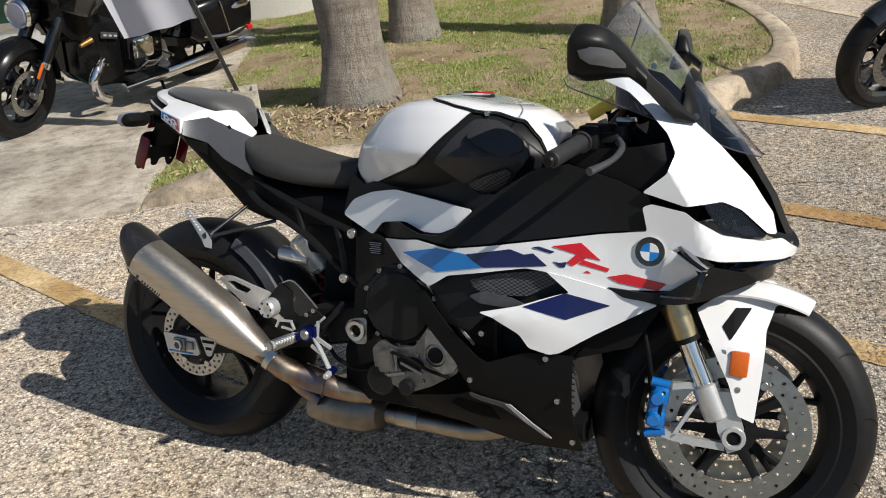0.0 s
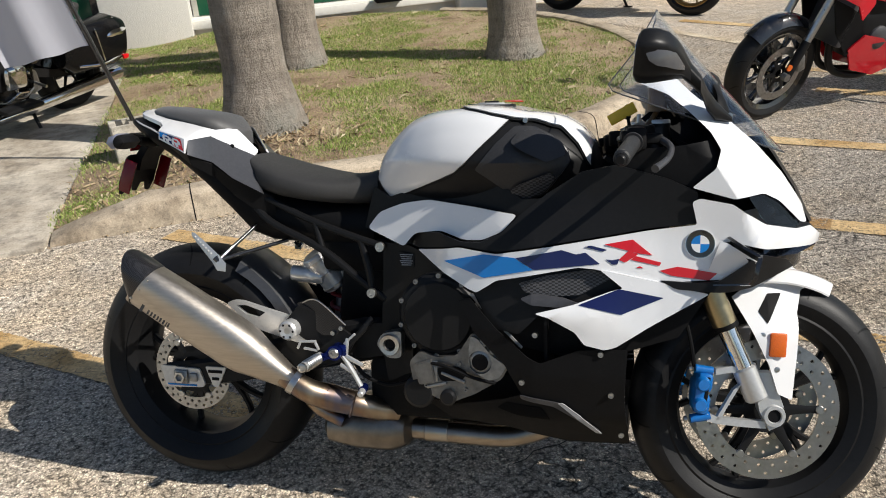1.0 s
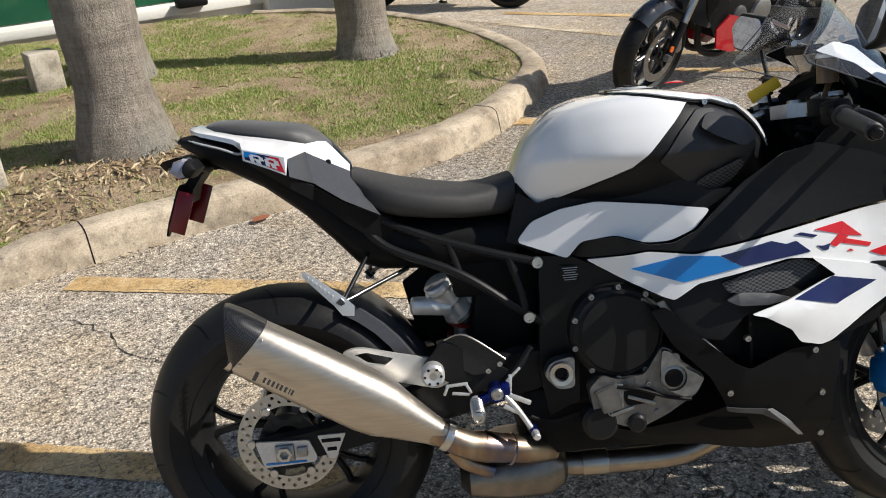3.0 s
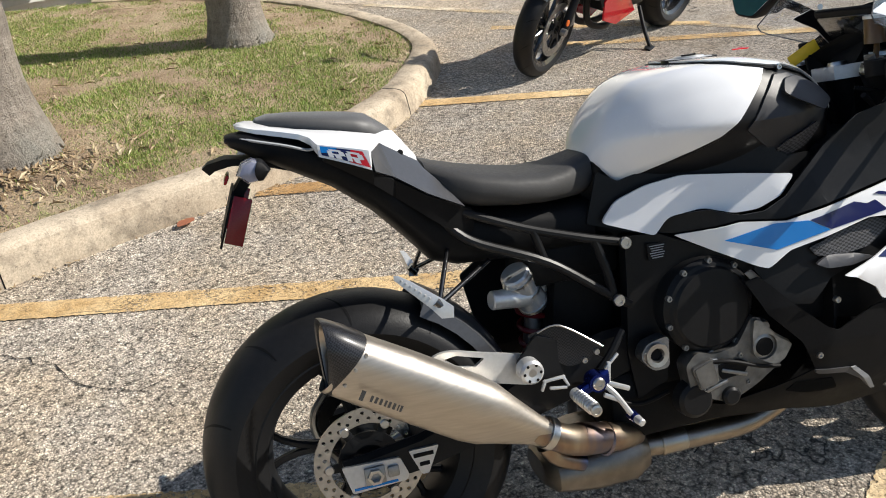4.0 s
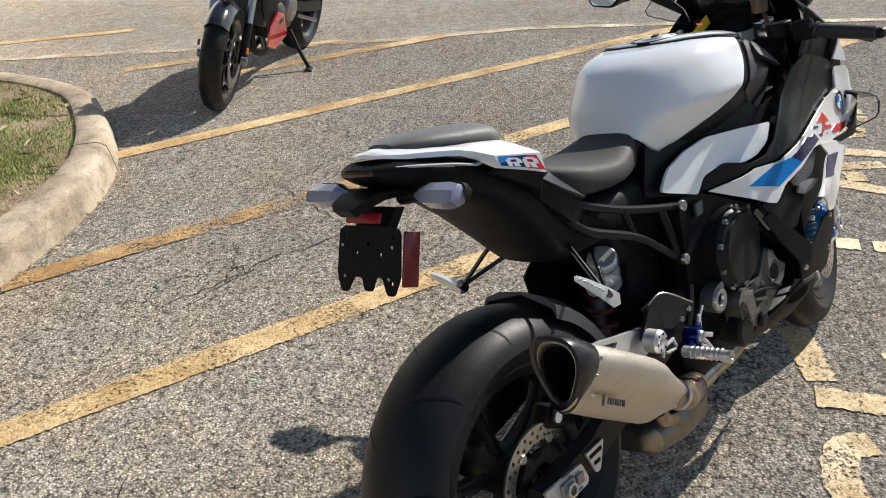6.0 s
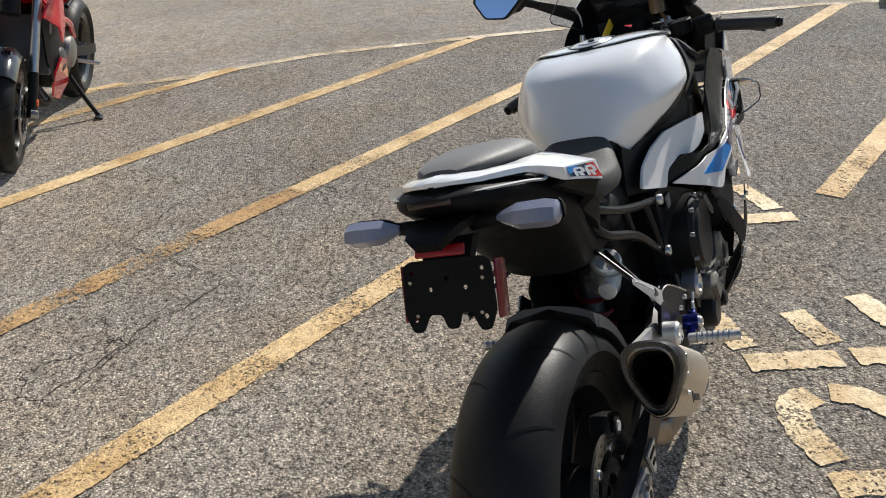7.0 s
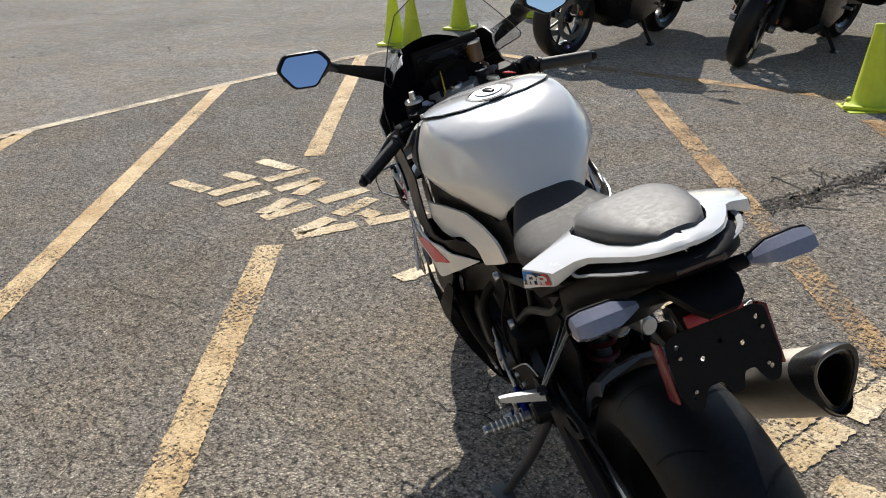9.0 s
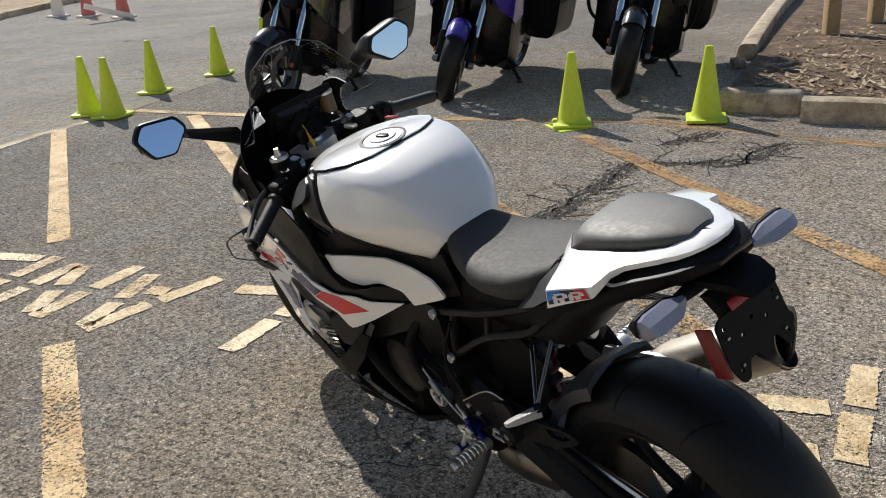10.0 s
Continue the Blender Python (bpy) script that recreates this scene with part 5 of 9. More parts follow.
    # Raised black patch stands in for the slot's shaded inside.
    part("belly_slot", panel([(0.845, 0.312), (0.868, 0.330), (0.948, 0.322), (0.966, 0.290), (0.895, 0.296)], deep(0.006), s, 0.003, 0.03, 0.0015, 0.004), HOLEBLACK, b, "black patch drawn as a vent slot in the belly fairing")
    part("slot_edge", panel([(0.985, 0.338), (0.997, 0.338), (1.035, 0.306), (1.078, 0.256), (1.066, 0.258), (1.020, 0.306)], deep(0.006), s, 0.004, 0.03, 0.009, 0.002), LABELGREY, b, "pale edge of the belly vent")
    # headlight in its recess
    lens = [(1.372, 0.788), (1.398, 0.795), (1.437, 0.776), (1.484, 0.728), (1.474, 0.716), (1.408, 0.732)]
    hl = part("headlight", panel(lens, deep(0.030), s, 0.01), GLOSSBLACK, bike, "slanted dark headlight")
    part("lens", panel(lens, deep(0.006), s, 0.003), SMOKE, hl, "smoked clear cover")
    part("reflector_strip", panel([(1.418, 0.743), (1.452, 0.742), (1.470, 0.722), (1.440, 0.727)], deep(0.016), s, 0.002), STEEL, hl, "grey reflector strip")
    part("reflector", moved(lathe([(0.0, 0.004), (0.011, 0.002), (0.016, -0.008), (0.017, -0.008)], 18), Matrix.Translation((1.415, s * (fairing_w(1.415, 0.75) - 0.02), 0.75)) @ Matrix.Rotation(radians(180 if s < 0 else 0), 4, "X")), CHROME, hl)
    # screen mount strip and radiator side vent
    part("radiator_grille", joined(*[box((1.105, s * (0.175), 0.318 + 0.014 * k), (0.05, 0.004, 0.004), 0.001, (0, 0, s * 25)) for k in range(10)]), DARKGREY, b, "grey radiator grille slats")

# nose underside and inner dash shell
part("nose_bridge", loft([[(x, y, z) for y, z in ((-w, zb), (-w * 0.6, zb + 0.02), (0, zb + 0.028), (w * 0.6, zb + 0.02), (w, zb), (0, zb - 0.02))] for x, zb, w in ((1.30, 0.655, 0.18), (1.40, 0.655, 0.16), (1.48, 0.660, 0.115), (1.525, 0.668, 0.04))]), GLOSSBLACK, bike, "black air intake in the nose")
part("intake_lip", loft([[(x, y, z) for y, z in ((-w, zt), (-w, zb + 0.006), (-w * 0.9, zb), (w * 0.9, zb), (w, zb + 0.006), (w, zt))] for x, w, zt, zb in ((1.375, 0.150, 0.660, 0.628), (1.43, 0.132, 0.658, 0.624), (1.475, 0.098, 0.660, 0.624), (1.494, 0.055, 0.658, 0.630))]), GLOSSBLACK, bike, "gloss black intake lip under the nose")
part("nose_centre", loft([[(nose_x(z) - 0.022, -0.034, z), (nose_x(z) - 0.013, 0.0, z), (nose_x(z) - 0.022, 0.034, z), (nose_x(z) - 0.05, 0.0, z)] for z in (0.715, 0.74, 0.79, 0.86, 0.90)]), SATIN, bike, "black centre strip of the nose")
part("dash_shell", loft([[(x - 0.05 * abs(v) ** 2, v * w, z0 + h * (1 - v * v)) for v in (-1, -0.75, -0.4, 0, 0.4, 0.75, 1)] + [(x + 0.03, v * w * 0.9, z0 - 0.04) for v in (1, 0, -1)] for x, z0, w, h in ((1.20, 0.945, 0.085, 0.040), (1.25, 0.915, 0.105, 0.045), (1.33, 0.85, 0.105, 0.045), (1.40, 0.78, 0.07, 0.035))]), BLACK, bike, "matt black inner nose shell")
part("dash_bracket", loft([[(x, y, z) for x, z in ((1.165, 0.76), (1.165, 0.92), (1.20, 0.965), (1.265, 0.950), (1.335, 0.885), (1.395, 0.81), (1.40, 0.745), (1.30, 0.72))] for y in (-0.040, -0.032, 0.032, 0.040)]), BLACK, bike, "black dash bracket behind the nose")
dash = part("display", box((1.205, 0.0, 0.990), (0.018, 0.19, 0.12), 0.012, (0, -38, 0)), BLACK, bike, "dark dash display")
part("glass", box((1.196, 0.0, 0.984), (0.004, 0.165, 0.095), 0.004, (0, -38, 0)), GLOSSBLACK, dash)


def cockpit_lining():
    """The dark curved shell between the nose halves, behind the display."""
    rim = smooth_path([(1.16, 0.205, 0.86), (1.20, 0.200, 0.93), (1.245, 0.165, 0.985), (1.285, 0.100, 1.030), (1.30, 0.020, 1.042), (1.30, -0.050, 1.020), (1.31, -0.100, 0.985), (1.30, -0.130, 0.93), (1.27, -0.14, 0.86)], 4)
    rows = [[(x + d, y * k, z - e) for x, y, z in rim] for d, k, e in ((0.0, 1.0, 0.0), (0.012, 0.97, 0.010), (0.03, 0.86, 0.05), (0.04, 0.60, 0.11), (0.05, 0.25, 0.16))]
    bm = loft(rows, False, False)
    r = bmesh.ops.extrude_face_region(bm, geom=bm.faces[:])
    bmesh.ops.translate(bm, vec=(0.004, 0, -0.002), verts=[v for v in r["geom"] if isinstance(v, bmesh.types.BMVert)])
    return part("cockpit_lining", bm, BLACK, bike, "matt black cockpit lining")


cockpit_lining()


def screen():
    """A bubble screen whose lower rear corners reach back as two clipped tips."""
    rows = []
    edge_x = ((0, 1.455), (0.15, 1.405), (0.40, 1.255), (0.60, 1.140), (0.66, 1.098), (0.70, 1.088), (0.80, 1.138), (0.90, 1.168), (1.0, 1.180))
    edge_y = ((0, 0.030), (0.15, 0.095), (0.40, 0.160), (0.60, 0.182), (0.66, 0.188), (0.70, 0.188), (0.80, 0.148), (0.90, 0.105), (1.0, 0.040))
    edge_z = ((0, 0.866), (0.15, 0.885), (0.40, 0.948), (0.60, 0.990), (0.66, 1.004), (0.70, 1.020), (0.80, 1.085), (0.90, 1.146), (1.0, 1.176))
    for j in range(31):
        u = j / 30
        x, z = 1.455 - 0.275 * u - 0.02 * math.sin(u * 3.14), 0.868 + 0.310 * u + 0.018 * math.sin(u * 3.14)
        ex, ey, ez = curve_at(edge_x, u), curve_at(edge_y, u), curve_at(edge_z, u)
        rows.append([(x + (ex - x) * v * v, v * ey, z + (ez - z) * v * v) for v in [k / 10 - 1 for k in range(21)]])
    bm = loft(rows, False, False)
    r = bmesh.ops.extrude_face_region(bm, geom=bm.faces[:])
    bmesh.ops.translate(bm, vec=(-0.002, 0, -0.002), verts=[v for v in r["geom"] if isinstance(v, bmesh.types.BMVert)])
    ob = part("screen", bm, SCREEN, bike, "clear curved windscreen")
    ob.visible_shadow = False
    rim = [w[0] for w in rows] + rows[30][1:-1] + [w[20] for w in reversed(rows)]
    part("edge", tube(rim, 0.0015, 6, 1), DARKGREY, ob, "dark polished screen edge")
    return ob


scr = screen()
for s in (-1, 1):
    for x, z, y in ((1.335, 0.948, 0.112), (1.20, 1.045, 0.11)):
        part("screw", lathe([(0.0, 0.004), (0.006, 0.003), (0.007, 0.0), (0.0, 0.0)], 12, center=(x, s * y, z)), STEEL, scr)
    # mirror: a faceted head that draws out into its stalk and foot
    cy, cz, cx = (0.303, 1.070, 1.160) if s < 0 else (0.366, 1.086, 1.196)
    hexagon = rounded([(-0.072, -0.006), (-0.052, 0.030), (0.044, 0.050), (0.074, 0.020), (0.046, -0.038), (-0.014, -0.052)], 0.012)
    lead, tip = (-0.25, 0.22) if s > 0 else (-0.10, 0.16)
    deepness, slim = (1.0, 1.0) if s < 0 else (0.55, 0.6)
    heads = ((-0.004, 0.94, 0.0, 0.0), (0.0, 1.0, 0.0, 0.0), (0.012, 1.03, 0.0, 0.0), (0.030, 1.00, -0.003, 0.0), (0.050, 0.90, -0.010, -0.002), (0.066, 0.74, -0.020, -0.008), (0.078, 0.56, -0.034, -0.017))
    rows = [[(cx + d * deepness + (lead * dy + tip * dz) * (1 - d / 0.085), s * (cy + sy + k * dy), cz + sz + k * dz) for dy, dz in hexagon] for d, k, sy, sz in heads]
    n = len(hexagon)
    for x, y, z, a, b in ((cx + 0.092 * deepness, cy - 0.056, cz - 0.034 * slim, 0.028 * slim, 0.024 * slim), (0.5 * cx + 0.691 - 0.030 * (1 - deepness), 0.60 * cy + 0.40 * 0.165, 1.016 if s < 0 else 1.045, 0.021 * slim, 0.020 * slim), (1.287, 0.166, 0.984, 0.021, 0.024), (1.305, 0.146, 0.962, 0.018, 0.022), (1.338, 0.130, 0.942, 0.006, 0.006)):
        rows.append([(x, s * (y + a * dy / math.hypot(dy, dz)), z + b * dz / math.hypot(dy, dz)) for dy, dz in hexagon])
    m = part("mirror", loft(rows), SATIN, bike, "black mirror housing drawn out into its stalk")
    part("mirror_glass", loft([[(cx + d + lead * dy * k + tip * dz * k, s * (cy + k * dy), cz + k * dz) for dy, dz in hexagon] for d, k in ((-0.0045, 0.88), (-0.0062, 0.875))]), MIRROR, m, "bluish mirror glass")
    lens = []
    for d, k, sy, sz, c0, half in ((0.014, 1.050, -0.002, 0.0, 10, 6), (0.020, 1.050, -0.003, 0.0, 8, 17), (0.034, 1.030, -0.004, -0.001, 4, 21), (0.050, 0.955, -0.010, -0.002, 0, 20), (0.066, 0.80, -0.020, -0.008, -6, 16), (0.080, 0.60, -0.036, -0.018, -10, 5)):
        row = []
        for j in range(9):
            a = radians(c0 + half * (j / 4 - 1))
            dy, dz = 0.066 * math.cos(a), 0.066 * math.sin(a)
            row.append((cx + d * deepness + lead * dy * (1 - d / 0.08) * k, s * (cy + sy + k * dy), cz + sz + k * dz))
        lens.append(row)
    bm = loft(lens, False, False)
    r = bmesh.ops.extrude_face_region(bm, geom=bm.faces[:])
    bmesh.ops.translate(bm, vec=(0, s * -0.006, 0), verts=[v for v in r["geom"] if isinstance(v, bmesh.types.BMVert)])
    part("indicator", bm, SMOKELENS, m, "smoked lens in the mirror housing")

# ---- tank ----
TOP = ((0.515, 0.795), (0.53, 0.838), (0.55, 0.878), (0.58, 0.916), (0.62, 0.949), (0.66, 0.970), (0.71, 0.985), (0.77, 0.990), (0.83, 0.987), (0.90, 0.974), (0.96, 0.953), (1.01, 0.925), (1.04, 0.895), (1.055, 0.86))
WIDE = ((0.515, 0.075), (0.53, 0.098), (0.56, 0.124), (0.60, 0.148), (0.65, 0.174), (0.72, 0.200), (0.80, 0.212), (0.88, 0.206), (0.95, 0.186), (1.0, 0.162), (1.055, 0.12))
LOWE = ((0.515, 0.79), (0.53, 0.82), (0.545, 0.800), (0.57, 0.772), (0.61, 0.785), (0.70, 0.818), (0.75, 0.838), (0.785, 0.866), (0.825, 0.905), (0.87, 0.945), (0.90, 0.955))
ZC = 0.735


def flow(table, x):
    """A smooth curve through a small (x, value) table."""
    x = max(table[0][0], min(table[-1][0], x))
    n = len(table)
    for i in range(n - 1):
        (a, u), (b, v) = table[i], table[i + 1]
        if x <= b:
            def slope(j):
                p, q = table[max(0, j - 1)], table[min(n - 1, j + 1)]
                return (q[1] - p[1]) / (q[0] - p[0])
            t, h = (x - a) / (b - a), b - a
            return (2 * t ** 3 - 3 * t * t + 1) * u + (t ** 3 - 2 * t * t + t) * h * slope(i) + (3 * t * t - 2 * t ** 3) * v + (t ** 3 - t * t) * h * slope(i + 1)
    return table[-1][1]


def tank_point(x, a, grow=0.0):
    """A point on the tank: at x, at the angle a from the right side (0) over the top to the left (pi)."""
    zt, w = flow(TOP, x) + grow, flow(WIDE, x) + grow
    zt -= 0.016 * math.exp(-((a - math.pi / 2) / 0.42) ** 2) * max(0.0, min(1.0, (x - 0.62) / 0.10, (0.98 - x) / 0.08))
    c, s = math.cos(a), math.sin(a)
    k = 0.022 * max(0.0, 1 - abs(s - 0.80) / 0.16) * max(0.0, min(1.0, (x - 0.53) / 0.12, (1.02 - x) / 0.1))
    w, zt = w * (1 + k), zt + (zt - ZC) * k
    z = ZC + (zt - ZC) * abs(s) ** (2 / 3.0)
    w *= 1 - 3.3 * max(0.0, 0.862 - z)
    return (x, -w * math.copysign(abs(c) ** (2 / 3.0), c), z)


def tank_angle(x, z):
    k = max(0.0, min(1.0, (z - ZC) / (curve_at(TOP, x) - ZC)))
    return math.asin(k ** (3.0 / 2))


xs = [0.515 + 0.54 * k / 54 for k in range(55)]
tank = part("tank", loft([[tank_point(x, math.pi * k / 48) for k in range(49)] + [(x, curve_at(WIDE, x) * 0.62, 0.66), (x, -curve_at(WIDE, x) * 0.62, 0.66)] for x in xs]), SATIN, bike, "satin black tank base")


def tank_shell(x0, x1, low, grow, n=60, top_gap=None):
    rows = []
    for x in [x0 + (x1 - x0) * k / 44 for k in range(45)]:
        a = tank_angle(x, min(curve_at(low, x), curve_at(TOP, x) - 0.002))
        rows.append([tank_point(x, a + (math.pi - 2 * a) * k / n, grow) for k in range(n + 1)])
    bm = loft(rows, False, False)
    r = bmesh.ops.extrude_face_region(bm, geom=bm.faces[:])
    for v in [g for g in r["geom"] if isinstance(g, bmesh.types.BMVert)]:
        v.co = Vector((v.co.x, v.co.y * 0.97, v.co.z - 0.003))
    return bm


part("tank_cover", tank_shell(0.520, 0.895, LOWE, 0.004), WHITE, tank, "gloss white tank cover")
FRONT_LOW = ((0.745, 0.985), (0.775, 0.972), (0.83, 0.957), (0.88, 0.945), (0.925, 0.942), (0.98, 0.925), (1.015, 0.893), (1.045, 0.842))
part("front_seam", tank_shell(0.743, 1.047, [(x - 0.001, z - 0.003) for x, z in FRONT_LOW], 0.0052), SATIN, tank, "dark seam round the front cover")
part("front_cover", tank_shell(0.745, 1.045, FRONT_LOW, 0.0095), WHITE, tank, "white front tank cover with a dark seam")
part("cover_seam", tank_shell(0.517, 0.897, [(x, z - 0.005) for x, z in LOWE], 0.0020), SATIN, tank)
for s in (-1, 1):
    side_pts = [(0.885, 0.938), (0.925, 0.936), (0.965, 0.916), (0.997, 0.888), (1.005, 0.860), (0.985, 0.832), (0.95, 0.79), (0.90, 0.762), (0.86, 0.80), (0.80, 0.845), (0.845, 0.90)]
    part("knee_panel", panel(side_pts, lambda x, z: abs(tank_point(x, tank_angle(x, z))[1]) + 0.004 + 0.012 * max(0, min(1, (x - 0.82) / 0.1)), s, 0.012), KNEE, tank, "textured dark grey knee panel")
    part("tank_side", panel([(0.518, 0.703), (0.551, 0.742), (0.61, 0.764), (0.68, 0.775), (0.80, 0.762), (0.895, 0.748), (0.86, 0.711), (0.814, 0.691), (0.769, 0.689), (0.712, 0.707), (0.645, 0.698), (0.626, 0.677), (0.616, 0.666)],
                            lambda x, z: 0.114 + 0.088 * min(1, max(0, (x - 0.5) / 0.36)) + 0.12 * (0.75 - z), s, 0.006, 0.02, 0, 0.012), WHITE, bike, "gloss white panel under the tank")
    part("tank_lower", panel([(0.50, 0.70), (0.53, 0.80), (0.57, 0.775), (0.61, 0.788), (0.70, 0.82), (0.80, 0.85), (0.90, 0.78), (0.95, 0.78), (0.93, 0.70), (0.80, 0.68), (0.62, 0.66)], lambda x, z: 0.094 + 0.086 * min(1, max(0, (x - 0.5) / 0.36)) - 0.05 * (z - 0.70), s, 0.006), SATIN, bike, "satin black panel beside the tank")
    part("knee_ledge", panel([(0.898, 0.928), (0.935, 0.930), (0.985, 0.903), (1.000, 0.876), (0.960, 0.862), (0.905, 0.888), (0.880, 0.905)], lambda x, z: abs(tank_point(x, tank_angle(x, z))[1]) + 0.010 + 0.012 * max(0, min(1, (x - 0.82) / 0.1)) + 0.32 * max(0.0, 0.93 - z), s, 0.014, 0.015, 0, 0.008), KNEE, tank, "raised grey ledge of the knee panel")
    part("knee_pad", panel([(0.895, 0.812), (0.965, 0.838), (0.975, 0.825), (0.948, 0.792), (0.905, 0.775), (0.872, 0.795)], lambda x, z: abs(tank_point(x, tank_angle(x, z))[1]) + 0.012 + 0.012 * max(0, min(1, (x - 0.82) / 0.1)), s, 0.006, 0.015, 0, 0.010), MESH, tank, "dimpled dark knee pad")
    screw(0.906, s * 0.150, 0.949, tank, 0.006)
    for p, q in (((0.905, 0.918), (0.950, 0.890)), ((0.915, 0.926), (0.962, 0.898))):
        part("ridge", tube([(p[0] + (q[0] - p[0]) * u, s * (abs(tank_point(p[0] + (q[0] - p[0]) * u, tank_angle(p[0] + (q[0] - p[0]) * u, p[1] + (q[1] - p[1]) * u))[1]) + 0.016), p[1] + (q[1] - p[1]) * u) for u in (0, 0.35, 0.7, 1)], 0.0022, 6), KNEE, tank)
cap = part("filler_cap", moved(lathe([(0.0, 0.008), (0.030, 0.008), (0.033, 0.005), (0.046, 0.005), (0.050, 0.002), (0.050, -0.006)], 36, "Z"), pose(0.80, 0.0, 0.9790, 0, 1, 0)), SILVER, tank, "silver filler cap")
part("cap_ring", moved(lathe([(0.050, 0.002), (0.051, 0.0045), (0.057, 0.0045), (0.059, -0.006)], 40, "Z"), pose(0.80, 0.0, 0.9790, 0, 1, 0)), SATIN, tank, "black ring round the filler cap")
part("cap_lock", box((0.80, 0.0, 0.9885), (0.034, 0.014, 0.004), 0.004, (0, 0, 20)), SATIN, cap)
part("red_flash", moved(slab([(-0.012, -0.012), (0.03, -0.004), (0.02, 0.012)], (), 0.002, "XY"), pose(0.86, -0.075, 0.9915, 9, 4, 0)), RED, tank)

# ---- seats and tail ----
part("rider_seat", loft([super_ring(x, 0, zt, zb, w, 28, 3.4, 3.0) for x, zt, zb, w in ((0.178, 0.868, 0.800, 0.045), (0.195, 0.874, 0.790, 0.085), (0.235, 0.859, 0.780, 0.118), (0.29, 0.842, 0.768, 0.130), (0.36, 0.826, 0.758, 0.130), (0.42, 0.817, 0.752, 0.118), (0.47, 0.820, 0.750, 0.100), (0.51, 0.830, 0.75, 0.085), (0.53, 0.835, 0.76, 0.075))]), SEAT, bike, "black rider seat")
part("pillion_seat", loft([super_ring(x, 0, zt, zb, w, 32, 2.7, 4.0) for x, zt, zb, w in ((-0.102, 0.988, 0.975, 0.014), (-0.096, 0.994, 0.970, 0.032), (-0.075, 0.998, 0.962, 0.053), (-0.03, 0.995, 0.955, 0.072), (0.03, 0.987, 0.940, 0.084), (0.075, 0.980, 0.930, 0.087), (0.106, 0.973, 0.915, 0.082), (0.128, 0.957, 0.905, 0.062), (0.145, 0.943, 0.89, 0.044), (0.154, 0.932, 0.89, 0.025))]), PILLION, bike, "charcoal pillion seat pad")


TAIL_ROWS = ((-0.137, (0.0, 0.988), (0.012, 0.986), 0.005), (-0.130, (0.0, 0.991), (0.034, 0.985), 0.006), (-0.116, (0.0, 0.992), (0.054, 0.981), 0.007), (-0.101, (0.004, 0.989), (0.068, 0.977), 0.008), (-0.094, (0.034, 0.985), (0.073, 0.976), 0.008), (-0.075, (0.056, 0.978), (0.086, 0.972), 0.009),
             (-0.05, (0.069, 0.973), (0.100, 0.966), 0.009), (-0.03, (0.077, 0.968), (0.110, 0.961), 0.010), (-0.013, (0.081, 0.965), (0.126, 0.953), 0.013), (-0.004, (0.083, 0.963), (0.160, 0.942), 0.021), (0.02, (0.087, 0.959), (0.167, 0.936), 0.024), (0.05, (0.091, 0.953), (0.176, 0.929), 0.029), (0.080, (0.094, 0.946), (0.185, 0.921), 0.034),
             (0.0845, (0.094, 0.945), (0.178, 0.922), 0.005), (0.111, (0.088, 0.938), (0.113, 0.929), 0.005), (0.133, (0.064, 0.940), (0.095, 0.914), 0.006), (0.148, (0.046, 0.937), (0.082, 0.902), 0.006), (0.164, (0.036, 0.918), (0.069, 0.890), 0.006), (0.178, (0.028, 0.899), (0.056, 0.880), 0.006), (0.190, (0.022, 0.884), (0.042, 0.873), 0.004))


def tail_at(x, v, lift=0.0):
    """A point of the tail's horn face: v 0 at its upper edge, 1 at its lower edge."""
    for a, b in zip(TAIL_ROWS, TAIL_ROWS[1:]):
        if x <= b[0]:
            t = (x - a[0]) / (b[0] - a[0])
            y, z, d = (p + (q - p) * t for p, q in ((a[2][0], b[2][0]), (a[2][1], b[2][1]), (a[3], b[3])))
            return (y + lift + 0.004 * v, z - d * v)
    return TAIL_ROWS[-1][2]


def tail_patch(s, corners, lift):
    """A small patch on the tail's rim from four (x, v) corners, read the same way round on both sides."""
    if s > 0:
        corners = [(0.077 - x, v) for x, v in corners]
    bm = bmesh.new()
    g = {}
    for i in range(7):
        for j in range(5):
            u, w = i / 6, j / 4
            x = (1 - w) * ((1 - u) * corners[0][0] + u * corners[1][0]) + w * ((1 - u) * corners[3][0] + u * corners[2][0])
            v = (1 - w) * ((1 - u) * corners[0][1] + u * corners[1][1]) + w * ((1 - u) * corners[3][1] + u * corners[2][1])
            y, z = tail_at(x, v, lift)
            g[i, j] = bm.verts.new((x, s * y, z))
    for i in range(6):
        for j in range(4):
            bm.faces.new((g[i, j], g[i + 1, j], g[i + 1, j + 1], g[i, j + 1]))
    return bm


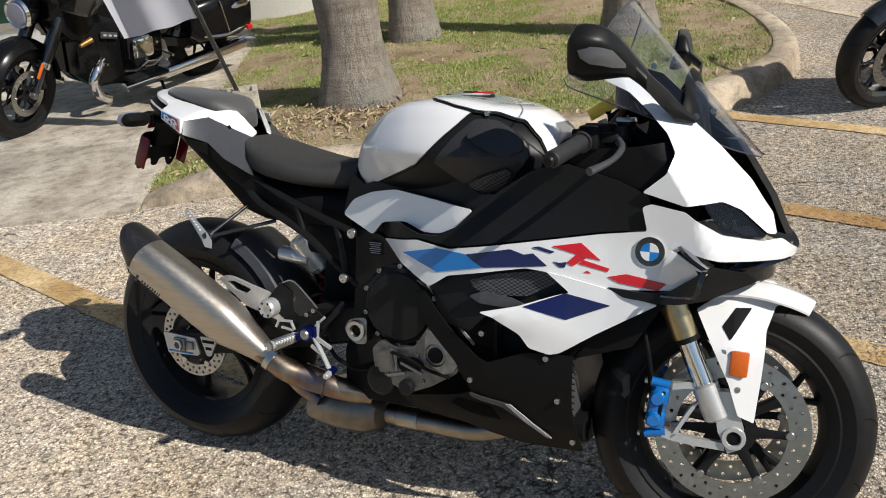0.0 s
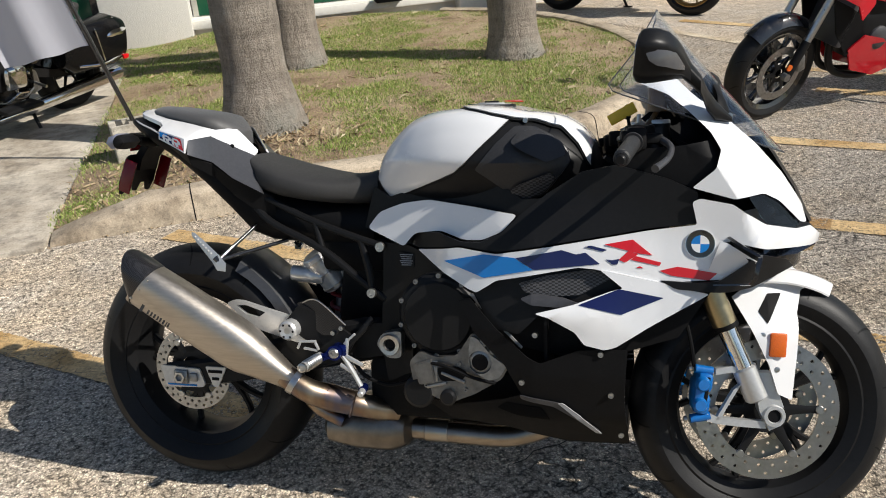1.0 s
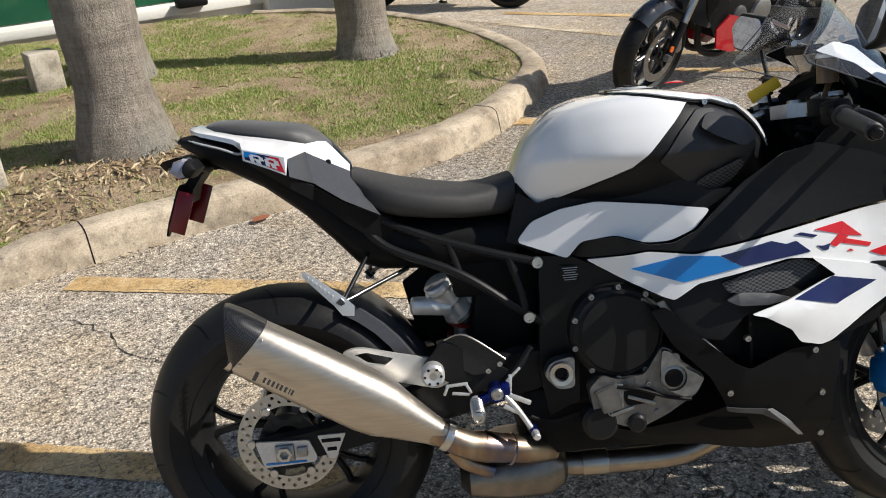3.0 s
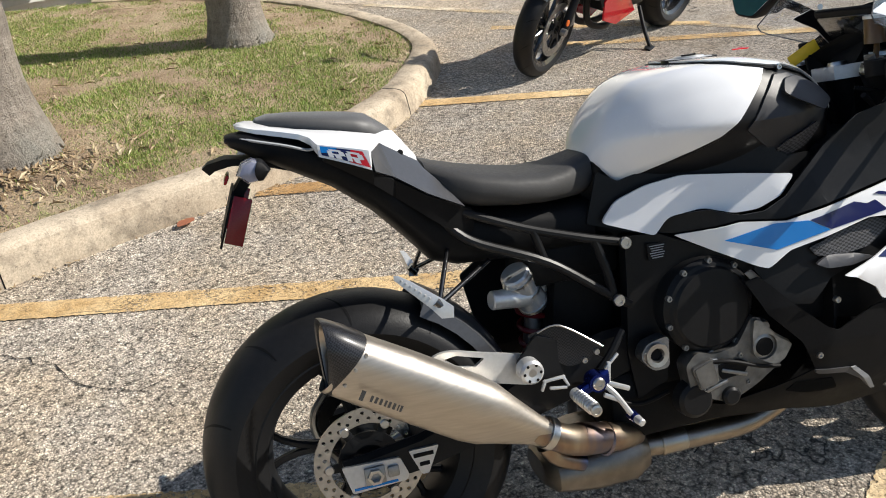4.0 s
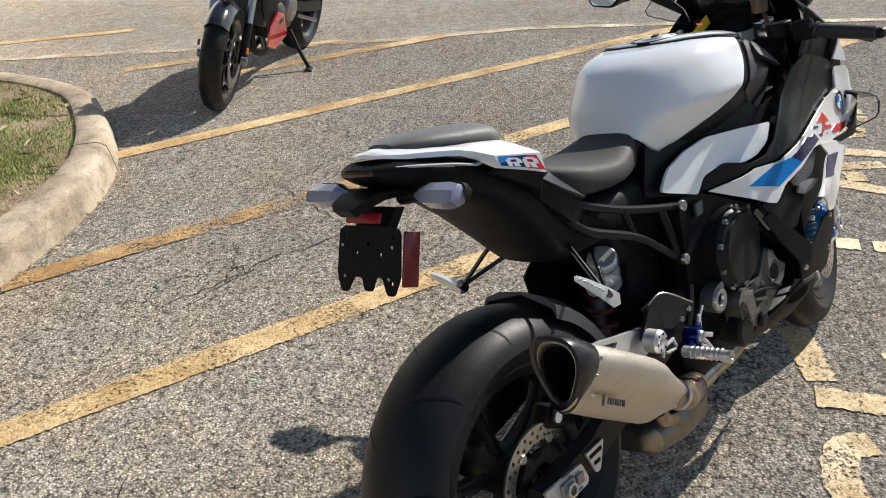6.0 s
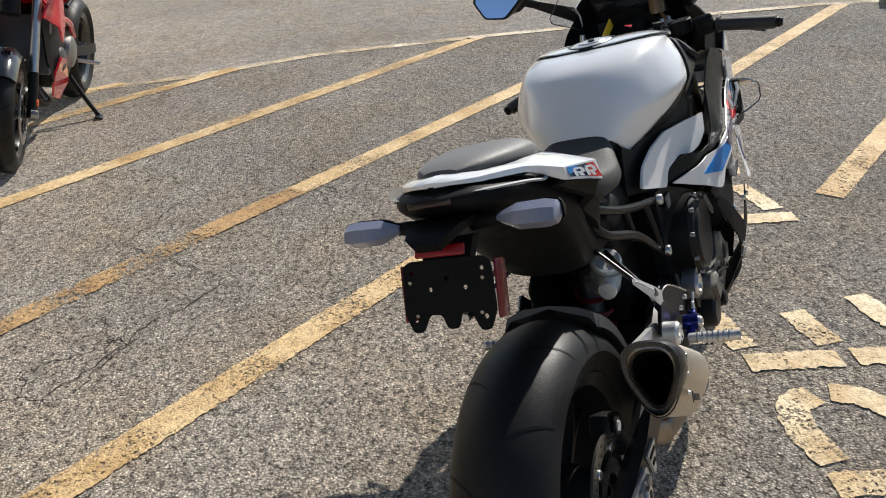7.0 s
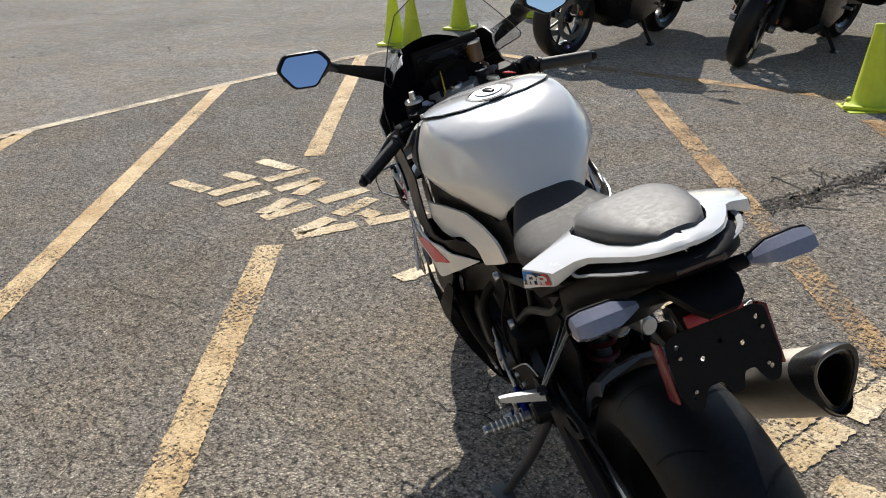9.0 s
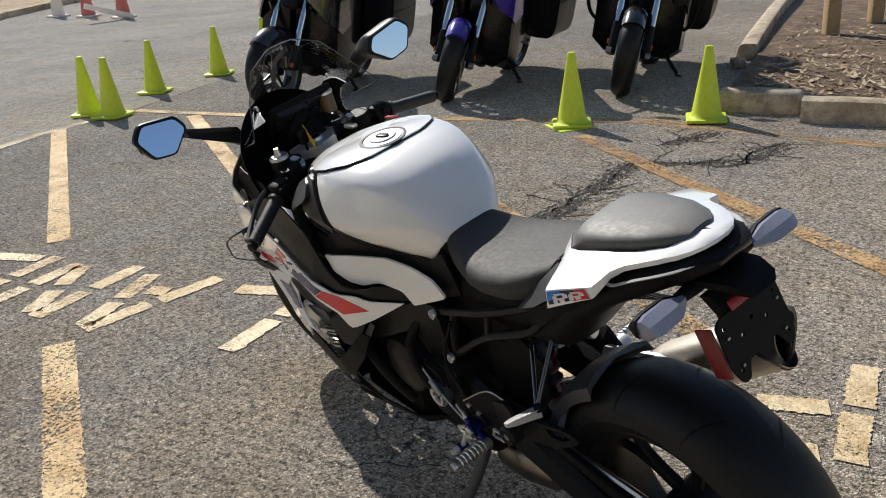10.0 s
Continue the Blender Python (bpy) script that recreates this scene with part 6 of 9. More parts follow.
for s in (-1, 1):
    rows = []
    for x, a, b, d in TAIL_ROWS:
        mid = ((a[0] + b[0]) / 2, (a[1] + b[1]) / 2 + 0.002)
        low = (b[0] + 0.004 * min(1.0, d / 0.03), b[1] - d)
        ring = [a, mid, (b[0] - 0.003, b[1] + 0.001), b, low, (low[0] - 0.006, low[1]), (b[0] - 0.008, b[1] - 0.006), (mid[0], mid[1] - 0.007), (a[0], a[1] - 0.006)]
        rows.append([(x, s * y, z) for y, z in ring])
    t = part("tail_fairing", loft(rows), WHITE, bike, "gloss white tail fairing rim")
    part("hook_screw", lathe([(0.0, s * 0.004), (0.005, s * 0.003), (0.006, 0.0), (0.0, 0.0)], 12, center=(0.152, s * 0.084, 0.897)), SATIN, t, "dark screw of the tail")
    part("decal_field", tail_patch(s, ((0.0, 0.10), (0.068, 0.10), (0.078, 0.86), (0.001, 0.80)), 0.0010), NAVY, t, "dark lettered decal field")
    part("blue_decal", tail_patch(s, ((0.0, 0.08), (0.028, 0.08), (0.022, 0.40), (0.0, 0.62)), 0.0018), DBLUE, t, "blue corner of the tail decal")
    part("red_decal", tail_patch(s, ((0.050, 0.10), (0.069, 0.10), (0.079, 0.88), (0.046, 0.86)), 0.0018), RED, t, "red half of the tail decal")
    for u in (0.006, 0.036):
        for (p, q), (v0, v1) in (((0.006, 0.026), (0.22, 0.34)), ((0.022, 0.031), (0.30, 0.56)), ((0.004, 0.012), (0.34, 0.80)), ((0.008, 0.026), (0.50, 0.60)), ((0.016, 0.026), (0.60, 0.80))):
            part("letter_stroke", tail_patch(s, ((u + p, v0), (u + q, v0), (u + q + 0.003, v1), (u + p + 0.003, v1)), 0.0026), GREYWHITE, t, "pale letter stroke")
    # Mid-grey averages the rim's black look and its bright reflection.
    part("lower_rim", loft([[(x, s * y, z), (x - 0.001, s * (y + 0.004), z - 0.002), (x, s * (y + 0.002), z - 0.005), (x + 0.002, s * (y - 0.004), z - 0.003)] for x, y, z in smooth_path([(-0.008, 0.131, 0.936), (-0.022, 0.130, 0.936), (-0.05, 0.117, 0.946), (-0.09, 0.096, 0.957), (-0.125, 0.066, 0.966), (-0.146, 0.030, 0.971), (-0.151, 0.001, 0.972)], 3)]), LABELGREY, t, "thin lower rim with its reflection painted grey")
    A, B, C, D = (0.084, 0.176, 0.917), (0.111, 0.112, 0.924), (0.126, 0.141, 0.862), (0.086, 0.187, 0.884)
    E, F, G, H = (0.190, 0.046, 0.872), (0.212, 0.100, 0.838), (0.250, 0.132, 0.786), (0.180, 0.146, 0.824)
    for nm, poly in (("tail_facet", (A, B, C, D)), ("tail_side", (B, E, F, G, H, C))):
        bm = bmesh.new()
        outer = [bm.verts.new((x, s * y, z)) for x, y, z in poly]
        inner = [bm.verts.new((x, s * (y - 0.012), z - 0.004)) for x, y, z in poly]
        if len(poly) == 4:
            bm.faces.new(outer), bm.faces.new(inner)
        else:
            for r in (outer, inner):
                bm.faces.new((r[0], r[1], r[2], r[5])), bm.faces.new((r[5], r[2], r[3], r[4]))
        for k in range(len(poly)):
            j = (k + 1) % len(poly)
            bm.faces.new((outer[k], outer[j], inner[j], inner[k]))
        part(nm, bm, TAILGREY, bike, "grey tail side panel")
    part("tail_cheek", loft([[(x, s * (w - 0.004), z0), (x, s * w, z0 - 0.004), (x, s * (w - 0.012), z1), (x, s * (w - 0.03), z1)] for x, z0, z1, w in ((0.004, 0.920, 0.910, 0.155), (0.05, 0.905, 0.880, 0.172), (0.083, 0.888, 0.858, 0.180), (0.125, 0.860, 0.822, 0.139), (0.18, 0.823, 0.775, 0.140), (0.23, 0.797, 0.735, 0.124), (0.27, 0.775, 0.715, 0.108))]), BLACK, bike, "black lower tail side")
part("under_tail", loft([super_ring(x, 0, zt, zb, w, 24, 3.0, 2.6) for x, zt, zb, w in ((-0.158, 0.970, 0.958, 0.030), (-0.150, 0.972, 0.948, 0.050), (-0.12, 0.974, 0.930, 0.078), (-0.05, 0.960, 0.890, 0.112), (0.02, 0.935, 0.850, 0.130), (0.09, 0.905, 0.790, 0.135), (0.15, 0.860, 0.722, 0.120), (0.19, 0.83, 0.672, 0.108), (0.24, 0.79, 0.655, 0.102), (0.32, 0.765, 0.650, 0.100), (0.42, 0.752, 0.640, 0.095), (0.52, 0.75, 0.63, 0.09))]), BLACK, bike, "black under-tail tray")
part("tail_light", box((-0.153, 0.0, 0.962), (0.012, 0.075, 0.010), 0.003), SMOKE_DARK, bike, "slim dark red tail light")

hanger = part("plate_hanger", loft([[(x, y * w, z + y * y * 0.0) for y in (-1, -0.4, 0.4, 1)] + [(x + 0.012, y * w, z - 0.014) for y in (1, 0.4, -0.4, -1)] for x, z, w in ((0.0, 0.890, 0.05), (-0.06, 0.905, 0.045), (-0.12, 0.926, 0.05), (-0.165, 0.932, 0.045), (-0.197, 0.926, 0.034), (-0.208, 0.918, 0.020))]), BLACK, bike, "black plate hanger")
part("stem", loft([[(x, y * w, z) for y in (-1, 1)] + [(x + 0.02, y * w, z - 0.006) for y in (1, -1)] for x, z, w in ((-0.135, 0.900, 0.045), (-0.160, 0.870, 0.040), (-0.170, 0.840, 0.040))]), BLACK, hanger)
plate_pts = [(-0.075, 0.872), (-0.062, 0.880), (0.062, 0.880), (0.075, 0.872), (0.078, 0.800), (0.066, 0.770), (0.050, 0.770), (0.036, 0.796), (0.014, 0.796), (0.006, 0.774), (-0.012, 0.774), (-0.020, 0.798), (-0.036, 0.798), (-0.050, 0.770), (-0.066, 0.770), (-0.078, 0.800)]
plate = part("plate_bracket", moved(slab(rounded(plate_pts, 0.006), [circle(y, z, 0.004, 8) for y, z in ((-0.06, 0.862), (0.06, 0.862), (-0.03, 0.835), (0.03, 0.835), (-0.06, 0.79), (0.06, 0.79), (0.0, 0.85))], 0.004, "YZ"), pose(-0.005, 0, 0, 0, 0, 0) @ Matrix.Translation((-0.175, 0, 0.825)) @ Matrix.Rotation(radians(22), 4, "Y") @ Matrix.Translation((0, 0, -0.825))), BLACK, bike, "black slotted licence plate bracket")
for y, z in ((-0.062, 0.848), (0.062, 0.848), (-0.055, 0.80), (0.055, 0.80)):
    part("bolt", moved(lathe([(0.0, 0.002), (0.0024, 0.002), (0.003, 0.0), (0.0, 0.0)], 10, "X"), Matrix.Translation((-0.184 - (0.825 - z) * -0.0 - 0.37 * (0.83 - z), y, z))), ALLOY, plate)
part("side_reflector", box((-0.160, -0.080, 0.822), (0.034, 0.005, 0.088), 0.002, (0, 22, 0)), SMOKE_RED, plate, "upright red reflector")
part("side_reflector", box((-0.160, 0.080, 0.822), (0.034, 0.005, 0.088), 0.002, (0, 22, 0)), SMOKE_RED, plate, "upright red reflector")
part("rear_reflector", box((-0.168, 0.0, 0.893), (0.006, 0.085, 0.018), 0.003, (0, 30, 0)), REDLENS, hanger, "red reflector strip")
for s in (-1, 1):
    sg = part("turn_signal", loft([[(-0.118 + dx * k, s * y, 0.916 + dz * k) for dx, dz in ((-0.030, -0.004), (-0.020, 0.014), (0.0, 0.020), (0.018, 0.012), (0.026, -0.002), (0.012, -0.018), (-0.012, -0.020))] for y, k in ((0.085, 0.28), (0.102, 0.62), (0.120, 0.95), (0.165, 1.0), (0.180, 0.82), (0.184, 0.5))]), CLEARLENS, bike, "smoked clear turn signal")
    part("stalk", bar((-0.105, s * 0.035, 0.908), (-0.112, s * 0.095, 0.914), 0.014, 0.010), BLACK, sg)
    part("cap", loft([[(-0.118 + dx * k, s * y, 0.916 + dz * k) for dx, dz in ((0.010, 0.0172), (0.019, 0.0135), (0.029, -0.002), (0.014, -0.0185), (0.006, -0.0185))] for y, k in ((0.084, 0.3), (0.102, 0.7), (0.118, 0.98), (0.162, 1.03), (0.181, 0.90), (0.1865, 0.60), (0.188, 0.25))]), BLACK, sg, "black signal shell")

# ---- frame, engine, belly ----
for s in (-1, 1):
    part("main_spar", panel([(0.56, 0.672), (0.63, 0.665), (0.70, 0.632), (0.787, 0.586), (0.90, 0.53), (0.86, 0.49), (0.74, 0.545), (0.66, 0.58), (0.63, 0.50), (0.625, 0.36), (0.56, 0.33), (0.545, 0.43), (0.556, 0.58)], lambda x, z: 0.135 + 0.05 * min(1, max(0, (x - 0.6) / 0.2)), s, 0.03), FRAME, bike, "black main frame spar")
    sub = part("subframe", joined(tube([(0.24, s * 0.105, 0.775), (0.36, s * 0.115, 0.722), (0.48, s * 0.125, 0.682), (0.560, s * 0.13, 0.660)], 0.0090), tube([(0.205, s * 0.10, 0.768), (0.258, s * 0.112, 0.714), (0.398, s * 0.124, 0.649), (0.50, s * 0.130, 0.575), (0.560, s * 0.132, 0.533)], 0.0095), tube([(0.50, s * 0.125, 0.675), (0.52, s * 0.13, 0.60), (0.527, s * 0.132, 0.55)], 0.010), bar((0.38, s * 0.118, 0.712), (0.40, s * 0.12, 0.64), 0.008)), FRAME, bike, "black tubular subframe")
    screw(0.53, s * 0.150, 0.551, sub, 0.012)
    screw(0.555, s * 0.148, 0.662, sub, 0.012)
    piv = part("pivot_plate", slab(rounded([(0.548, 0.435), (0.562, 0.462), (0.600, 0.470), (0.612, 0.468), (0.610, 0.405), (0.575, 0.404)], 0.012), [circle(0.583, 0.437, 0.013, 18)], 0.03, "XZ", s * 0.168, 0.004), ALLOY, bike, "cast alloy swingarm pivot plate")
    part("ring", lathe([(0.013, s * 0.0), (0.015, s * 0.006), (0.024, s * 0.007), (0.026, s * 0.002), (0.026, s * -0.01)], 28, center=(0.583, s * 0.183, 0.437)), STEEL, piv, "machined ring")
    part("axle", lathe([(0.0, s * 0.0), (0.012, s * 0.0), (0.014, s * -0.012)], 6, center=(0.583, s * 0.180, 0.437)), BLACK, piv)

eng = part("engine", joined(box((0.78, 0, 0.50), (0.40, 0.26, 0.34), 0.03), box((0.98, 0, 0.50), (0.10, 0.22, 0.30), 0.03, (0, 25, 0)), box((0.72, 0, 0.35), (0.30, 0.22, 0.14), 0.03)), BLACK, bike, "black engine block")
part("clutch_cover", loft([[(cx + r * math.cos(a), -y, cz + r * math.sin(a)) for a in (2 * math.pi * k / 36 for k in range(36))] for cx, cz, r, y in ((0.705, 0.512, 0.098, 0.13), (0.705, 0.512, 0.098, 0.178), (0.705, 0.512, 0.090, 0.188), (0.705, 0.512, 0.083, 0.190), (0.705, 0.512, 0.078, 0.197), (0.705, 0.512, 0.030, 0.199))]), SATIN, eng, "round black clutch cover")
for k in range(9):
    a = 0.3 + k * 0.62
    screw(0.705 + 0.094 * math.cos(a), -0.187, 0.512 + 0.094 * math.sin(a), eng, 0.006, ALLOY)
case = part("engine_case", slab(rounded([(0.635, 0.405), (0.66, 0.43), (0.70, 0.418), (0.75, 0.425), (0.785, 0.478), (0.80, 0.475), (0.835, 0.435), (0.872, 0.410), (0.855, 0.375), (0.79, 0.335), (0.735, 0.312), (0.705, 0.318), (0.645, 0.345)], 0.01), [circle(0.806, 0.414, 0.022, 20)], 0.04, "XZ", -0.180, 0.006), CASE, eng, "bare cast alloy engine case")
part("case_step", slab(rounded([(0.645, 0.400), (0.69, 0.415), (0.70, 0.36), (0.66, 0.352)], 0.006), (), 0.014, "XZ", -0.204, 0.003), CASE, case)
part("case_web", slab(rounded([(0.785, 0.474), (0.800, 0.470), (0.832, 0.432), (0.868, 0.408), (0.850, 0.380), (0.826, 0.372), (0.80, 0.386), (0.782, 0.40), (0.780, 0.44)], 0.006), [circle(0.806, 0.414, 0.027, 20)], 0.012, "XZ", -0.204, 0.003), ALLOY, case)
# Black slab on the surface paints the shade of a cavity.
part("cover_recess", slab(rounded([(0.70, 0.392), (0.75, 0.400), (0.775, 0.385), (0.76, 0.365), (0.71, 0.362)], 0.008), (), 0.003, "XZ", -0.2005), BLACK, case, "black patch drawn as a recess in the case")
part("side_cover", lathe([(0.0, -0.012), (0.030, -0.012), (0.038, -0.006), (0.040, 0.02)], 28, center=(0.655, -0.190, 0.330)), SATIN, case, "round black cover")
part("oil_cover", lathe([(0.0, -0.004), (0.018, -0.005), (0.026, -0.002), (0.028, 0.006), (0.028, 0.03)], 28, center=(0.806, -0.203, 0.414)), ALLOY, case)
# Flat black disc takes the place of a shaded hole.
part("oil_hole", lathe([(0.0, -0.001), (0.019, -0.001), (0.019, 0.01)], 24, center=(0.806, -0.2085, 0.414)), BLACK, case, "black disc drawn as a round recess")
part("filter_cover", lathe([(0.0, -0.012), (0.014, -0.012), (0.019, -0.008), (0.020, 0.02)], 24, center=(0.728, -0.200, 0.325)), SATIN, case)
part("case_boss", lathe([(0.0, -0.006), (0.010, -0.006), (0.012, 0.0), (0.014, 0.02)], 18, center=(0.810, -0.202, 0.455)), ALLOY, case)
for x, z in ((0.655, 0.395), (0.675, 0.35), (0.77, 0.345), (0.845, 0.395), (0.70, 0.40), (0.755, 0.405)):
    screw(x, -0.200, z, case, 0.005, ALLOY)
part("case_rib", joined(box((0.69, -0.201, 0.385), (0.028, 0.006, 0.05), 0.002), box((0.74, -0.201, 0.372), (0.06, 0.006, 0.008), 0.002, (0, 20, 0)), box((0.70, -0.201, 0.352), (0.05, 0.006, 0.008), 0.002, (0, -15, 0))), ALLOY, case)
part("hose", tube([(0.69, -0.205, 0.405), (0.73, -0.212, 0.400), (0.79, -0.212, 0.378), (0.84, -0.205, 0.365)], 0.004, 8), BLACK, case, "thin black cable")
part("heat_label", panel([(0.600, 0.650), (0.640, 0.648), (0.638, 0.615), (0.602, 0.615)], lambda x, z: 0.140, -1, 0.002, 0.05, 0.006, 0.001), SATIN, bike, "small printed label")
for k in range(6):
    part("print_line", box((0.620, -0.1485, 0.645 - 0.0048 * k), (0.032 - 0.004 * (k % 3), 0.001, 0.0016)), LABELGREY, bike, "pale illegible print line")
part("inner_guard", joined(box((0.49, 0, 0.56), (0.14, 0.15, 0.22), 0.02, (0, 8, 0)), box((0.47, 0, 0.63), (0.20, 0.17, 0.09), 0.02)), BLACK, bike, "black inner guard behind the subframe")
# Added black panel keeps the spring as dark as its shade.
part("shock_mask", panel([(0.27, 0.60), (0.34, 0.645), (0.46, 0.62), (0.47, 0.50), (0.44, 0.43), (0.34, 0.43), (0.29, 0.50)], lambda x, z: 0.085, 1, 0.006, 0.05), BLACK, bike, "black panel added to hide the shaded shock")
part("gear_linkage", joined(tube([(0.47, 0.19, 0.42), (0.55, 0.185, 0.45), (0.64, 0.175, 0.50)], 0.004, 8), bar((0.56, 0.185, 0.452), (0.60, 0.180, 0.475), 0.009)), ALLOY, bike, "thin steel gear linkage")
part("left_cover", lathe([(0.0, 0.022), (0.05, 0.022), (0.075, 0.010), (0.08, -0.03)], 32, center=(0.72, 0.165, 0.46)), SATIN, eng, "round black alternator cover")
part("sprocket_cover", slab(rounded([(0.56, 0.40), (0.56, 0.50), (0.64, 0.52), (0.67, 0.46), (0.65, 0.39)], 0.02), (), 0.05, "XZ", 0.145, 0.006), SATIN, eng, "black sprocket cover")
# Unseen boxes added to stop sun passing through the engine bay.
part("sump", box((0.64, 0, 0.31), (0.28, 0.25, 0.16), 0.03), BLACK, eng, "black box added at the oil sump")
part("crankcase_front", box((0.86, 0.02, 0.33), (0.30, 0.30, 0.16), 0.03), BLACK, eng, "black box added at the crankcase front")
part("gearbox", box((0.60, 0.06, 0.42), (0.16, 0.20, 0.20), 0.03), BLACK, eng, "black box added at the gearbox")
part("radiator", box((1.06, 0, 0.43), (0.03, 0.30, 0.30), 0.01, (0, -14, 0)), DARKGREY, bike, "dark radiator core")
part("belly_pan", loft([super_ring(x, 0, zt, zb, w, 20, 3, 2.2) for x, zt, zb, w in ((0.66, 0.29, 0.265, 0.12), (0.80, 0.29, 0.235, 0.15), (0.98, 0.28, 0.212, 0.15), (1.13, 0.30, 0.210, 0.13))]), BLACK, bike, "matt black belly pan")

# ---- swingarm and rear end ----
for s in (-1, 1):
    a = part("swingarm", loft([[(x, s * (y + dy * 0.018), z + dz * h) for dy, dz in ((-1, -0.8), (0, -1), (1, -0.8), (1, 0.8), (0, 1), (-1, 0.8))] for x, y, z, h in ((-0.055, 0.128, 0.318, 0.024), (0.0, 0.130, 0.318, 0.032), (0.10, 0.132, 0.330, 0.036), (0.22, 0.130, 0.362, 0.045), (0.36, 0.125, 0.400, 0.055), (0.50, 0.115, 0.428, 0.055), (0.59, 0.105, 0.437, 0.045))]), SATIN, bike, "black alloy swingarm")
    part("axle_plate", slab(rounded([(-0.060, 0.343), (0.052, 0.338), (0.066, 0.300), (0.060, 0.290), (-0.046, 0.286)], 0.005), [circle(0.0, 0.316, 0.011, 16)], 0.006, "XZ", s * 0.152), SILVER, a, "milled silver axle plate")
    part("adjuster", joined(box((0.0, s * 0.158, 0.316), (0.040, 0.008, 0.036), 0.003), box((0.036, s * 0.158, 0.316), (0.022, 0.008, 0.022), 0.003)), ALLOY, a)
    part("axle_nut", lathe([(0.010, s * -0.004), (0.013, s * -0.004), (0.016, s * 0.0), (0.016, s * 0.010), (0.010, s * 0.010)], 6, center=(0.0, s * 0.160, 0.316), closed=True), STEEL, a)
    part("blue_strip", box((0.0, s * 0.1555, 0.294), (0.085, 0.002, 0.005), 0.0008), DBLUE, a)
    part("badge_plate", slab(rounded([(0.070, 0.346), (0.130, 0.346), (0.104, 0.294), (0.090, 0.294)], 0.004), (), 0.005, "XZ", s * 0.153), SILVER, a, "silver triangular badge plate")
    part("badge_mark", joined(box((0.098, s * 0.1560, 0.334), (0.040, 0.002, 0.008), 0.0008), box((0.098, s * 0.1560, 0.315), (0.020, 0.002, 0.008), 0.0008)), BLACK, a)
    # Left brace and boss take satin black for the shade on that side.
    fin = part("brace", slab(rounded([(0.138, 0.512), (0.160, 0.520), (0.185, 0.519), (0.245, 0.502), (0.34, 0.478), (0.36, 0.43), (0.33, 0.418), (0.225, 0.447), (0.17, 0.485)], 0.01), [rounded([(0.165, 0.506), (0.19, 0.509), (0.245, 0.492), (0.225, 0.478), (0.19, 0.486)], 0.004)], 0.010, "XZ", s * 0.140), SILVER if s < 0 else SATIN, bike, "machined silver brace with a slot, left one shade-dark")
    boss = part("pivot_boss", lathe([(0.0, s * 0.004), (0.007, s * 0.004), (0.008, s * 0.010), (0.019, s * 0.012), (0.024, s * 0.006), (0.024, s * -0.02)], 28, center=(0.323, s * 0.182, 0.460)), SILVER if s < 0 else SATIN, bike, "round pivot boss")
    part("bolt", lathe([(0.0, s * 0.010), (0.009, s * 0.010), (0.010, s * 0.004)], 6, center=(0.323, s * 0.182, 0.460)), STEEL, boss)
    for k in range(6):
        aa = k * math.pi / 3
        part("drilling", lathe([(0.0, s * 0.0006), (0.003, s * 0.0006), (0.003, 0.0)], 8, center=(0.323 + 0.0165 * math.cos(aa), s * 0.1935, 0.460 + 0.0165 * math.sin(aa))), BLACK, boss)
part("caliper", joined(box((0.075, -0.088, 0.412), (0.075, 0.045, 0.045), 0.010, (0, 28, 0)), bar((0.055, -0.115, 0.425), (0.055, -0.120, 0.425), 0.016), box((0.10, -0.10, 0.365), (0.03, 0.02, 0.06), 0.005)), SATIN, bike, "black rear brake caliper")
part("caliper_mark", lathe([(0.0, -0.002), (0.010, -0.002), (0.010, 0.002)], 16, center=(0.055, -0.1205, 0.425)), LABELGREY, bike, "pale round print")
# The part is black; grey paint stands in for sun sheen on it.
part("hugger", loft([[(REAR.x + r * math.cos(t), y, REAR.z + r * math.sin(t)) for y, r in ((-0.094, 0.300), (-0.088, 0.325), (-0.055, 0.339), (0, 0.344), (0.055, 0.339), (0.088, 0.325), (0.094, 0.300), (0.08, 0.318), (0, 0.338), (-0.08, 0.318))] for t in [radians(22 + 8 * k) for k in range(6)]]), TAILGREY, bike, "black rear hugger mudguard, greyed for sun sheen")
part("chain_guard", box((0.20, 0.135, 0.44), (0.34, 0.016, 0.03), 0.006, (0, -14, 0)), BLACK, bike, "black chain guard")
part("chain", tube([(0.56, 0.115, 0.475), (0.30, 0.115, 0.435), (0.0, 0.115, 0.408), (-0.07, 0.115, 0.375), (-0.09, 0.115, 0.318), (-0.06, 0.115, 0.25), (0.0, 0.115, 0.228), (0.30, 0.115, 0.33), (0.56, 0.115, 0.40)], 0.009, 8), STEEL, bike, "oily drive chain")
part("sprocket", lathe([(0.05, 0.112), (0.088, 0.112), (0.088, 0.118), (0.05, 0.118)], 42, center=(0, 0, 0.318), closed=True), SATIN, bike, "rear chain sprocket")
shock = part("shock", joined(bar((0.415, 0, 0.585), (0.38, 0, 0.38), 0.022), lathe([(0.0, 0.0), (0.03, 0.0), (0.034, 0.004), (0.034, 0.05), (0.03, 0.054), (0.0, 0.054)], 24, "Z", (0.415, -0.01, 0.555))), ALLOY, bike, "silver rear shock absorber")
res = part("reservoir", joined(bar((0.346, -0.070, 0.625), (0.394, -0.035, 0.540), 0.031, 0.031, 24, 0.004), bar((0.290, -0.076, 0.580), (0.375, -0.062, 0.569), 0.019, 0.021, 20, 0.003)), SILVER, shock, "chunky silver shock reservoir")
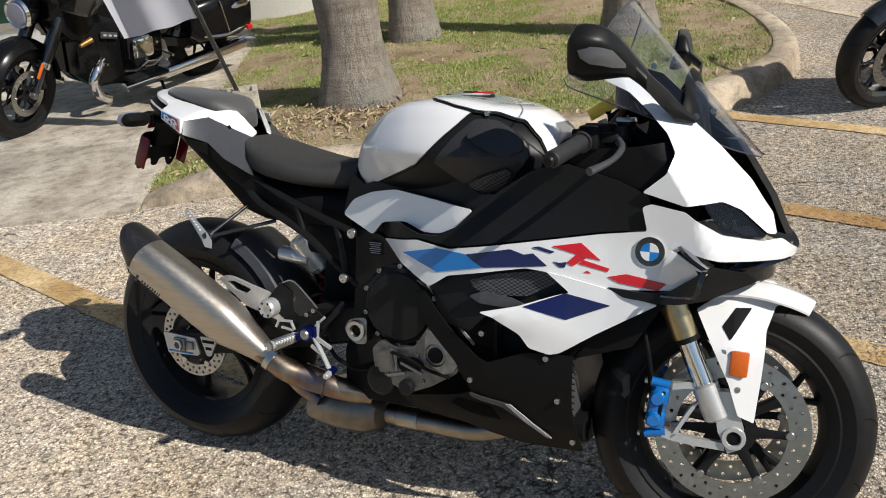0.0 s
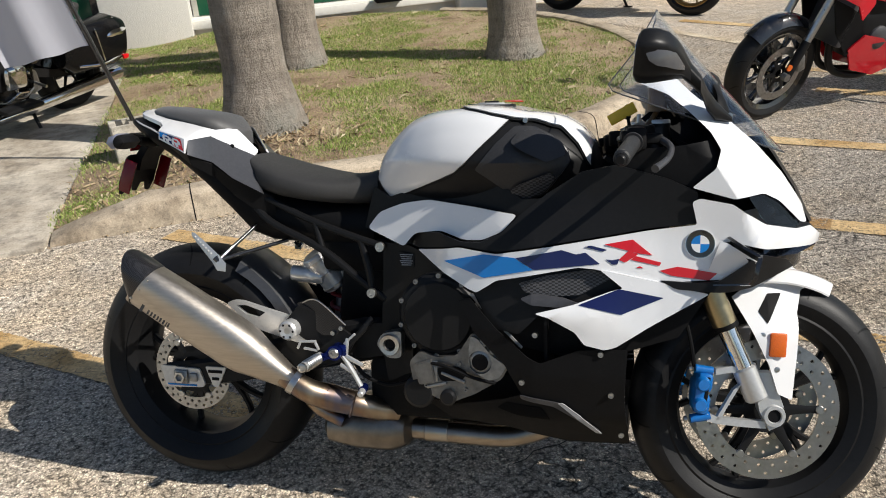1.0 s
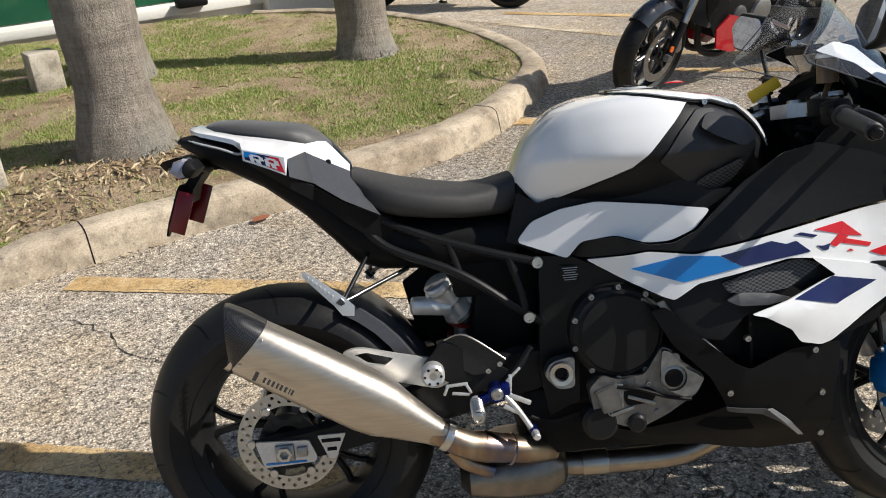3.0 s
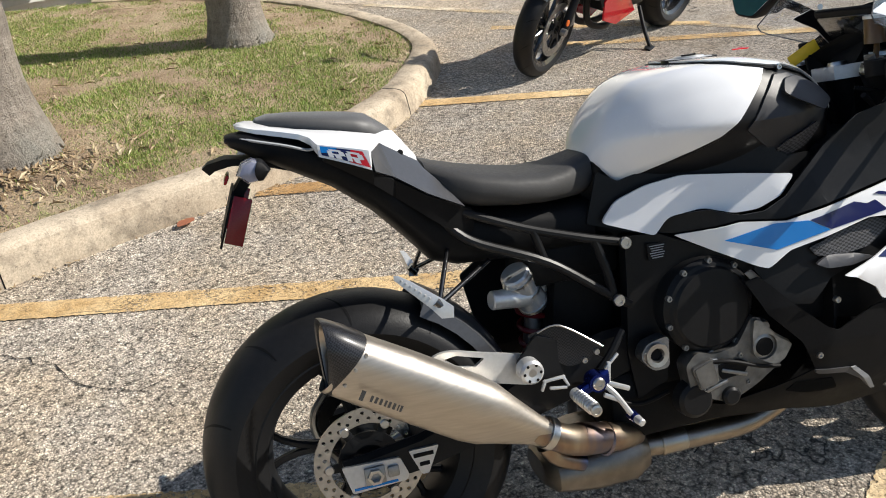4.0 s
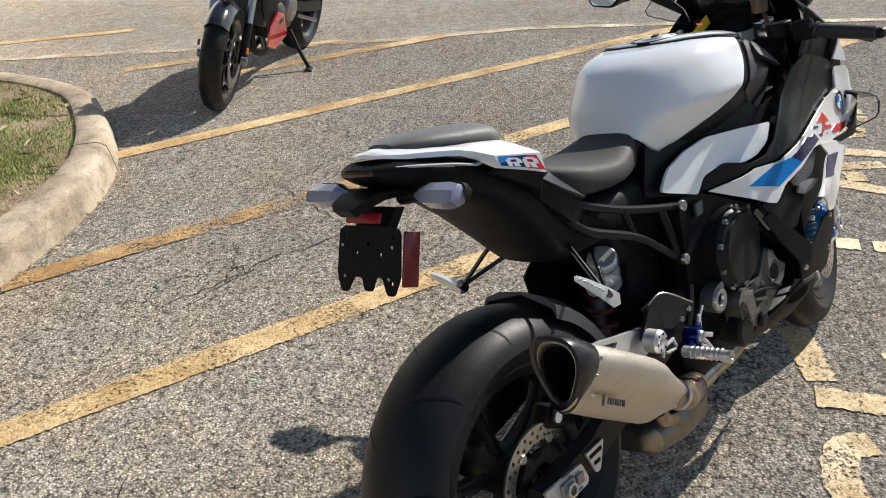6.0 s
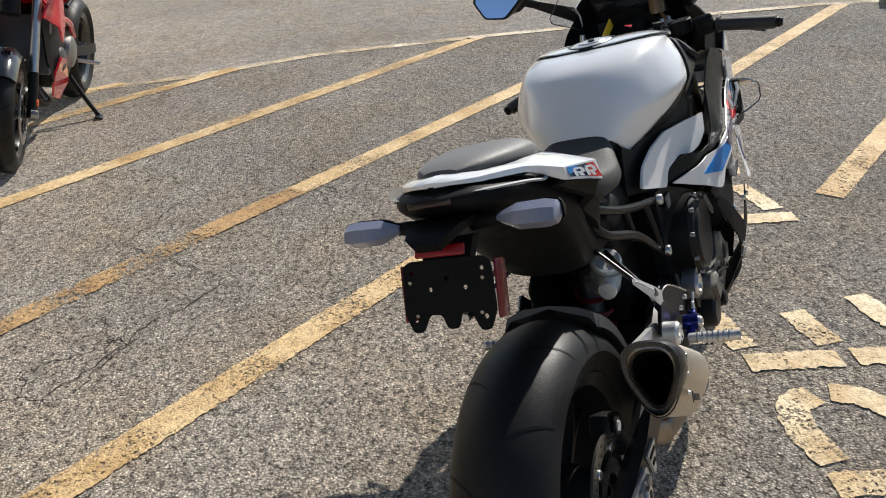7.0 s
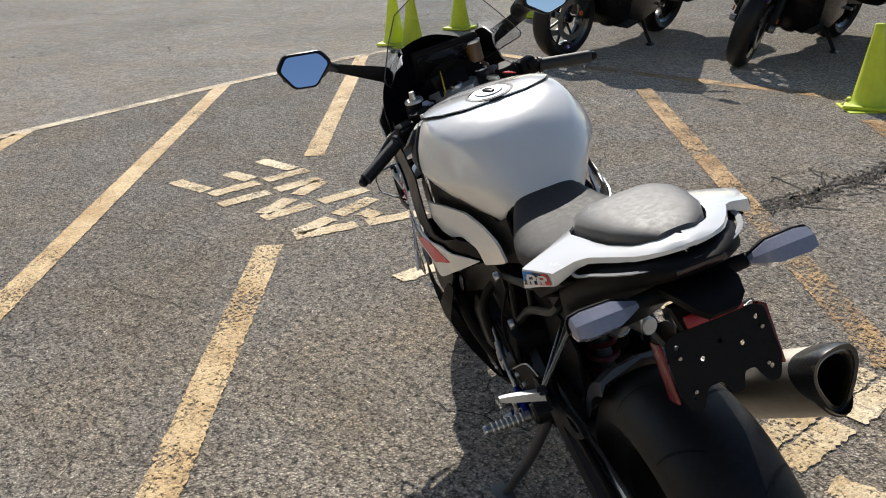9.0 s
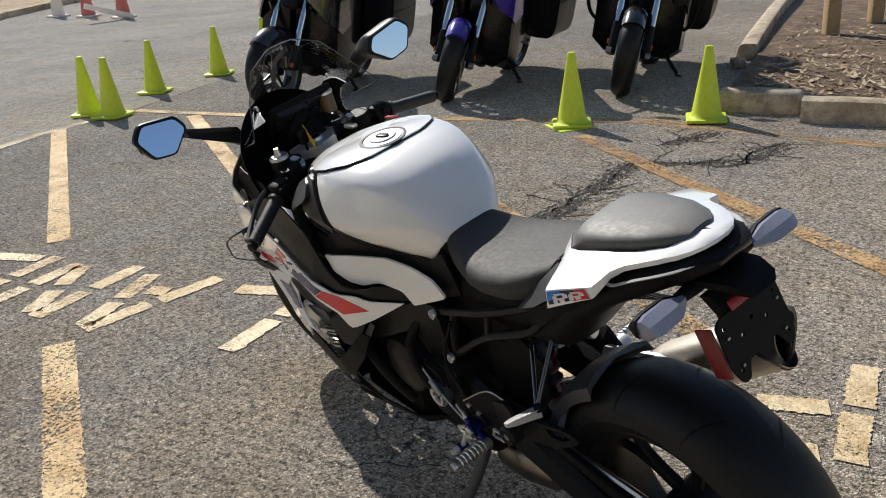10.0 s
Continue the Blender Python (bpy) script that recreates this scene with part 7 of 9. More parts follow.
for k in range(3):
    q = Vector((0.352, -0.066, 0.614)).lerp(Vector((0.388, -0.040, 0.551)), k / 2)
    part("collar", bar(q, q + Vector((0.0024, 0.0018, -0.0042)), 0.0335, n=24), STEEL, res)
part("spring", tube([(0.40 + 0.034 * math.cos(k * 0.8), 0.034 * math.sin(k * 0.8), 0.54 - k * 0.0045) for k in range(34)], 0.006, 6, 2), SPRING, shock, "red shock spring, darkened for shade")
part("reservoir", bar((0.36, -0.055, 0.60), (0.43, 0.03, 0.575), 0.020, round_end=0.004), ALLOY, shock, "silver shock reservoir")
part("reservoir_cap", lathe([(0.0, -0.006), (0.010, -0.006), (0.012, -0.002), (0.021, -0.002), (0.023, 0.002), (0.023, 0.012)], 24, center=(0.345, -0.075, 0.598)), STEEL, shock, "round dial cap")

# hoses, rods and covers on the side of the stand
part("breather_hose", tube([(0.62, 0.10, 0.64), (0.66, 0.17, 0.56), (0.62, 0.18, 0.46), (0.55, 0.15, 0.38)], 0.011, 10), BLACK, bike, "black breather hose")
part("water_hose", tube([(0.98, 0.12, 0.60), (0.90, 0.19, 0.54), (0.80, 0.20, 0.44), (0.74, 0.17, 0.34)], 0.015, 10), BLACK, bike, "black water hose")
part("sensor_cable", tube([(0.50, 0.14, 0.66), (0.52, 0.17, 0.56), (0.47, 0.17, 0.48), (0.43, 0.165, 0.42)], 0.004, 6), BLACK, bike, "thin sensor cable")

# ---- exhaust ----
TIP, MOUTH = Vector((-0.055, -0.241, 0.597)), Vector((0.328, -0.196, 0.342))
EX = (MOUTH - TIP).normalized()
EUP = (Vector((0, 0, 1)) - EX * EX.z).normalized()
ESIDE = EX.cross(EUP)


def can_ring(d, h, w, n=30, skew=0.0, hollow=1.0):
    """A rounded three-sided section, broad above and narrow below, d metres from the tip."""
    out = []
    for k in range(n):
        a = 2 * math.pi * k / n
        r = 1.0 + 0.085 * math.sin(3 * a)
        u, v = math.cos(a) * r * w * hollow, math.sin(a) * r * h * hollow
        u, v = u * (1 + 0.12 * math.sin(a)) * 0.95, v * 0.97
        p = TIP + EX * (d - skew * v) + EUP * v + ESIDE * u
        out.append(tuple(p))
    return out


can = part("silencer", loft([can_ring(d, h, w, 30, sk) for d, h, w, sk in ((0.026, 0.060, 0.048, -0.19), (0.030, 0.061, 0.049, -0.19), (0.15, 0.064, 0.052, 0.0), (0.30, 0.065, 0.052, 0.0), (0.335, 0.061, 0.049, 0.0), (0.375, 0.049, 0.041, 0.0), (0.44, 0.032, 0.030, 0.0), (0.468, 0.027, 0.027, 0.0))], False), TITAN, bike, "brushed titanium silencer can")
part("end_cap", loft([can_ring(d, h, w, 30, sk) for d, h, w, sk in ((0.038, 0.061, 0.049, -0.19), (0.036, 0.063, 0.051, -0.19), (0.016, 0.064, 0.052, 0.22), (0.0, 0.061, 0.049, 0.56), (-0.008, 0.057, 0.045, 0.60), (-0.006, 0.050, 0.038, 0.60), (0.02, 0.046, 0.034, 0.5))], False), CARBON, can, "carbon fibre end cap")
part("outlet", loft([can_ring(d, h, w, 30, 0.58) for d, h, w in ((-0.001, 0.050, 0.0385), (-0.003, 0.046, 0.035), (0.001, 0.044, 0.033), (0.012, 0.043, 0.032))], False), DULLPIPE, can, "dark outlet ring")
part("outlet_core", loft([can_ring(d, h, w, 30, 0.5) for d, h, w in ((0.010, 0.0435, 0.0325), (0.15, 0.040, 0.030), (0.16, 0.01, 0.01))], False), HOLEBLACK, can, "near-black inside of the outlet")
for d, v in ((0.050, 0.030), (0.036, -0.03), (0.043, 0.0)):
    p = TIP + EX * d + EUP * v - ESIDE * -0.048
    part("rivet", moved(lathe([(0.0, -0.002), (0.003, -0.002), (0.004, 0.002)], 10), Matrix.Translation(p)), STEEL, can)
part("pipe", tube([MOUTH + EX * -0.02, MOUTH + EX * 0.05, (0.42, -0.165, 0.290), (0.50, -0.14, 0.265), (0.56, -0.09, 0.235)], [0.027, 0.029, 0.033, 0.029, 0.027], 18), HEAT, bike, "heat-tinted exhaust link pipe")
part("clamp", moved(lathe([(0.028, -0.008), (0.032, -0.008), (0.032, 0.008), (0.028, 0.008)], 24, closed=True), Matrix.Translation(MOUTH + EX * 0.012) @ EX.to_track_quat("Y", "Z").to_matrix().to_4x4()), STEEL, bike, "steel hose clamp")
for p, d in (((0.405, -0.168, 0.296), (0.8, 0.1, -0.5)), ((0.47, -0.150, 0.272), (0.9, 0.25, -0.3))):
    part("weld_bead", moved(lathe([(0.031, -0.004), (0.035, 0.0), (0.031, 0.004)], 24), Matrix.Translation(p) @ Vector(d).to_track_quat("Y", "Z").to_matrix().to_4x4()), HEAT, bike)
part("pre_chamber", loft([super_ring(x, -0.02, zt, zb, w, 24, 2.6, 2.6) for x, zt, zb, w in ((0.36, 0.205, 0.150, 0.06), (0.38, 0.225, 0.135, 0.095), (0.46, 0.250, 0.125, 0.115), (0.55, 0.255, 0.125, 0.115), (0.585, 0.235, 0.14, 0.095), (0.60, 0.21, 0.155, 0.06))]), CHAMBER, bike, "steel exhaust chamber under the engine")
for y in (-0.06, 0.0):
    part("collector_pipe", tube([(0.58, y, 0.185), (0.72, y, 0.180), (0.86, y, 0.185), (0.98, y * 0.8, 0.23)], 0.026, 14), DULLPIPE, bike, "sooted header pipe")
for y in (-0.06, 0.0):
    part("blued_band", lathe([(0.027, -0.03), (0.0285, -0.028), (0.0285, 0.028), (0.027, 0.03)], 20, "X", (0.66, y, 0.1825)), HEAT, bike, "heat-blued pipe band")
part("valve_pipe", tube([(0.345, -0.14, 0.285), (0.375, -0.13, 0.245), (0.43, -0.12, 0.215)], 0.018, 12), HEAT, bike, "small steel link pipe")
mark = []
for i, (d, w) in enumerate(((0.072, 0.010), (0.090, 0.006), (0.099, 0.006), (0.108, 0.006), (0.117, 0.005), (0.125, 0.006), (0.134, 0.006), (0.142, 0.003), (0.148, 0.005))):
    p = TIP + EX * d + EUP * -0.036 - ESIDE * -0.0475
    mark.append(moved(box((0, 0, 0), (w * 0.75, 0.0016, 0.011 if i else 0.018)), Matrix.Translation(p) @ Matrix((EX, -ESIDE, EUP)).transposed().to_4x4()))
part("print", joined(*mark), INK, can, "dark illegible maker's print")

# ---- foot controls ----
for s in (-1, 1):
    h = part("rearset", joined(slab(rounded([(0.30, 0.47), (0.345, 0.52), (0.40, 0.50), (0.49, 0.44), (0.47, 0.405), (0.42, 0.40), (0.36, 0.43)], 0.01), (), 0.008, "XZ", s * 0.158), tube([(0.47, s * 0.165, 0.425), (0.50, s * 0.16, 0.455), (0.53, s * 0.15, 0.49)], 0.008, 8)), SATIN, bike, "black rearset plate")
    # Left guard is plain black: that side's shade is in the material.
    hg = part("heel_guard", panel([(0.333, 0.520), (0.395, 0.535), (0.473, 0.480), (0.445, 0.452), (0.405, 0.446), (0.36, 0.475)], lambda x, z: 0.150 + 0.22 * max(0.0, x - 0.333), s, 0.003, 0.05), CARBON if s < 0 else BLACK, h, "carbon heel guard, left one shade-dark")
    for x, z in ((0.460, 0.470), (0.436, 0.456)):
        screw(x, s * (0.150 + 0.22 * (x - 0.333) + 0.002), z, hg, 0.006)
    part("guard_edge", tube([(0.352, s * 0.156, 0.523), (0.396, s * 0.166, 0.532), (0.473, s * 0.183, 0.479)], 0.0018, 6), STEEL, hg, "bright edge of the heel guard")
    part("blue_clamp", joined(bar((0.448, s * 0.172, 0.415), (0.448, s * 0.204, 0.415), 0.018), box((0.428, s * 0.190, 0.406), (0.052, 0.018, 0.020), 0.004, (0, -20, 0)), box((0.466, s * 0.188, 0.420), (0.02, 0.016, 0.028), 0.004)), BLUEANOD, h, "blue anodised clamp")
    part("clamp_bolt", lathe([(0.0, s * 0.003), (0.004, s * 0.003), (0.005, s * 0.006), (0.010, s * 0.006), (0.013, s * 0.002), (0.013, s * -0.004)], 20, center=(0.448, s * 0.205, 0.415)), STEEL, h, "round silver bolt head")
    # Duller alloy on the left peg paints in the shade there.
    pg = part("foot_peg", bar((0.405, s * 0.185, 0.398), (0.404, s * 0.290, 0.404), 0.0125, 0.0105, 20, 0.003), SILVER if s < 0 else ALLOY, h, "knurled silver foot peg, left one shade-dark")
    for k in range(7):
        part("ridge", lathe([(0.0120, -0.003), (0.0138, -0.001), (0.0138, 0.001), (0.0120, 0.003)], 14, center=(0.405, s * (0.206 + 0.011 * k), 0.399 + 0.0006 * k)), STEEL, pg)
    part("end_disc", lathe([(0.0, s * 0.002), (0.006, s * 0.002), (0.007, s * 0.004), (0.011, s * 0.003), (0.0115, s * -0.003)], 18, center=(0.404, s * 0.290, 0.404)), STEEL, pg)
    lev = part("pedal", joined(tube([(0.465, s * 0.19, 0.405), (0.485, s * 0.195, 0.380), (0.512, s * 0.198, 0.335)], 0.006, 8), box((0.484, s * 0.19, 0.448), (0.040, 0.006, 0.006), 0.002, (0, -42, 0)), box((0.476, s * 0.19, 0.425), (0.008, 0.007, 0.048), 0.002, (0, 6, 0)), box((0.494, s * 0.192, 0.396), (0.048, 0.007, 0.010), 0.002, (0, 26, 0)), box((0.478, s * 0.196, 0.376), (0.042, 0.007, 0.009), 0.002, (0, 30, 0))), SILVER, h, "silver pedal lever")
    part("toe_peg", bar((0.515, s * 0.185, 0.330), (0.518, s * 0.208, 0.328), 0.010), BLUEANOD, lev, "blue anodised toe peg")
    part("toe_tip", bar((0.518, s * 0.208, 0.328), (0.520, s * 0.230, 0.326), 0.0085, 0.0075, 16, 0.002), SILVER, lev)
    part("link", joined(box((0.369, s * 0.176, 0.4325), (0.046, 0.007, 0.006), 0.002, (0, -3, 0)), box((0.376, s * 0.176, 0.413), (0.036, 0.007, 0.006), 0.002, (0, 8, 0)), box((0.347, s * 0.176, 0.424), (0.006, 0.007, 0.024), 0.002, (0, 25, 0)), box((0.393, s * 0.176, 0.422), (0.006, 0.007, 0.022), 0.002, (0, -25, 0))), SILVER, h, "silver link frame")
    root = Vector((0.160, s * 0.204, 0.632)) if s < 0 else Vector((0.190, 0.188, 0.606))
    pp = part("pillion_hanger", joined(bar(root, (0.218, s * 0.086, 0.711), 0.0048), bar(root, (0.292, s * 0.090, 0.665), 0.0048), bar(root + Vector((0.008, 0, -0.008)), root + Vector((-0.006, 0, 0.008)), 0.010)), GLOSSBLACK, bike, "slim black pillion peg hanger")
    fold = ((0.172, 0.214, 0.619, 1.25), (0.156, 0.209, 0.637, 1.1), (0.108, 0.200, 0.680, 0.7), (0.091, 0.196, 0.694, 0.45)) if s < 0 else ((0.190, 0.186, 0.600, 1.1), (0.189, 0.205, 0.607, 1.0), (0.186, 0.252, 0.624, 0.75), (0.184, 0.268, 0.630, 0.5))
    pk = part("pillion_peg", loft([[(x + dx * k, s * y, z + dz * k) for dx, dz in ((-0.010, -0.008), (0.008, -0.010), (0.010, 0.006), (-0.008, 0.009))] for x, y, z, k in fold]), SILVER, pp, "silver pillion foot peg")
    (xa, ya, za, _), (xb, yb, zb, _) = fold[1], fold[3]
    for k in range(7):
        u = 0.1 + 0.12 * k
        part("ridge", box((xa + (xb - xa) * u - 0.006 * (1 - 0.5 * u), s * (ya + (yb - ya) * u), za + (zb - za) * u + 0.007 * (1 - 0.5 * u)), (0.0035, 0.012 if s < 0 else 0.0035, 0.004), 0.001), SILVER, pk)
part("brake_hose", tube([(0.47, -0.15, 0.40), (0.50, -0.15, 0.35), (0.56, -0.145, 0.325), (0.62, -0.15, 0.34)], 0.005, 8), BLACK, bike, "black rubber brake hose")
stand = part("side_stand", joined(tube([(0.52, 0.13, 0.28), (0.53, 0.19, 0.19), (0.555, 0.255, 0.105), (0.565, 0.275, 0.080)], [0.016, 0.013, 0.011, 0.011], 12), box((0.572, 0.282, 0.0765), (0.075, 0.042, 0.008), 0.003, (-13, 0, 8))), DARKGREY, bike, "grey side stand resting on asphalt")

# ---- front end ----
T = TURNED


def turned(bm):
    return moved(bm, T)


FD = AXIS


def guard_w(x, z):
    """Half width of the fork cover: drawn in towards its front edge and its top."""
    return 0.137 - 0.28 * max(0.0, x - 1.42) - 1.6 * max(0.0, z - 0.47) ** 1.35


for s in (-1, 1):
    base = Vector((1.407, s * 0.108, 0.305))
    leg = part("fork_leg", turned(joined(bar(base + FD * 0.20, base + FD * 0.655, 0.0275, 0.0275, 24))), GOLD, bike, "gold anodised upper fork tube")
    # Added black sleeve: shade on the gold tube's upper end, done in colour.
    part("fork_shade", turned(bar(base + FD * 0.55, base + FD * 0.654, 0.0292, 0.0292, 24)), SATIN, leg, "black sleeve added for shade on the upper fork")
    part("inner_tube", turned(bar(base + FD * 0.06, base + FD * 0.205, 0.0215, n=24)), CHROME, leg, "polished fork inner tube")
    part("dust_seal", turned(bar(base + FD * 0.193, base + FD * 0.204, 0.0285, n=24)), BLACK, leg)
    foot = part("fork_foot", turned(joined(bar(base + FD * 0.02, base + FD * 0.10, 0.026, 0.027, 20, 0.004), loft([[(x, s * (0.108 + dy), z) for x, z in ((1.385, 0.385), (1.425, 0.385), (1.452, 0.310), (1.448, 0.268), (1.422, 0.256), (1.400, 0.30))] for dy in (-0.014, -0.010, 0.010, 0.014)]),
                                                  loft([[(x, s * (0.112 + dy * 0.008), z + dz * 0.008) for dy, dz in ((-1, -1), (1, -1), (1, 1), (-1, 1))] for x, z in ((1.415, 0.268), (1.36, 0.272), (1.31, 0.278), (1.288, 0.284))]),
                                                  loft([[(x + dz * 0.008, s * (0.112 + dy * 0.008), z + dz * 0.006) for dy, dz in ((-1, -1), (1, -1), (1, 1), (-1, 1))] for x, z in ((1.392, 0.388), (1.352, 0.352), (1.322, 0.300), (1.312, 0.280))]),
                                                  loft([[(x, s * (0.112 + dy * 0.008), z + dz * 0.007) for dy, dz in ((-1, -1), (1, -1), (1, 1), (-1, 1))] for x, z in ((1.380, 0.384), (1.340, 0.392), (1.305, 0.386))]))), SILVER, bike, "silver fork foot with a caliper bracket")
    part("axle_ring", turned(lathe([(0.014, s * 0.002), (0.016, s * 0.006), (0.023, s * 0.006), (0.025, s * 0.0), (0.025, s * -0.01)], 24, center=(FRONT.x, s * 0.122, FRONT.z))), SILVER, foot)
    part("axle_hole", turned(lathe([(0.0, 0.0), (0.015, 0.0), (0.015, s * 0.003)], 20, center=(FRONT.x, s * 0.123, FRONT.z))), BLACK, foot)
    cal = part("brake_caliper", turned(joined(box((1.282, s * 0.098, 0.362), (0.036, 0.060, 0.046), 0.012, (0, 8, 0)), box((1.276, s * 0.098, 0.314), (0.036, 0.060, 0.046), 0.012, (0, 8, 0)), box((1.270, s * 0.096, 0.338), (0.026, 0.072, 0.06), 0.010, (0, 8, 0)), bar((1.30, s * 0.112, 0.386), (1.262, s * 0.112, 0.392), 0.010), bar((1.295, s * 0.112, 0.286), (1.252, s * 0.112, 0.280), 0.010))), CALIPER, bike, "blue front brake caliper")
    for z in (0.362, 0.316):
        part("piston_boss", turned(lathe([(0.0, s * 0.010), (0.012, s * 0.010), (0.016, s * 0.004), (0.017, s * -0.006)], 20, center=(1.272 + (0.338 - z) * -0.14, s * 0.132, z))), CALIPER, cal)
    part("caliper_slot", turned(box((1.283, s * 0.1285, 0.339), (0.008, 0.006, 0.075), 0.002, (0, 8, 0))), BLACK, cal)
    for x, z in ((1.258, 0.393), (1.248, 0.279)):
        part("bolt", turned(lathe([(0.0, -0.006), (0.006, -0.006), (0.007, 0.0), (0.0, 0.0)], 12, "X", (x - 0.004, s * 0.112, z))), STEEL, cal)
    part("front_hose", turned(tube([(1.262, s * 0.10, 0.395), (1.25, s * 0.11, 0.46), (1.225, s * 0.10, 0.56), (1.20, s * 0.07, 0.66)], 0.005, 8)), BLACK, cal, "black brake line")
    # mudguard side with its fork cover
    g = part("mudguard_side", turned(panel([(1.345, 0.546), (1.40, 0.580), (1.455, 0.604), (1.500, 0.603), (1.548, 0.574), (1.504, 0.556), (1.484, 0.512), (1.478, 0.42), (1.469, 0.325), (1.436, 0.340), (1.414, 0.405), (1.382, 0.47)],
                                           guard_w, s, 0.005, 0.02, 0, 0.004)), WHITE, bike, "white front mudguard and fork cover")
    # No cut-out: the opening's dark inside is laid on as black.
    part("slot", turned(panel([(1.396, 0.518), (1.423, 0.553), (1.456, 0.553), (1.412, 0.493)], guard_w, s, 0.002, 0.02, 0.0012, 0.003)), BLACK, g, "black patch drawn as a triangular opening")
    part("reflector", turned(box((1.432, s * 0.138, 0.449), (0.036, 0.010, 0.052), 0.004, (0, 3, 0))), ORANGE, g, "amber side reflector")
    for x, z in ((1.400, 0.47), (1.432, 0.395)):
        part("screw", turned(lathe([(0.0, s * 0.004), (0.006, s * 0.003), (0.007, 0.0)], 12, center=(x, s * 0.133, z))), STEEL, g)
guard = []
for k in range(13):
    a = radians(61 + 52 * k / 12)
    r = 0.318
    guard.append([(FRONT.x + (r - 0.10 * max(0, abs(v) - 0.55) ** 1.6) * math.cos(a), v * (0.078 if k > 2 else 0.045 + 0.011 * k), FRONT.z + (r - 0.10 * max(0, abs(v) - 0.55) ** 1.6) * math.sin(a)) for v in [j / 6 - 1 for j in range(13)]])
gb = loft(guard, False, False)
rr = bmesh.ops.extrude_face_region(gb, geom=gb.faces[:])
for v in [q for q in rr["geom"] if isinstance(q, bmesh.types.BMVert)]:
    v.co = FRONT + (v.co - FRONT) * 0.985
part("mudguard", turned(gb), WHITE, bike, "white front mudguard")
yoke = part("triple_clamp", turned(loft([[(x, y, z + dz) for x, y in ((1.150, -0.05), (1.175, -0.075), (1.205, -0.07), (1.200, -0.03), (1.19, 0.0), (1.200, 0.03), (1.205, 0.07), (1.175, 0.075), (1.150, 0.05), (1.12, 0.03), (1.12, -0.03))] for z, dz in ((0.890, 0.0), (0.893, 0.004), (0.915, 0.004), (0.918, 0.0))])), SILVER, bike, "silver upper triple clamp")
both("clamp_ring", lambda q: turned(lathe([(0.029, -0.016), (0.036, -0.016), (0.038, 0.0), (0.036, 0.016), (0.029, 0.016)], 28, "Z", (1.165, q * 0.108, 0.90), True)), SATIN, yoke, "black fork clamp")
part("stem_nut", turned(lathe([(0.010, 0.012), (0.018, 0.012), (0.020, 0.008), (0.020, 0.0)], 24, "Z", (1.165, 0.0, 0.915))), STEEL, yoke)
for s in (-1, 1):
    top = Vector((1.407, s * 0.108, 0.305)) + FD * 0.655
    part("fork_cap", turned(joined(bar(top, top + FD * 0.012, 0.028, 0.026, 24, 0.003), bar(top + FD * 0.012, top + FD * 0.026, 0.011, 0.011, 6))), STEEL, yoke, "steel fork cap")
    ring = Vector((1.188, -0.082, 0.925)) if s < 0 else Vector((1.141, 0.126, 0.912))
    part("clamp_body", lathe([(0.0, 0.010), (0.0265, 0.010), (0.0265, -0.03), (0.0, -0.03)], 24, "Z", ring), SATIN, yoke, "black fork clamp")
    part("clamp_ring", lathe([(0.013, 0.018), (0.024, 0.018), (0.026, 0.015), (0.026, 0.010), (0.013, 0.010)], 28, "Z", ring), SILVER, yoke, "bright fork clamp ring")
    part("adjuster", lathe([(0.0, 0.022 if s < 0 else 0.038), (0.007, 0.022 if s < 0 else 0.038), (0.011, 0.016), (0.012, 0.010), (0.0, 0.010)], 18, "Z", ring), SATIN if s < 0 else STEEL, yoke, "small fork adjuster")
    inn, out = Vector((1.133, s * 0.135, 0.905)), Vector((1.062, s * 0.362, 0.848))
    hb = part("handlebar", turned(joined(bar(inn, out, 0.0115), bar(inn + Vector((0, 0, -0.02)), inn + Vector((0.0, 0, 0.016)), 0.032, 0.032, 24, 0.003))), BLACK, bike, "black clip-on handlebar")
    d = (out - inn).normalized()
    part("grip", turned(joined(bar(inn + d * 0.10, out - d * 0.004, 0.0165, 0.0165, 20, 0.003), bar(inn + d * 0.095, inn + d * 0.103, 0.021, 0.021, 20))), GRIP, hb, "black ribbed rubber grip")
    part("bar_end", turned(bar(out - d * 0.004, out + d * 0.012, 0.013, 0.011, 18, 0.003)), SATIN, hb)
    part("switchgear", turned(joined(moved(box((0, 0, 0), (0.042, 0.05, 0.05), 0.010), Matrix.Translation(inn + d * 0.062)), moved(box((-0.022, 0, 0.008), (0.016, 0.03, 0.022), 0.005), Matrix.Translation(inn + d * 0.07)))), BLACK, hb, "black switch cluster")
    part("switch", turned(moved(box((-0.024, 0.01 * s, 0.012), (0.012, 0.010, 0.010), 0.003), Matrix.Translation(inn + d * 0.062))), RED if s < 0 else DARKGREY, hb)
    lv = part("lever", turned(tube([inn + d * 0.04 + Vector((0.045, 0, -0.004)), inn + d * 0.09 + Vector((0.075, 0, -0.01)), inn + d * 0.15 + Vector((0.078, 0, -0.02)), inn + d * 0.215 + Vector((0.060, 0, -0.026))], [0.009, 0.007, 0.006, 0.008], 10)), DARKGREY, hb, "dark grey control lever")
    part("perch", turned(moved(box((0.03, 0, -0.004), (0.045, 0.036, 0.022), 0.006), Matrix.Translation(inn + d * 0.04))), BLACK, lv)
    part("lever_guard", turned(bar(out, out + d * 0.006, 0.0125)), BLACK, hb)
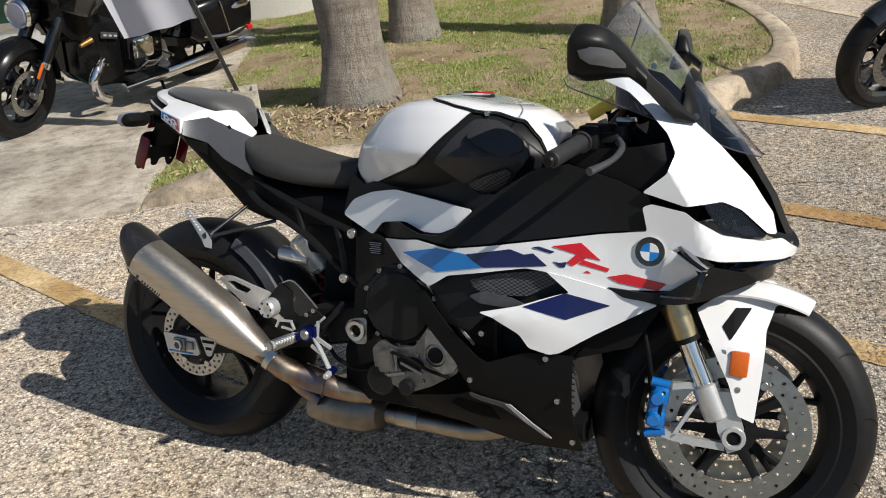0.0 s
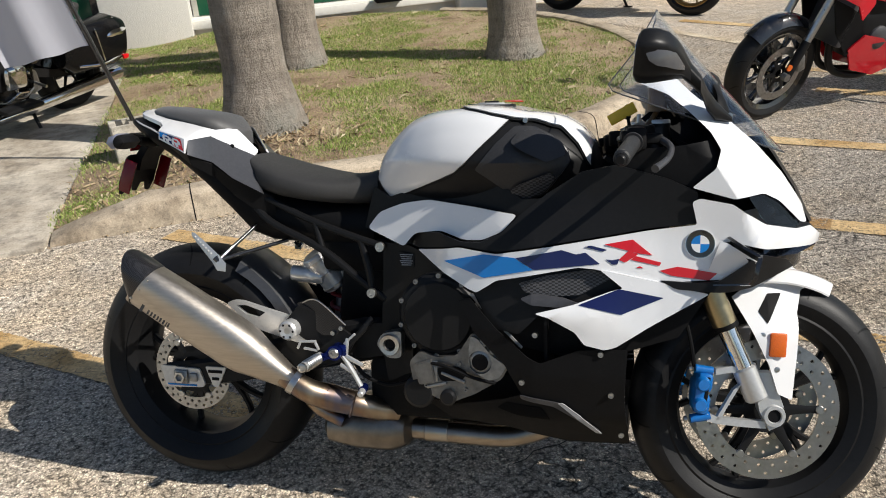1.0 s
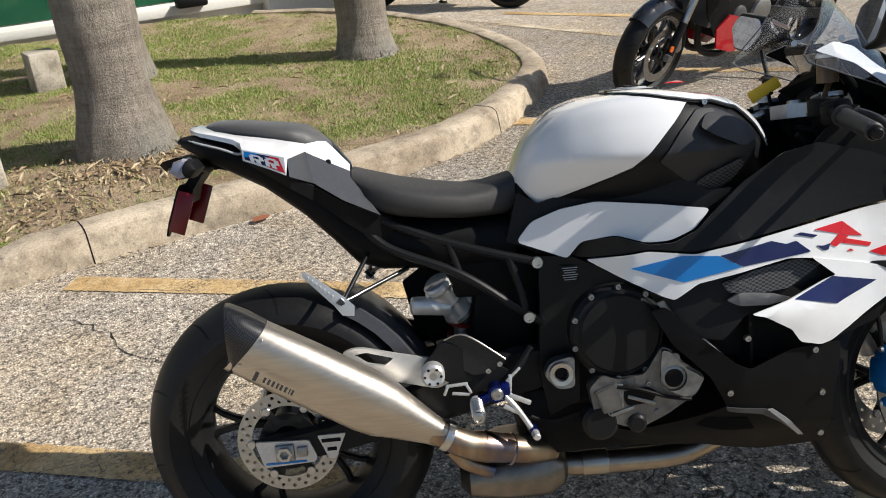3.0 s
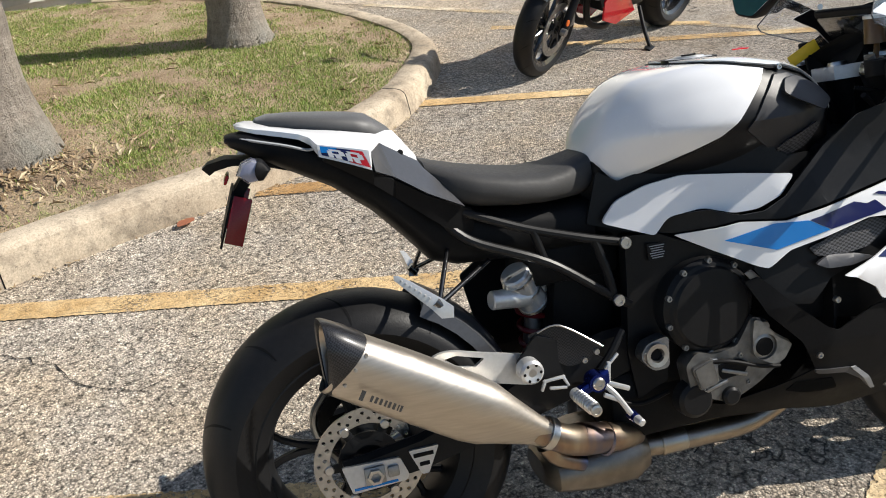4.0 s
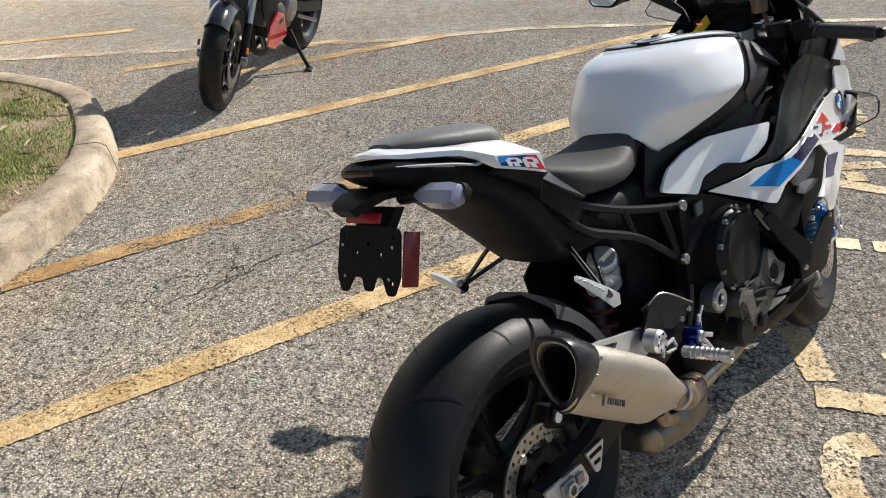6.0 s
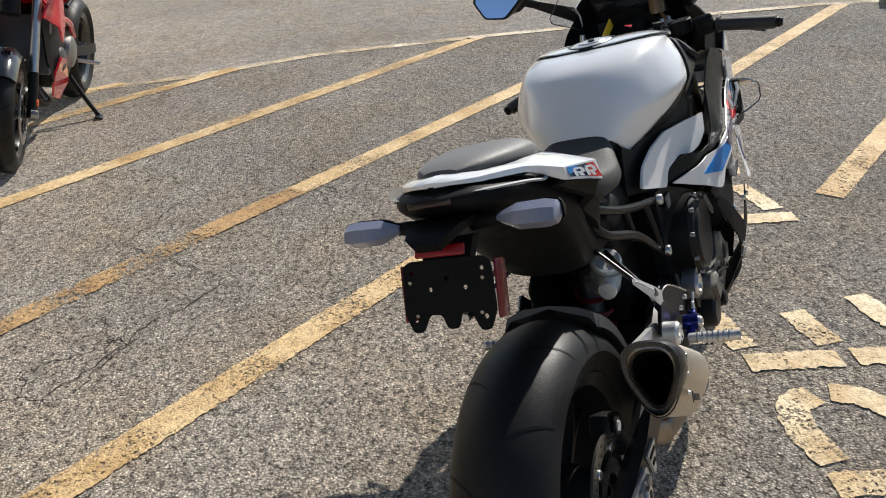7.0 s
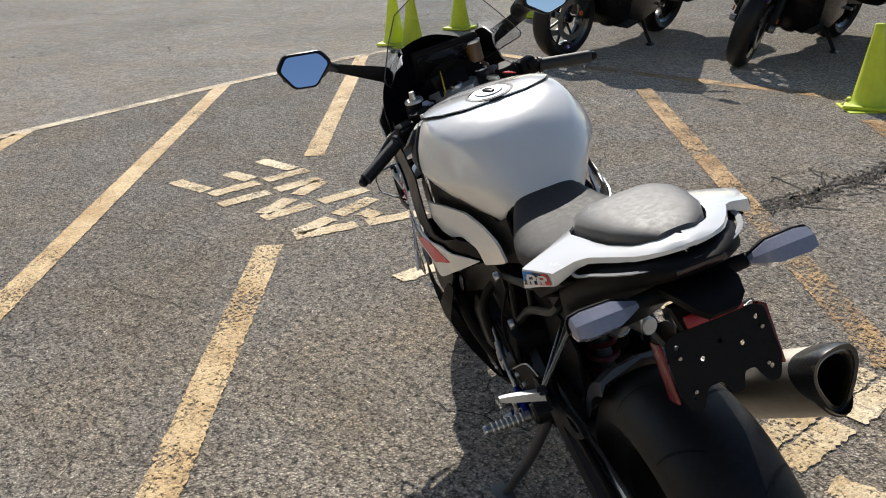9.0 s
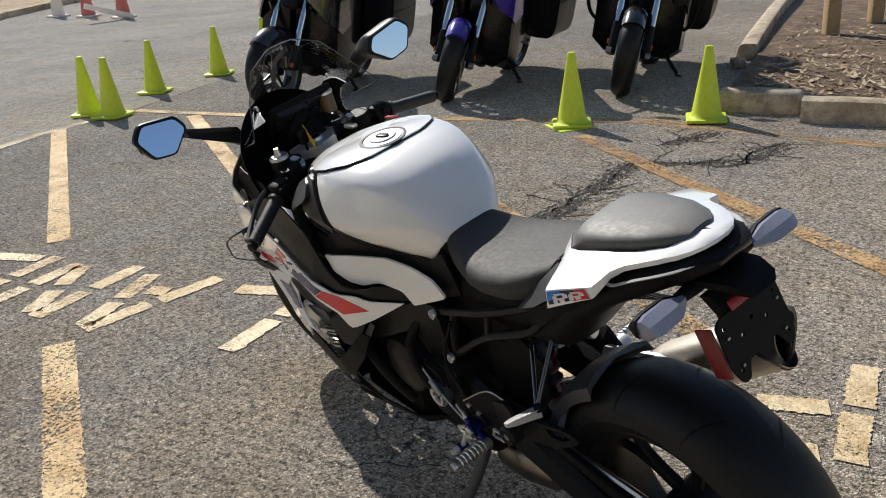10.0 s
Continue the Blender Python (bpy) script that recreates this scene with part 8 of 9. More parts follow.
res = part("fluid_reservoir", joined(lathe([(0.0, 0.05), (0.019, 0.05), (0.021, 0.046), (0.021, 0.0), (0.0, 0.0)], 24, "Z", (1.186, -0.078, 0.960)), bar((1.186, -0.084, 0.962), (1.16, -0.11, 0.92), 0.006)), AMBERCUP, bike, "amber brake fluid reservoir")
part("cap", lathe([(0.0, 0.059), (0.019, 0.059), (0.0225, 0.056), (0.0225, 0.05), (0.0, 0.05)], 24, "Z", (1.186, -0.078, 0.960)), SILVER, res, "white reservoir cap")
part("key_tag", moved(box((0, 0, 0), (0.070, 0.0025, 0.026), 0.002), pose(1.103, 0.043, 0.953, 0, -28, -12)), KEYTAG, bike, "yellow paper key tag")
part("key", turned(joined(box((1.135, 0.055, 0.962), (0.012, 0.028, 0.035), 0.004), bar((1.14, 0.055, 0.92), (1.136, 0.055, 0.95), 0.004))), BLACK, bike, "black key in the lock")
for s in (-1, 1):
    part("cable", tube([(1.10, s * 0.12, 0.88), (1.16, s * 0.14, 0.86), (1.22, s * 0.10, 0.80), (1.16, s * 0.06, 0.72)], 0.005, 8), BLACK, bike, "black control cable")
part("cable", tube([(1.08, -0.17, 0.87), (1.12, -0.15, 0.83), (1.10, -0.12, 0.76)], 0.006, 8), BLACK, bike, "black control cable")
part("steering_head", bar((1.20, 0, 0.80), (1.165, 0, 0.90), 0.04), BLACK, bike, "black steering head")
part("inner_fairing", joined(box((1.10, 0, 0.74), (0.24, 0.26, 0.10), 0.03), box((1.02, 0, 0.70), (0.18, 0.30, 0.12), 0.03)), BLACK, bike, "black inner fairing tray")


# ---- other motorcycles ----
def engine_bits(ob, eng, s, cruiser):
    """Fins, covers, pipes and hoses that fill the engine bay on one side."""
    w = 0.19 if not cruiser else 0.17
    for k in range(5):
        part("cooling_fin", box((0.84 - 0.012 * k, s * (w - 0.03), 0.56 + 0.032 * k), (0.22, 0.10, 0.012), 0.004, (0, 14, 0)), SATIN, eng, "thin cylinder cooling fin")
    case = part("crankcase_cover", loft([[(0.66 + r * math.cos(a), s * y, 0.40 + 0.8 * r * math.sin(a)) for a in (2 * math.pi * j / 24 for j in range(24))] for r, y in ((0.150, w - 0.07), (0.150, w - 0.02), (0.135, w), (0.06, w + 0.008))]), DARKGREY, eng, "cast crankcase cover")
    for j in range(7):
        a = 2 * math.pi * j / 7
        part("bolt", bar((0.66 + 0.138 * math.cos(a), s * (w - 0.015), 0.40 + 0.110 * math.sin(a)), (0.66 + 0.138 * math.cos(a), s * (w + 0.004), 0.40 + 0.110 * math.sin(a)), 0.008, n=8), STEEL, case)
    part("water_hose", tube([(1.02, s * 0.12, 0.66), (0.96, s * 0.17, 0.58), (0.90, s * 0.17, 0.48), (0.92, s * 0.15, 0.38)], 0.017, 10), BLACK, eng, "black water hose")
    part("cable", tube([(1.10, s * 0.10, 0.90), (0.98, s * 0.18, 0.74), (0.76, s * 0.19, 0.62), (0.60, s * 0.17, 0.48)], 0.007, 8), BLACK, ob, "black control cable")
    part("down_tube", tube([(1.10, s * 0.07, 0.80), (1.06, s * 0.12, 0.55), (0.98, s * 0.13, 0.30), (0.72, s * 0.13, 0.22)], 0.016, 10), FRAME, ob, "black frame down tube")
    part("peg_plate", slab(rounded([(0.46, 0.30), (0.50, 0.44), (0.58, 0.48), (0.62, 0.40), (0.56, 0.28)], 0.015), (), 0.012, "XZ", s * 0.165), ALLOY, ob, "alloy footpeg plate")
    part("pedal", tube([(0.55, s * 0.18, 0.33), (0.64, s * 0.19, 0.29), (0.74, s * 0.20, 0.30)], 0.007, 8), STEEL, ob, "steel foot pedal")


def parked_bike(label, m, body, rim_mat, style, trim=None, far=False, steer=0.0):
    """A parked motorcycle, front wheel ahead on x, leaning on its stand to the left."""
    ob = thing("motorcycle", label, "motorcycle", m, "other parked motorcycles")
    cruiser = style == "cruiser"
    wb = 1.72 if cruiser else 1.45
    Rf, Rr = (0.33, 0.325) if cruiser else (0.300, 0.315)
    rake = 33.0 if cruiser else 25.0
    ax = Vector((-math.sin(radians(rake)), 0, math.cos(radians(rake))))
    S = Matrix.Translation((wb + 0.05, 0, 0)) @ Matrix.Rotation(radians(steer), 4, ax) @ Matrix.Translation((-wb - 0.05, 0, 0))
    sp = 0 if style != "red" else 0.10
    n = {"red": 8, "cruiser": 7, "adventure": 12}.get(style, 7)
    wheel(ob, S @ Matrix.Translation((wb, 0, Rf)), Rf, 0.062 if not cruiser else 0.068, 0.22 if not cruiser else 0.235, rim_mat, n, 0.155, (-0.07, 0.07), 0.04, "black front tyre", 12, False, sp, far)
    wheel(ob, Matrix.Translation((0, 0, Rr)), Rr, 0.092, 0.218, rim_mat, n, 0.115, (-0.09,), 0.05, "black rear tyre", 12, True, sp, far)
    fr = Vector((wb - 0.03, 0, Rf))
    for s in (-1, 1):
        b = fr + Vector((0, s * 0.105, 0))
        leg = part("fork_leg", moved(bar(b + ax * -0.03, b + ax * 0.20, 0.026, 0.024, 16), S), SATIN if not cruiser else GLOSSBLACK, ob, "black fork lower")
        part("fork_tube", moved(bar(b + ax * 0.18, b + ax * 0.68, 0.022, n=16), S), STEEL if style == "red" else SATIN if cruiser else CHROME, leg, "fork tube")
        if cruiser:
            part("reflector", moved(box(b + Vector((-0.02, s * 0.045, 0.17)), (0.024, 0.012, 0.11), 0.005, (0, -33, 0)), S), ORANGE, leg, "long amber fork reflector")
        else:
            part("reflector", moved(bar(b + Vector((0.03, s * 0.026, 0.06)), b + Vector((0.03, s * 0.033, 0.06)), 0.018, n=14), S), ORANGE, leg, "amber fork reflector")
        part("caliper", moved(box(b + Vector((-0.09, -s * 0.02, 0.05)), (0.05, 0.05, 0.10), 0.012, (0, 15, 0)), S), SATIN if style != "red" else ALLOY, leg, "brake caliper")
        part("axle_clamp", moved(bar(b + Vector((0.03, 0, 0)), b + Vector((0.03, s * 0.032, 0)), 0.022, n=14), S), ALLOY, leg)
    a0, a1, hw, rg = (15, 178, 0.100, Rf + 0.030) if cruiser else (48, 122, 0.068, Rf + 0.022)
    rows = []
    for k in range(15):
        a = radians(a0 + (a1 - a0) * k / 14)
        rows.append([(wb + (rg - 0.05 * abs(v) ** 3) * math.cos(a), v * hw, Rf + (rg - 0.05 * abs(v) ** 3) * math.sin(a)) for v in [j / 4 - 1 for j in range(9)]] + [(wb + (rg - 0.055) * math.cos(a), v * hw * 0.9, Rf + (rg - 0.055) * math.sin(a)) for v in (1, -1)])
    part("front_mudguard", moved(loft(rows), S), trim if trim else GLOSSBLACK, ob, "front mudguard")
    if cruiser:
        rows = []
        for k in range(15):
            a = radians(15 + 150 * k / 14)
            rows.append([((Rr + 0.04 - 0.06 * abs(v) ** 3) * math.cos(a), v * 0.12, Rr + (Rr + 0.04 - 0.06 * abs(v) ** 3) * math.sin(a)) for v in [j / 4 - 1 for j in range(9)]] + [(0.9 * Rr * math.cos(a), v * 0.11, Rr + 0.9 * Rr * math.sin(a)) for v in (1, -1)])
        part("rear_mudguard", loft(rows), GLOSSBLACK, ob, "deep black rear mudguard")
    seat_z = 0.70 if cruiser else 0.83
    top = 0.98 if not cruiser else 0.90
    x0, x1 = (0.62, 1.12) if not cruiser else (0.72, 1.28)
    part("tank", loft([super_ring(x0 + (x1 - x0) * u, 0, zt, zb, w, 24, 2.3, 3.0) for u, zt, zb, w in ((0.0, seat_z + 0.02, seat_z - 0.06, 0.06), (0.08, seat_z + 0.08, seat_z - 0.09, 0.11), (0.3, top - 0.01, 0.74, 0.155), (0.6, top, 0.74, 0.165), (0.85, top - 0.03, 0.76, 0.14), (1.0, top - 0.10, 0.80, 0.08))]), body, ob, "rounded fuel tank")
    part("seat", loft([super_ring(x, 0, zt, zb, w, 20, 3, 3) for x, zt, zb, w in ((0.64, seat_z + 0.02, seat_z - 0.06, 0.09), (0.45, seat_z - 0.01, seat_z - 0.09, 0.13), (0.25, seat_z + 0.0, seat_z - 0.08, 0.14), (0.15, seat_z + 0.06, seat_z - 0.04, 0.11), (-0.10, seat_z + 0.10, seat_z + 0.02, 0.08), (-0.14, seat_z + 0.09, seat_z + 0.05, 0.05))]), SEAT, ob, "black seat")
    if not cruiser:
        part("tail", loft([super_ring(x, 0, zt, zb, w, 16, 2.5, 2.5) for x, zt, zb, w in ((0.42, 0.76, 0.66, 0.11), (0.15, 0.82, 0.72, 0.11), (-0.12, 0.89, 0.83, 0.07), (-0.20, 0.90, 0.87, 0.03))]), SATIN if style != "red" else REDPAINT, ob, "tail unit")
        part("tail_light", box((-0.19, 0, 0.875), (0.02, 0.10, 0.03), 0.006), REDLENS, ob, "red tail light")
        part("plate_hanger", tube([(-0.10, 0, 0.84), (-0.22, 0, 0.74), (-0.26, 0, 0.62)], 0.014, 8), BLACK, ob, "black plate hanger")
    else:
        part("tail_light", box((-0.36, 0.0, 0.56), (0.03, 0.12, 0.05), 0.01), REDLENS, ob, "red tail light")
        for s in (-1, 1):
            bag = part("pannier", loft([super_ring(x, s * 0.245, zt, zb, w, 20, 3, 3) for x, zt, zb, w in ((0.34, 0.62, 0.44, 0.06), (0.26, 0.70, 0.38, 0.10), (-0.18, 0.74, 0.36, 0.115), (-0.30, 0.70, 0.40, 0.10), (-0.34, 0.66, 0.46, 0.06))]), DEEPBLACK, ob, "gloss black hard pannier")
            part("lid_seam", box((0.02, s * 0.352, 0.56), (0.012, 0.01, 0.26), 0.002, (0, 20, 0)), CHROME, bag, "bright lid edge")
            part("badge", loft([[(x, s * y, z) for y, z in ((0.356, z1), (0.366, (z0 + z1) / 2), (0.356, z0))] for x, z0, z1 in ((-0.28, 0.625, 0.640), (-0.24, 0.600, 0.650), (-0.12, 0.595, 0.645), (-0.06, 0.605, 0.620))]), CHROME, bag, "chrome wing badge")
    wide = 0.27 if style == "red" else 0.36
    eng = part("engine", joined(box((0.78, 0, 0.45), (0.44, wide, 0.28), 0.04), box((0.86, 0, 0.62), (0.24, 0.25, 0.20), 0.03, (0, 22, 0)), box((0.70, 0, 0.33), (0.40, 0.22, 0.10), 0.03)), SATIN, ob, "black engine")
    for s in (-1, 1):
        part("engine_cover", lathe([(0.0, s * 0.02), (0.06, s * 0.02), (0.085, s * 0.008), (0.09, s * -0.01)], 24, center=(0.66, s * 0.145, 0.44)), ALLOY if style == "red" else DARKGREY, eng, "round engine cover")
        part("engine_cover", lathe([(0.0, s * 0.014), (0.05, s * 0.014), (0.065, s * 0.004), (0.07, s * -0.01)], 24, center=(0.86, s * 0.14, 0.44)), DARKGREY, eng)
        part("frame_tube", tube([(1.12, s * 0.07, 0.86), (0.98, s * 0.14, 0.70), (0.72, s * 0.15, 0.62), (0.52, s * 0.13, 0.50)], 0.018, 10), body if style == "red" else FRAME, ob, "tubular frame rail")
        part("subframe", tube([(0.60, s * 0.12, 0.68), (0.30, s * 0.12, 0.74), (0.0, s * 0.08, 0.80)] if not cruiser else [(0.60, s * 0.12, 0.58), (0.30, s * 0.12, 0.60), (0.0, s * 0.10, 0.62)], 0.013, 8), FRAME, ob)
        part("swingarm", loft([[(x, s * (y + dy * 0.016), z + dz * 0.03) for dy, dz in ((-1, -1), (1, -1), (1, 1), (-1, 1))] for x, y, z in ((-0.04, 0.125, Rr), (0.25, 0.125, 0.36), (0.54, 0.11, 0.42))]), SATIN, ob, "black swingarm")
        part("foot_peg", bar((0.52, s * 0.15, 0.36), (0.52, s * 0.27, 0.35), 0.011), STEEL, ob, "foot peg")
        if style in ("red",):
            part("radiator_shroud", panel([(1.02, 0.84), (1.20, 0.80), (1.26, 0.74), (1.10, 0.66), (1.06, 0.58), (1.00, 0.66)], lambda x, z: 0.20 - 0.25 * max(0, x - 1.1), s, 0.012), body, ob, "red radiator shroud")
            part("belly_spoiler", panel([(0.62, 0.26), (0.84, 0.44), (0.98, 0.48), (1.06, 0.40), (0.98, 0.26), (0.80, 0.20)], lambda x, z: 0.10 + 0.25 * (z - 0.2), s, 0.012), body, ob, "red belly spoiler")
            part("dark_shroud", panel([(1.00, 0.58), (1.10, 0.64), (1.22, 0.70), (1.16, 0.50), (1.06, 0.36), (0.98, 0.46)], lambda x, z: 0.14, s, 0.01), BLACK, ob, "black radiator side")
        elif not cruiser:
            part("side_shroud", panel([(0.98, 0.86), (1.18, 0.86), (1.26, 0.76), (1.12, 0.62), (0.98, 0.66)], lambda x, z: 0.19 - 0.2 * max(0, x - 1.08), s, 0.012), GLOSSBLACK, ob, "black side shroud")
            part("turn_signal", box((1.22, s * 0.24, 0.86), (0.03, 0.05, 0.025), 0.008), ORANGE, ob, "small turn signal")
        if style in ("plain", "adventure"):
            case = part("pannier", loft([super_ring(x, s * 0.27, zt, zb, w, 20, 4, 4) for x, zt, zb, w in ((0.34, 0.80, 0.42, 0.08), (0.28, 0.86, 0.36, 0.13), (-0.22, 0.88, 0.36, 0.14), (-0.32, 0.82, 0.42, 0.10))]), SATIN, ob, "black hard pannier")
            part("seam", box((0.03, s * 0.408, 0.66), (0.42, 0.006, 0.01), 0.002), DARKGREY, case)
            part("fairing_half", panel([(1.00, 1.06), (1.16, 1.10), (1.30, 0.98), (1.34, 0.84), (1.20, 0.66), (1.02, 0.56), (0.86, 0.62), (0.92, 0.80)], lambda x, z: 0.29 * max(0.05, min(1.0, (1.40 - x) / 0.28)) ** 0.5, s, 0.012, 0.04), body, ob, "dark fairing half")
        if style != "red":
            part("lower_guard", panel([(0.62, 0.20), (0.66, 0.27), (0.86, 0.30), (1.02, 0.40), (1.08, 0.34), (1.00, 0.22), (0.86, 0.18)], lambda x, z: 0.13 + 0.3 * (z - 0.2), s, 0.014, 0.04), SATIN, ob, "black lower engine guard")
            engine_bits(ob, eng, s, cruiser)
            # Shell and side tail are added bulk that fills out the cast shadow.
            if not cruiser:
                part("shadow_bulk", loft([[(x, s * y, z) for y, z in ((0.02, z1), (w, z1 - 0.05), (w, z0 + 0.08), (w * 0.7, z0), (0.02, z0))] for x, z0, z1, w in ((0.30, 0.34, 0.76, 0.16), (0.60, 0.24, 0.82, 0.25), (0.90, 0.20, 0.94, 0.29), (1.08, 0.24, 1.02, 0.28), (1.20, 0.44, 0.98, 0.17))]), DEEPBLACK, ob, "black shell added round the engine to fill the shadow")
                part("side_tail", loft([[(x, s * y, z) for y, z in ((0.02, z1), (w, z1 - 0.03), (w, z0 + 0.03), (0.02, z0))] for x, z0, z1, w in ((-0.14, 0.62, 0.84, 0.08), (0.10, 0.56, 0.80, 0.13), (0.46, 0.52, 0.78, 0.14))]), DEEPBLACK, ob, "black side tail added as shadow bulk")
            part("leg_shield", panel([(0.28, 0.66), (0.34, 0.78), (0.60, 0.80), (0.66, 0.70), (0.52, 0.62)], lambda x, z: 0.15 - 1.5 * (z - 0.70) ** 2, s, 0.02, 0.04), BLACK, ob, "black side cover")
        if style == "adventure":
            part("crash_bar", moved(tube([(1.12, s * 0.12, 0.78), (1.14, s * 0.30, 0.76), (1.10, s * 0.34, 0.62), (1.02, s * 0.30, 0.46), (0.92, s * 0.13, 0.36)], 0.0125, 10), Matrix()), FRAME, ob, "black tubular crash bar")
            part("fog_light", bar((1.20, s * 0.24, 0.66), (1.16, s * 0.24, 0.66), 0.035, 0.03, 18, 0.004), SATIN, ob, "round fog light")
        hb = part("handlebar", moved(tube([(wb - 0.34, 0, 1.02), (wb - 0.36, s * 0.14, 1.06), (wb - 0.42, s * 0.30, 1.08), (wb - 0.47, s * 0.40, 1.06)], 0.012, 10), S), SATIN, ob, "black handlebar")
        part("grip", moved(bar((wb - 0.435, s * 0.31, 1.078), (wb - 0.475, s * 0.41, 1.058), 0.017), S), GRIP, hb)
        mr = part("mirror", moved(joined(tube([(wb - 0.38, s * 0.24, 1.07), (wb - 0.34, s * 0.30, 1.18), (wb - 0.36, s * 0.36, 1.22)], 0.006, 8)), S), SATIN, ob, "round black mirror")
        part("mirror_head", moved(lathe([(0.0, 0.02), (0.05, 0.012), (0.06, 0.0), (0.0, -0.002)], 20, "X", (wb - 0.37, s * 0.37, 1.23)), S), SATIN, mr)
    for dx in (0.0, 0.10):
        part("header_pipe", tube([(1.0, -0.05 + dx, 0.56), (1.10, -0.05 + dx, 0.46), (1.06, -0.05 + dx, 0.26), (0.85, -0.05 + dx, 0.19), (0.55, -0.08, 0.19)], 0.021, 12), SATIN, ob, "curved header pipe")
    if cruiser:
        for s in (-1, 1):
            part("silencer", tube([(0.98, s * 0.22, 0.20), (0.80, s * 0.23, 0.21), (0.60, s * 0.23, 0.22), (0.10, s * 0.22, 0.24), (-0.30, s * 0.24, 0.27)], [0.035, 0.038, 0.045, 0.052, 0.050], 18), CHROME, ob, "long chrome exhaust")
            part("cylinder", joined(*[box((0.86, s * (0.16 + 0.03 * k), 0.50), (0.20, 0.016, 0.18), 0.01) for k in range(5)]), SATIN, eng, "finned boxer cylinder")
            part("cylinder_head", box((0.86, s * 0.33, 0.50), (0.18, 0.06, 0.15), 0.03), CHROME, eng, "bright cylinder head cover")
        part("fairing", moved(loft([[(x, v * w, z0 + (z1 - z0) * (0.5 - 0.5 * math.cos(math.pi * (u + 0.5)))) for v, u in ((-1, 0.0), (-0.85, 0.35), (-0.4, 0.5), (0.4, 0.5), (0.85, 0.35), (1, 0.0), (0.8, -0.4), (0.3, -0.5), (-0.3, -0.5), (-0.8, -0.4))] for x, z0, z1, w in ((wb - 0.30, 0.84, 1.20, 0.30), (wb - 0.36, 0.82, 1.22, 0.38), (wb - 0.46, 0.84, 1.20, 0.40), (wb - 0.55, 0.88, 1.14, 0.40))]), S), GLOSSBLACK, ob, "gloss black batwing fairing")
        for s in (-1, 1):
            part("side_cover", loft([[(x, s * y, z) for y, z in ((0.10, z1), (0.17, z1 - 0.03), (0.19, (z0 + z1) / 2), (0.17, z0 + 0.03), (0.10, z0))] for x, z0, z1 in ((0.42, 0.50, 0.64), (0.48, 0.46, 0.68), (0.62, 0.46, 0.68), (0.70, 0.50, 0.64))]), GLOSSBLACK, ob, "gloss black side cover")
            part("tank_badge", slab(rounded([(0.90, 0.80), (1.06, 0.81), (1.05, 0.835), (0.90, 0.825)], 0.008), (), 0.006, "XZ", s * 0.166), CHROME, ob, "small bright tank badge")
            part("pannier_light", box((-0.27, s * 0.345, 0.42), (0.060, 0.02, 0.035), 0.006), BRAKELAMP, ob, "small red side lamp on the pannier")
            part("pannier_rail", tube([(0.24, s * 0.33, 0.44), (0.0, s * 0.36, 0.42), (-0.26, s * 0.33, 0.44)], 0.010, 8), CHROME, ob, "chrome rail under the pannier")
            part("fork_trim", moved(bar(fr + Vector((0, s * 0.105, 0)) + ax * 0.18, fr + Vector((0, s * 0.105, 0)) + ax * 0.22, 0.046, n=18), S), CHROME, ob, "chrome fork ring")
            part("fork_cover", moved(bar(fr + Vector((0, s * 0.105, 0)) + ax * 0.20, fr + Vector((0, s * 0.105, 0)) + ax * 0.66, 0.042, 0.045, 18), S), GLOSSBLACK, ob, "black fork cover")
            part("floorboard", box((0.86, s * 0.34, 0.30), (0.34, 0.12, 0.03), 0.012), SATIN, ob, "black floorboard")
            part("chrome_elbow", tube([(1.16, s * 0.24, 0.44), (1.24, s * 0.28, 0.42), (1.30, s * 0.29, 0.34), (1.26, s * 0.28, 0.24), (1.16, s * 0.25, 0.18)], 0.034, 14), CHROME, ob, "chrome header elbow")
            # the dark masses round tank, engine and legs
            part("engine_shroud", loft([[(x, s * y, z) for y, z in ((0.02, z1), (w * 0.8, z1 - 0.02), (w, z1 - 0.10), (w, z0 + 0.08), (w * 0.75, z0), (0.02, z0))] for x, z0, z1, w in ((0.48, 0.34, 0.62, 0.14), (0.56, 0.26, 0.70, 0.19), (0.90, 0.22, 0.76, 0.21), (1.18, 0.24, 0.78, 0.20), (1.28, 0.34, 0.74, 0.14))]), DEEPBLACK, ob, "black engine shroud")
            part("fork_shroud", loft([[(x, s * y, z) for y, z in ((0.02, z1), (w, z1 - 0.02), (w, z0 + 0.05), (0.02, z0))] for x, z0, z1, w in ((1.10, 0.60, 0.98, 0.15), (1.26, 0.54, 1.02, 0.20), (1.38, 0.60, 1.02, 0.18), (1.44, 0.72, 0.98, 0.12))]), DEEPBLACK, ob, "gloss black fork shroud")
            part("tank_skirt", loft([[(x, s * y, z) for y, z in ((0.05, z1), (w, z1 - 0.03), (w, z0 + 0.03), (0.05, z0))] for x, z0, z1, w in ((0.30, 0.52, 0.72, 0.13), (0.60, 0.56, 0.80, 0.17), (1.00, 0.62, 0.86, 0.19), (1.24, 0.66, 0.84, 0.14))]), DEEPBLACK, ob, "gloss black skirt under the tank")
            plate = part("cover_plate", box((1.06, s * 0.222, 0.60), (0.15, 0.014, 0.045), 0.006, (0, -14, 0)), TAILGREY, ob, "dark grey engine plate")
            for k in range(3):
                part("print", box((1.01 + 0.045 * k, s * 0.231, 0.588 + 0.011 * k), (0.028, 0.004, 0.014), 0.001, (0, -14, 0)), LABELGREY, plate)
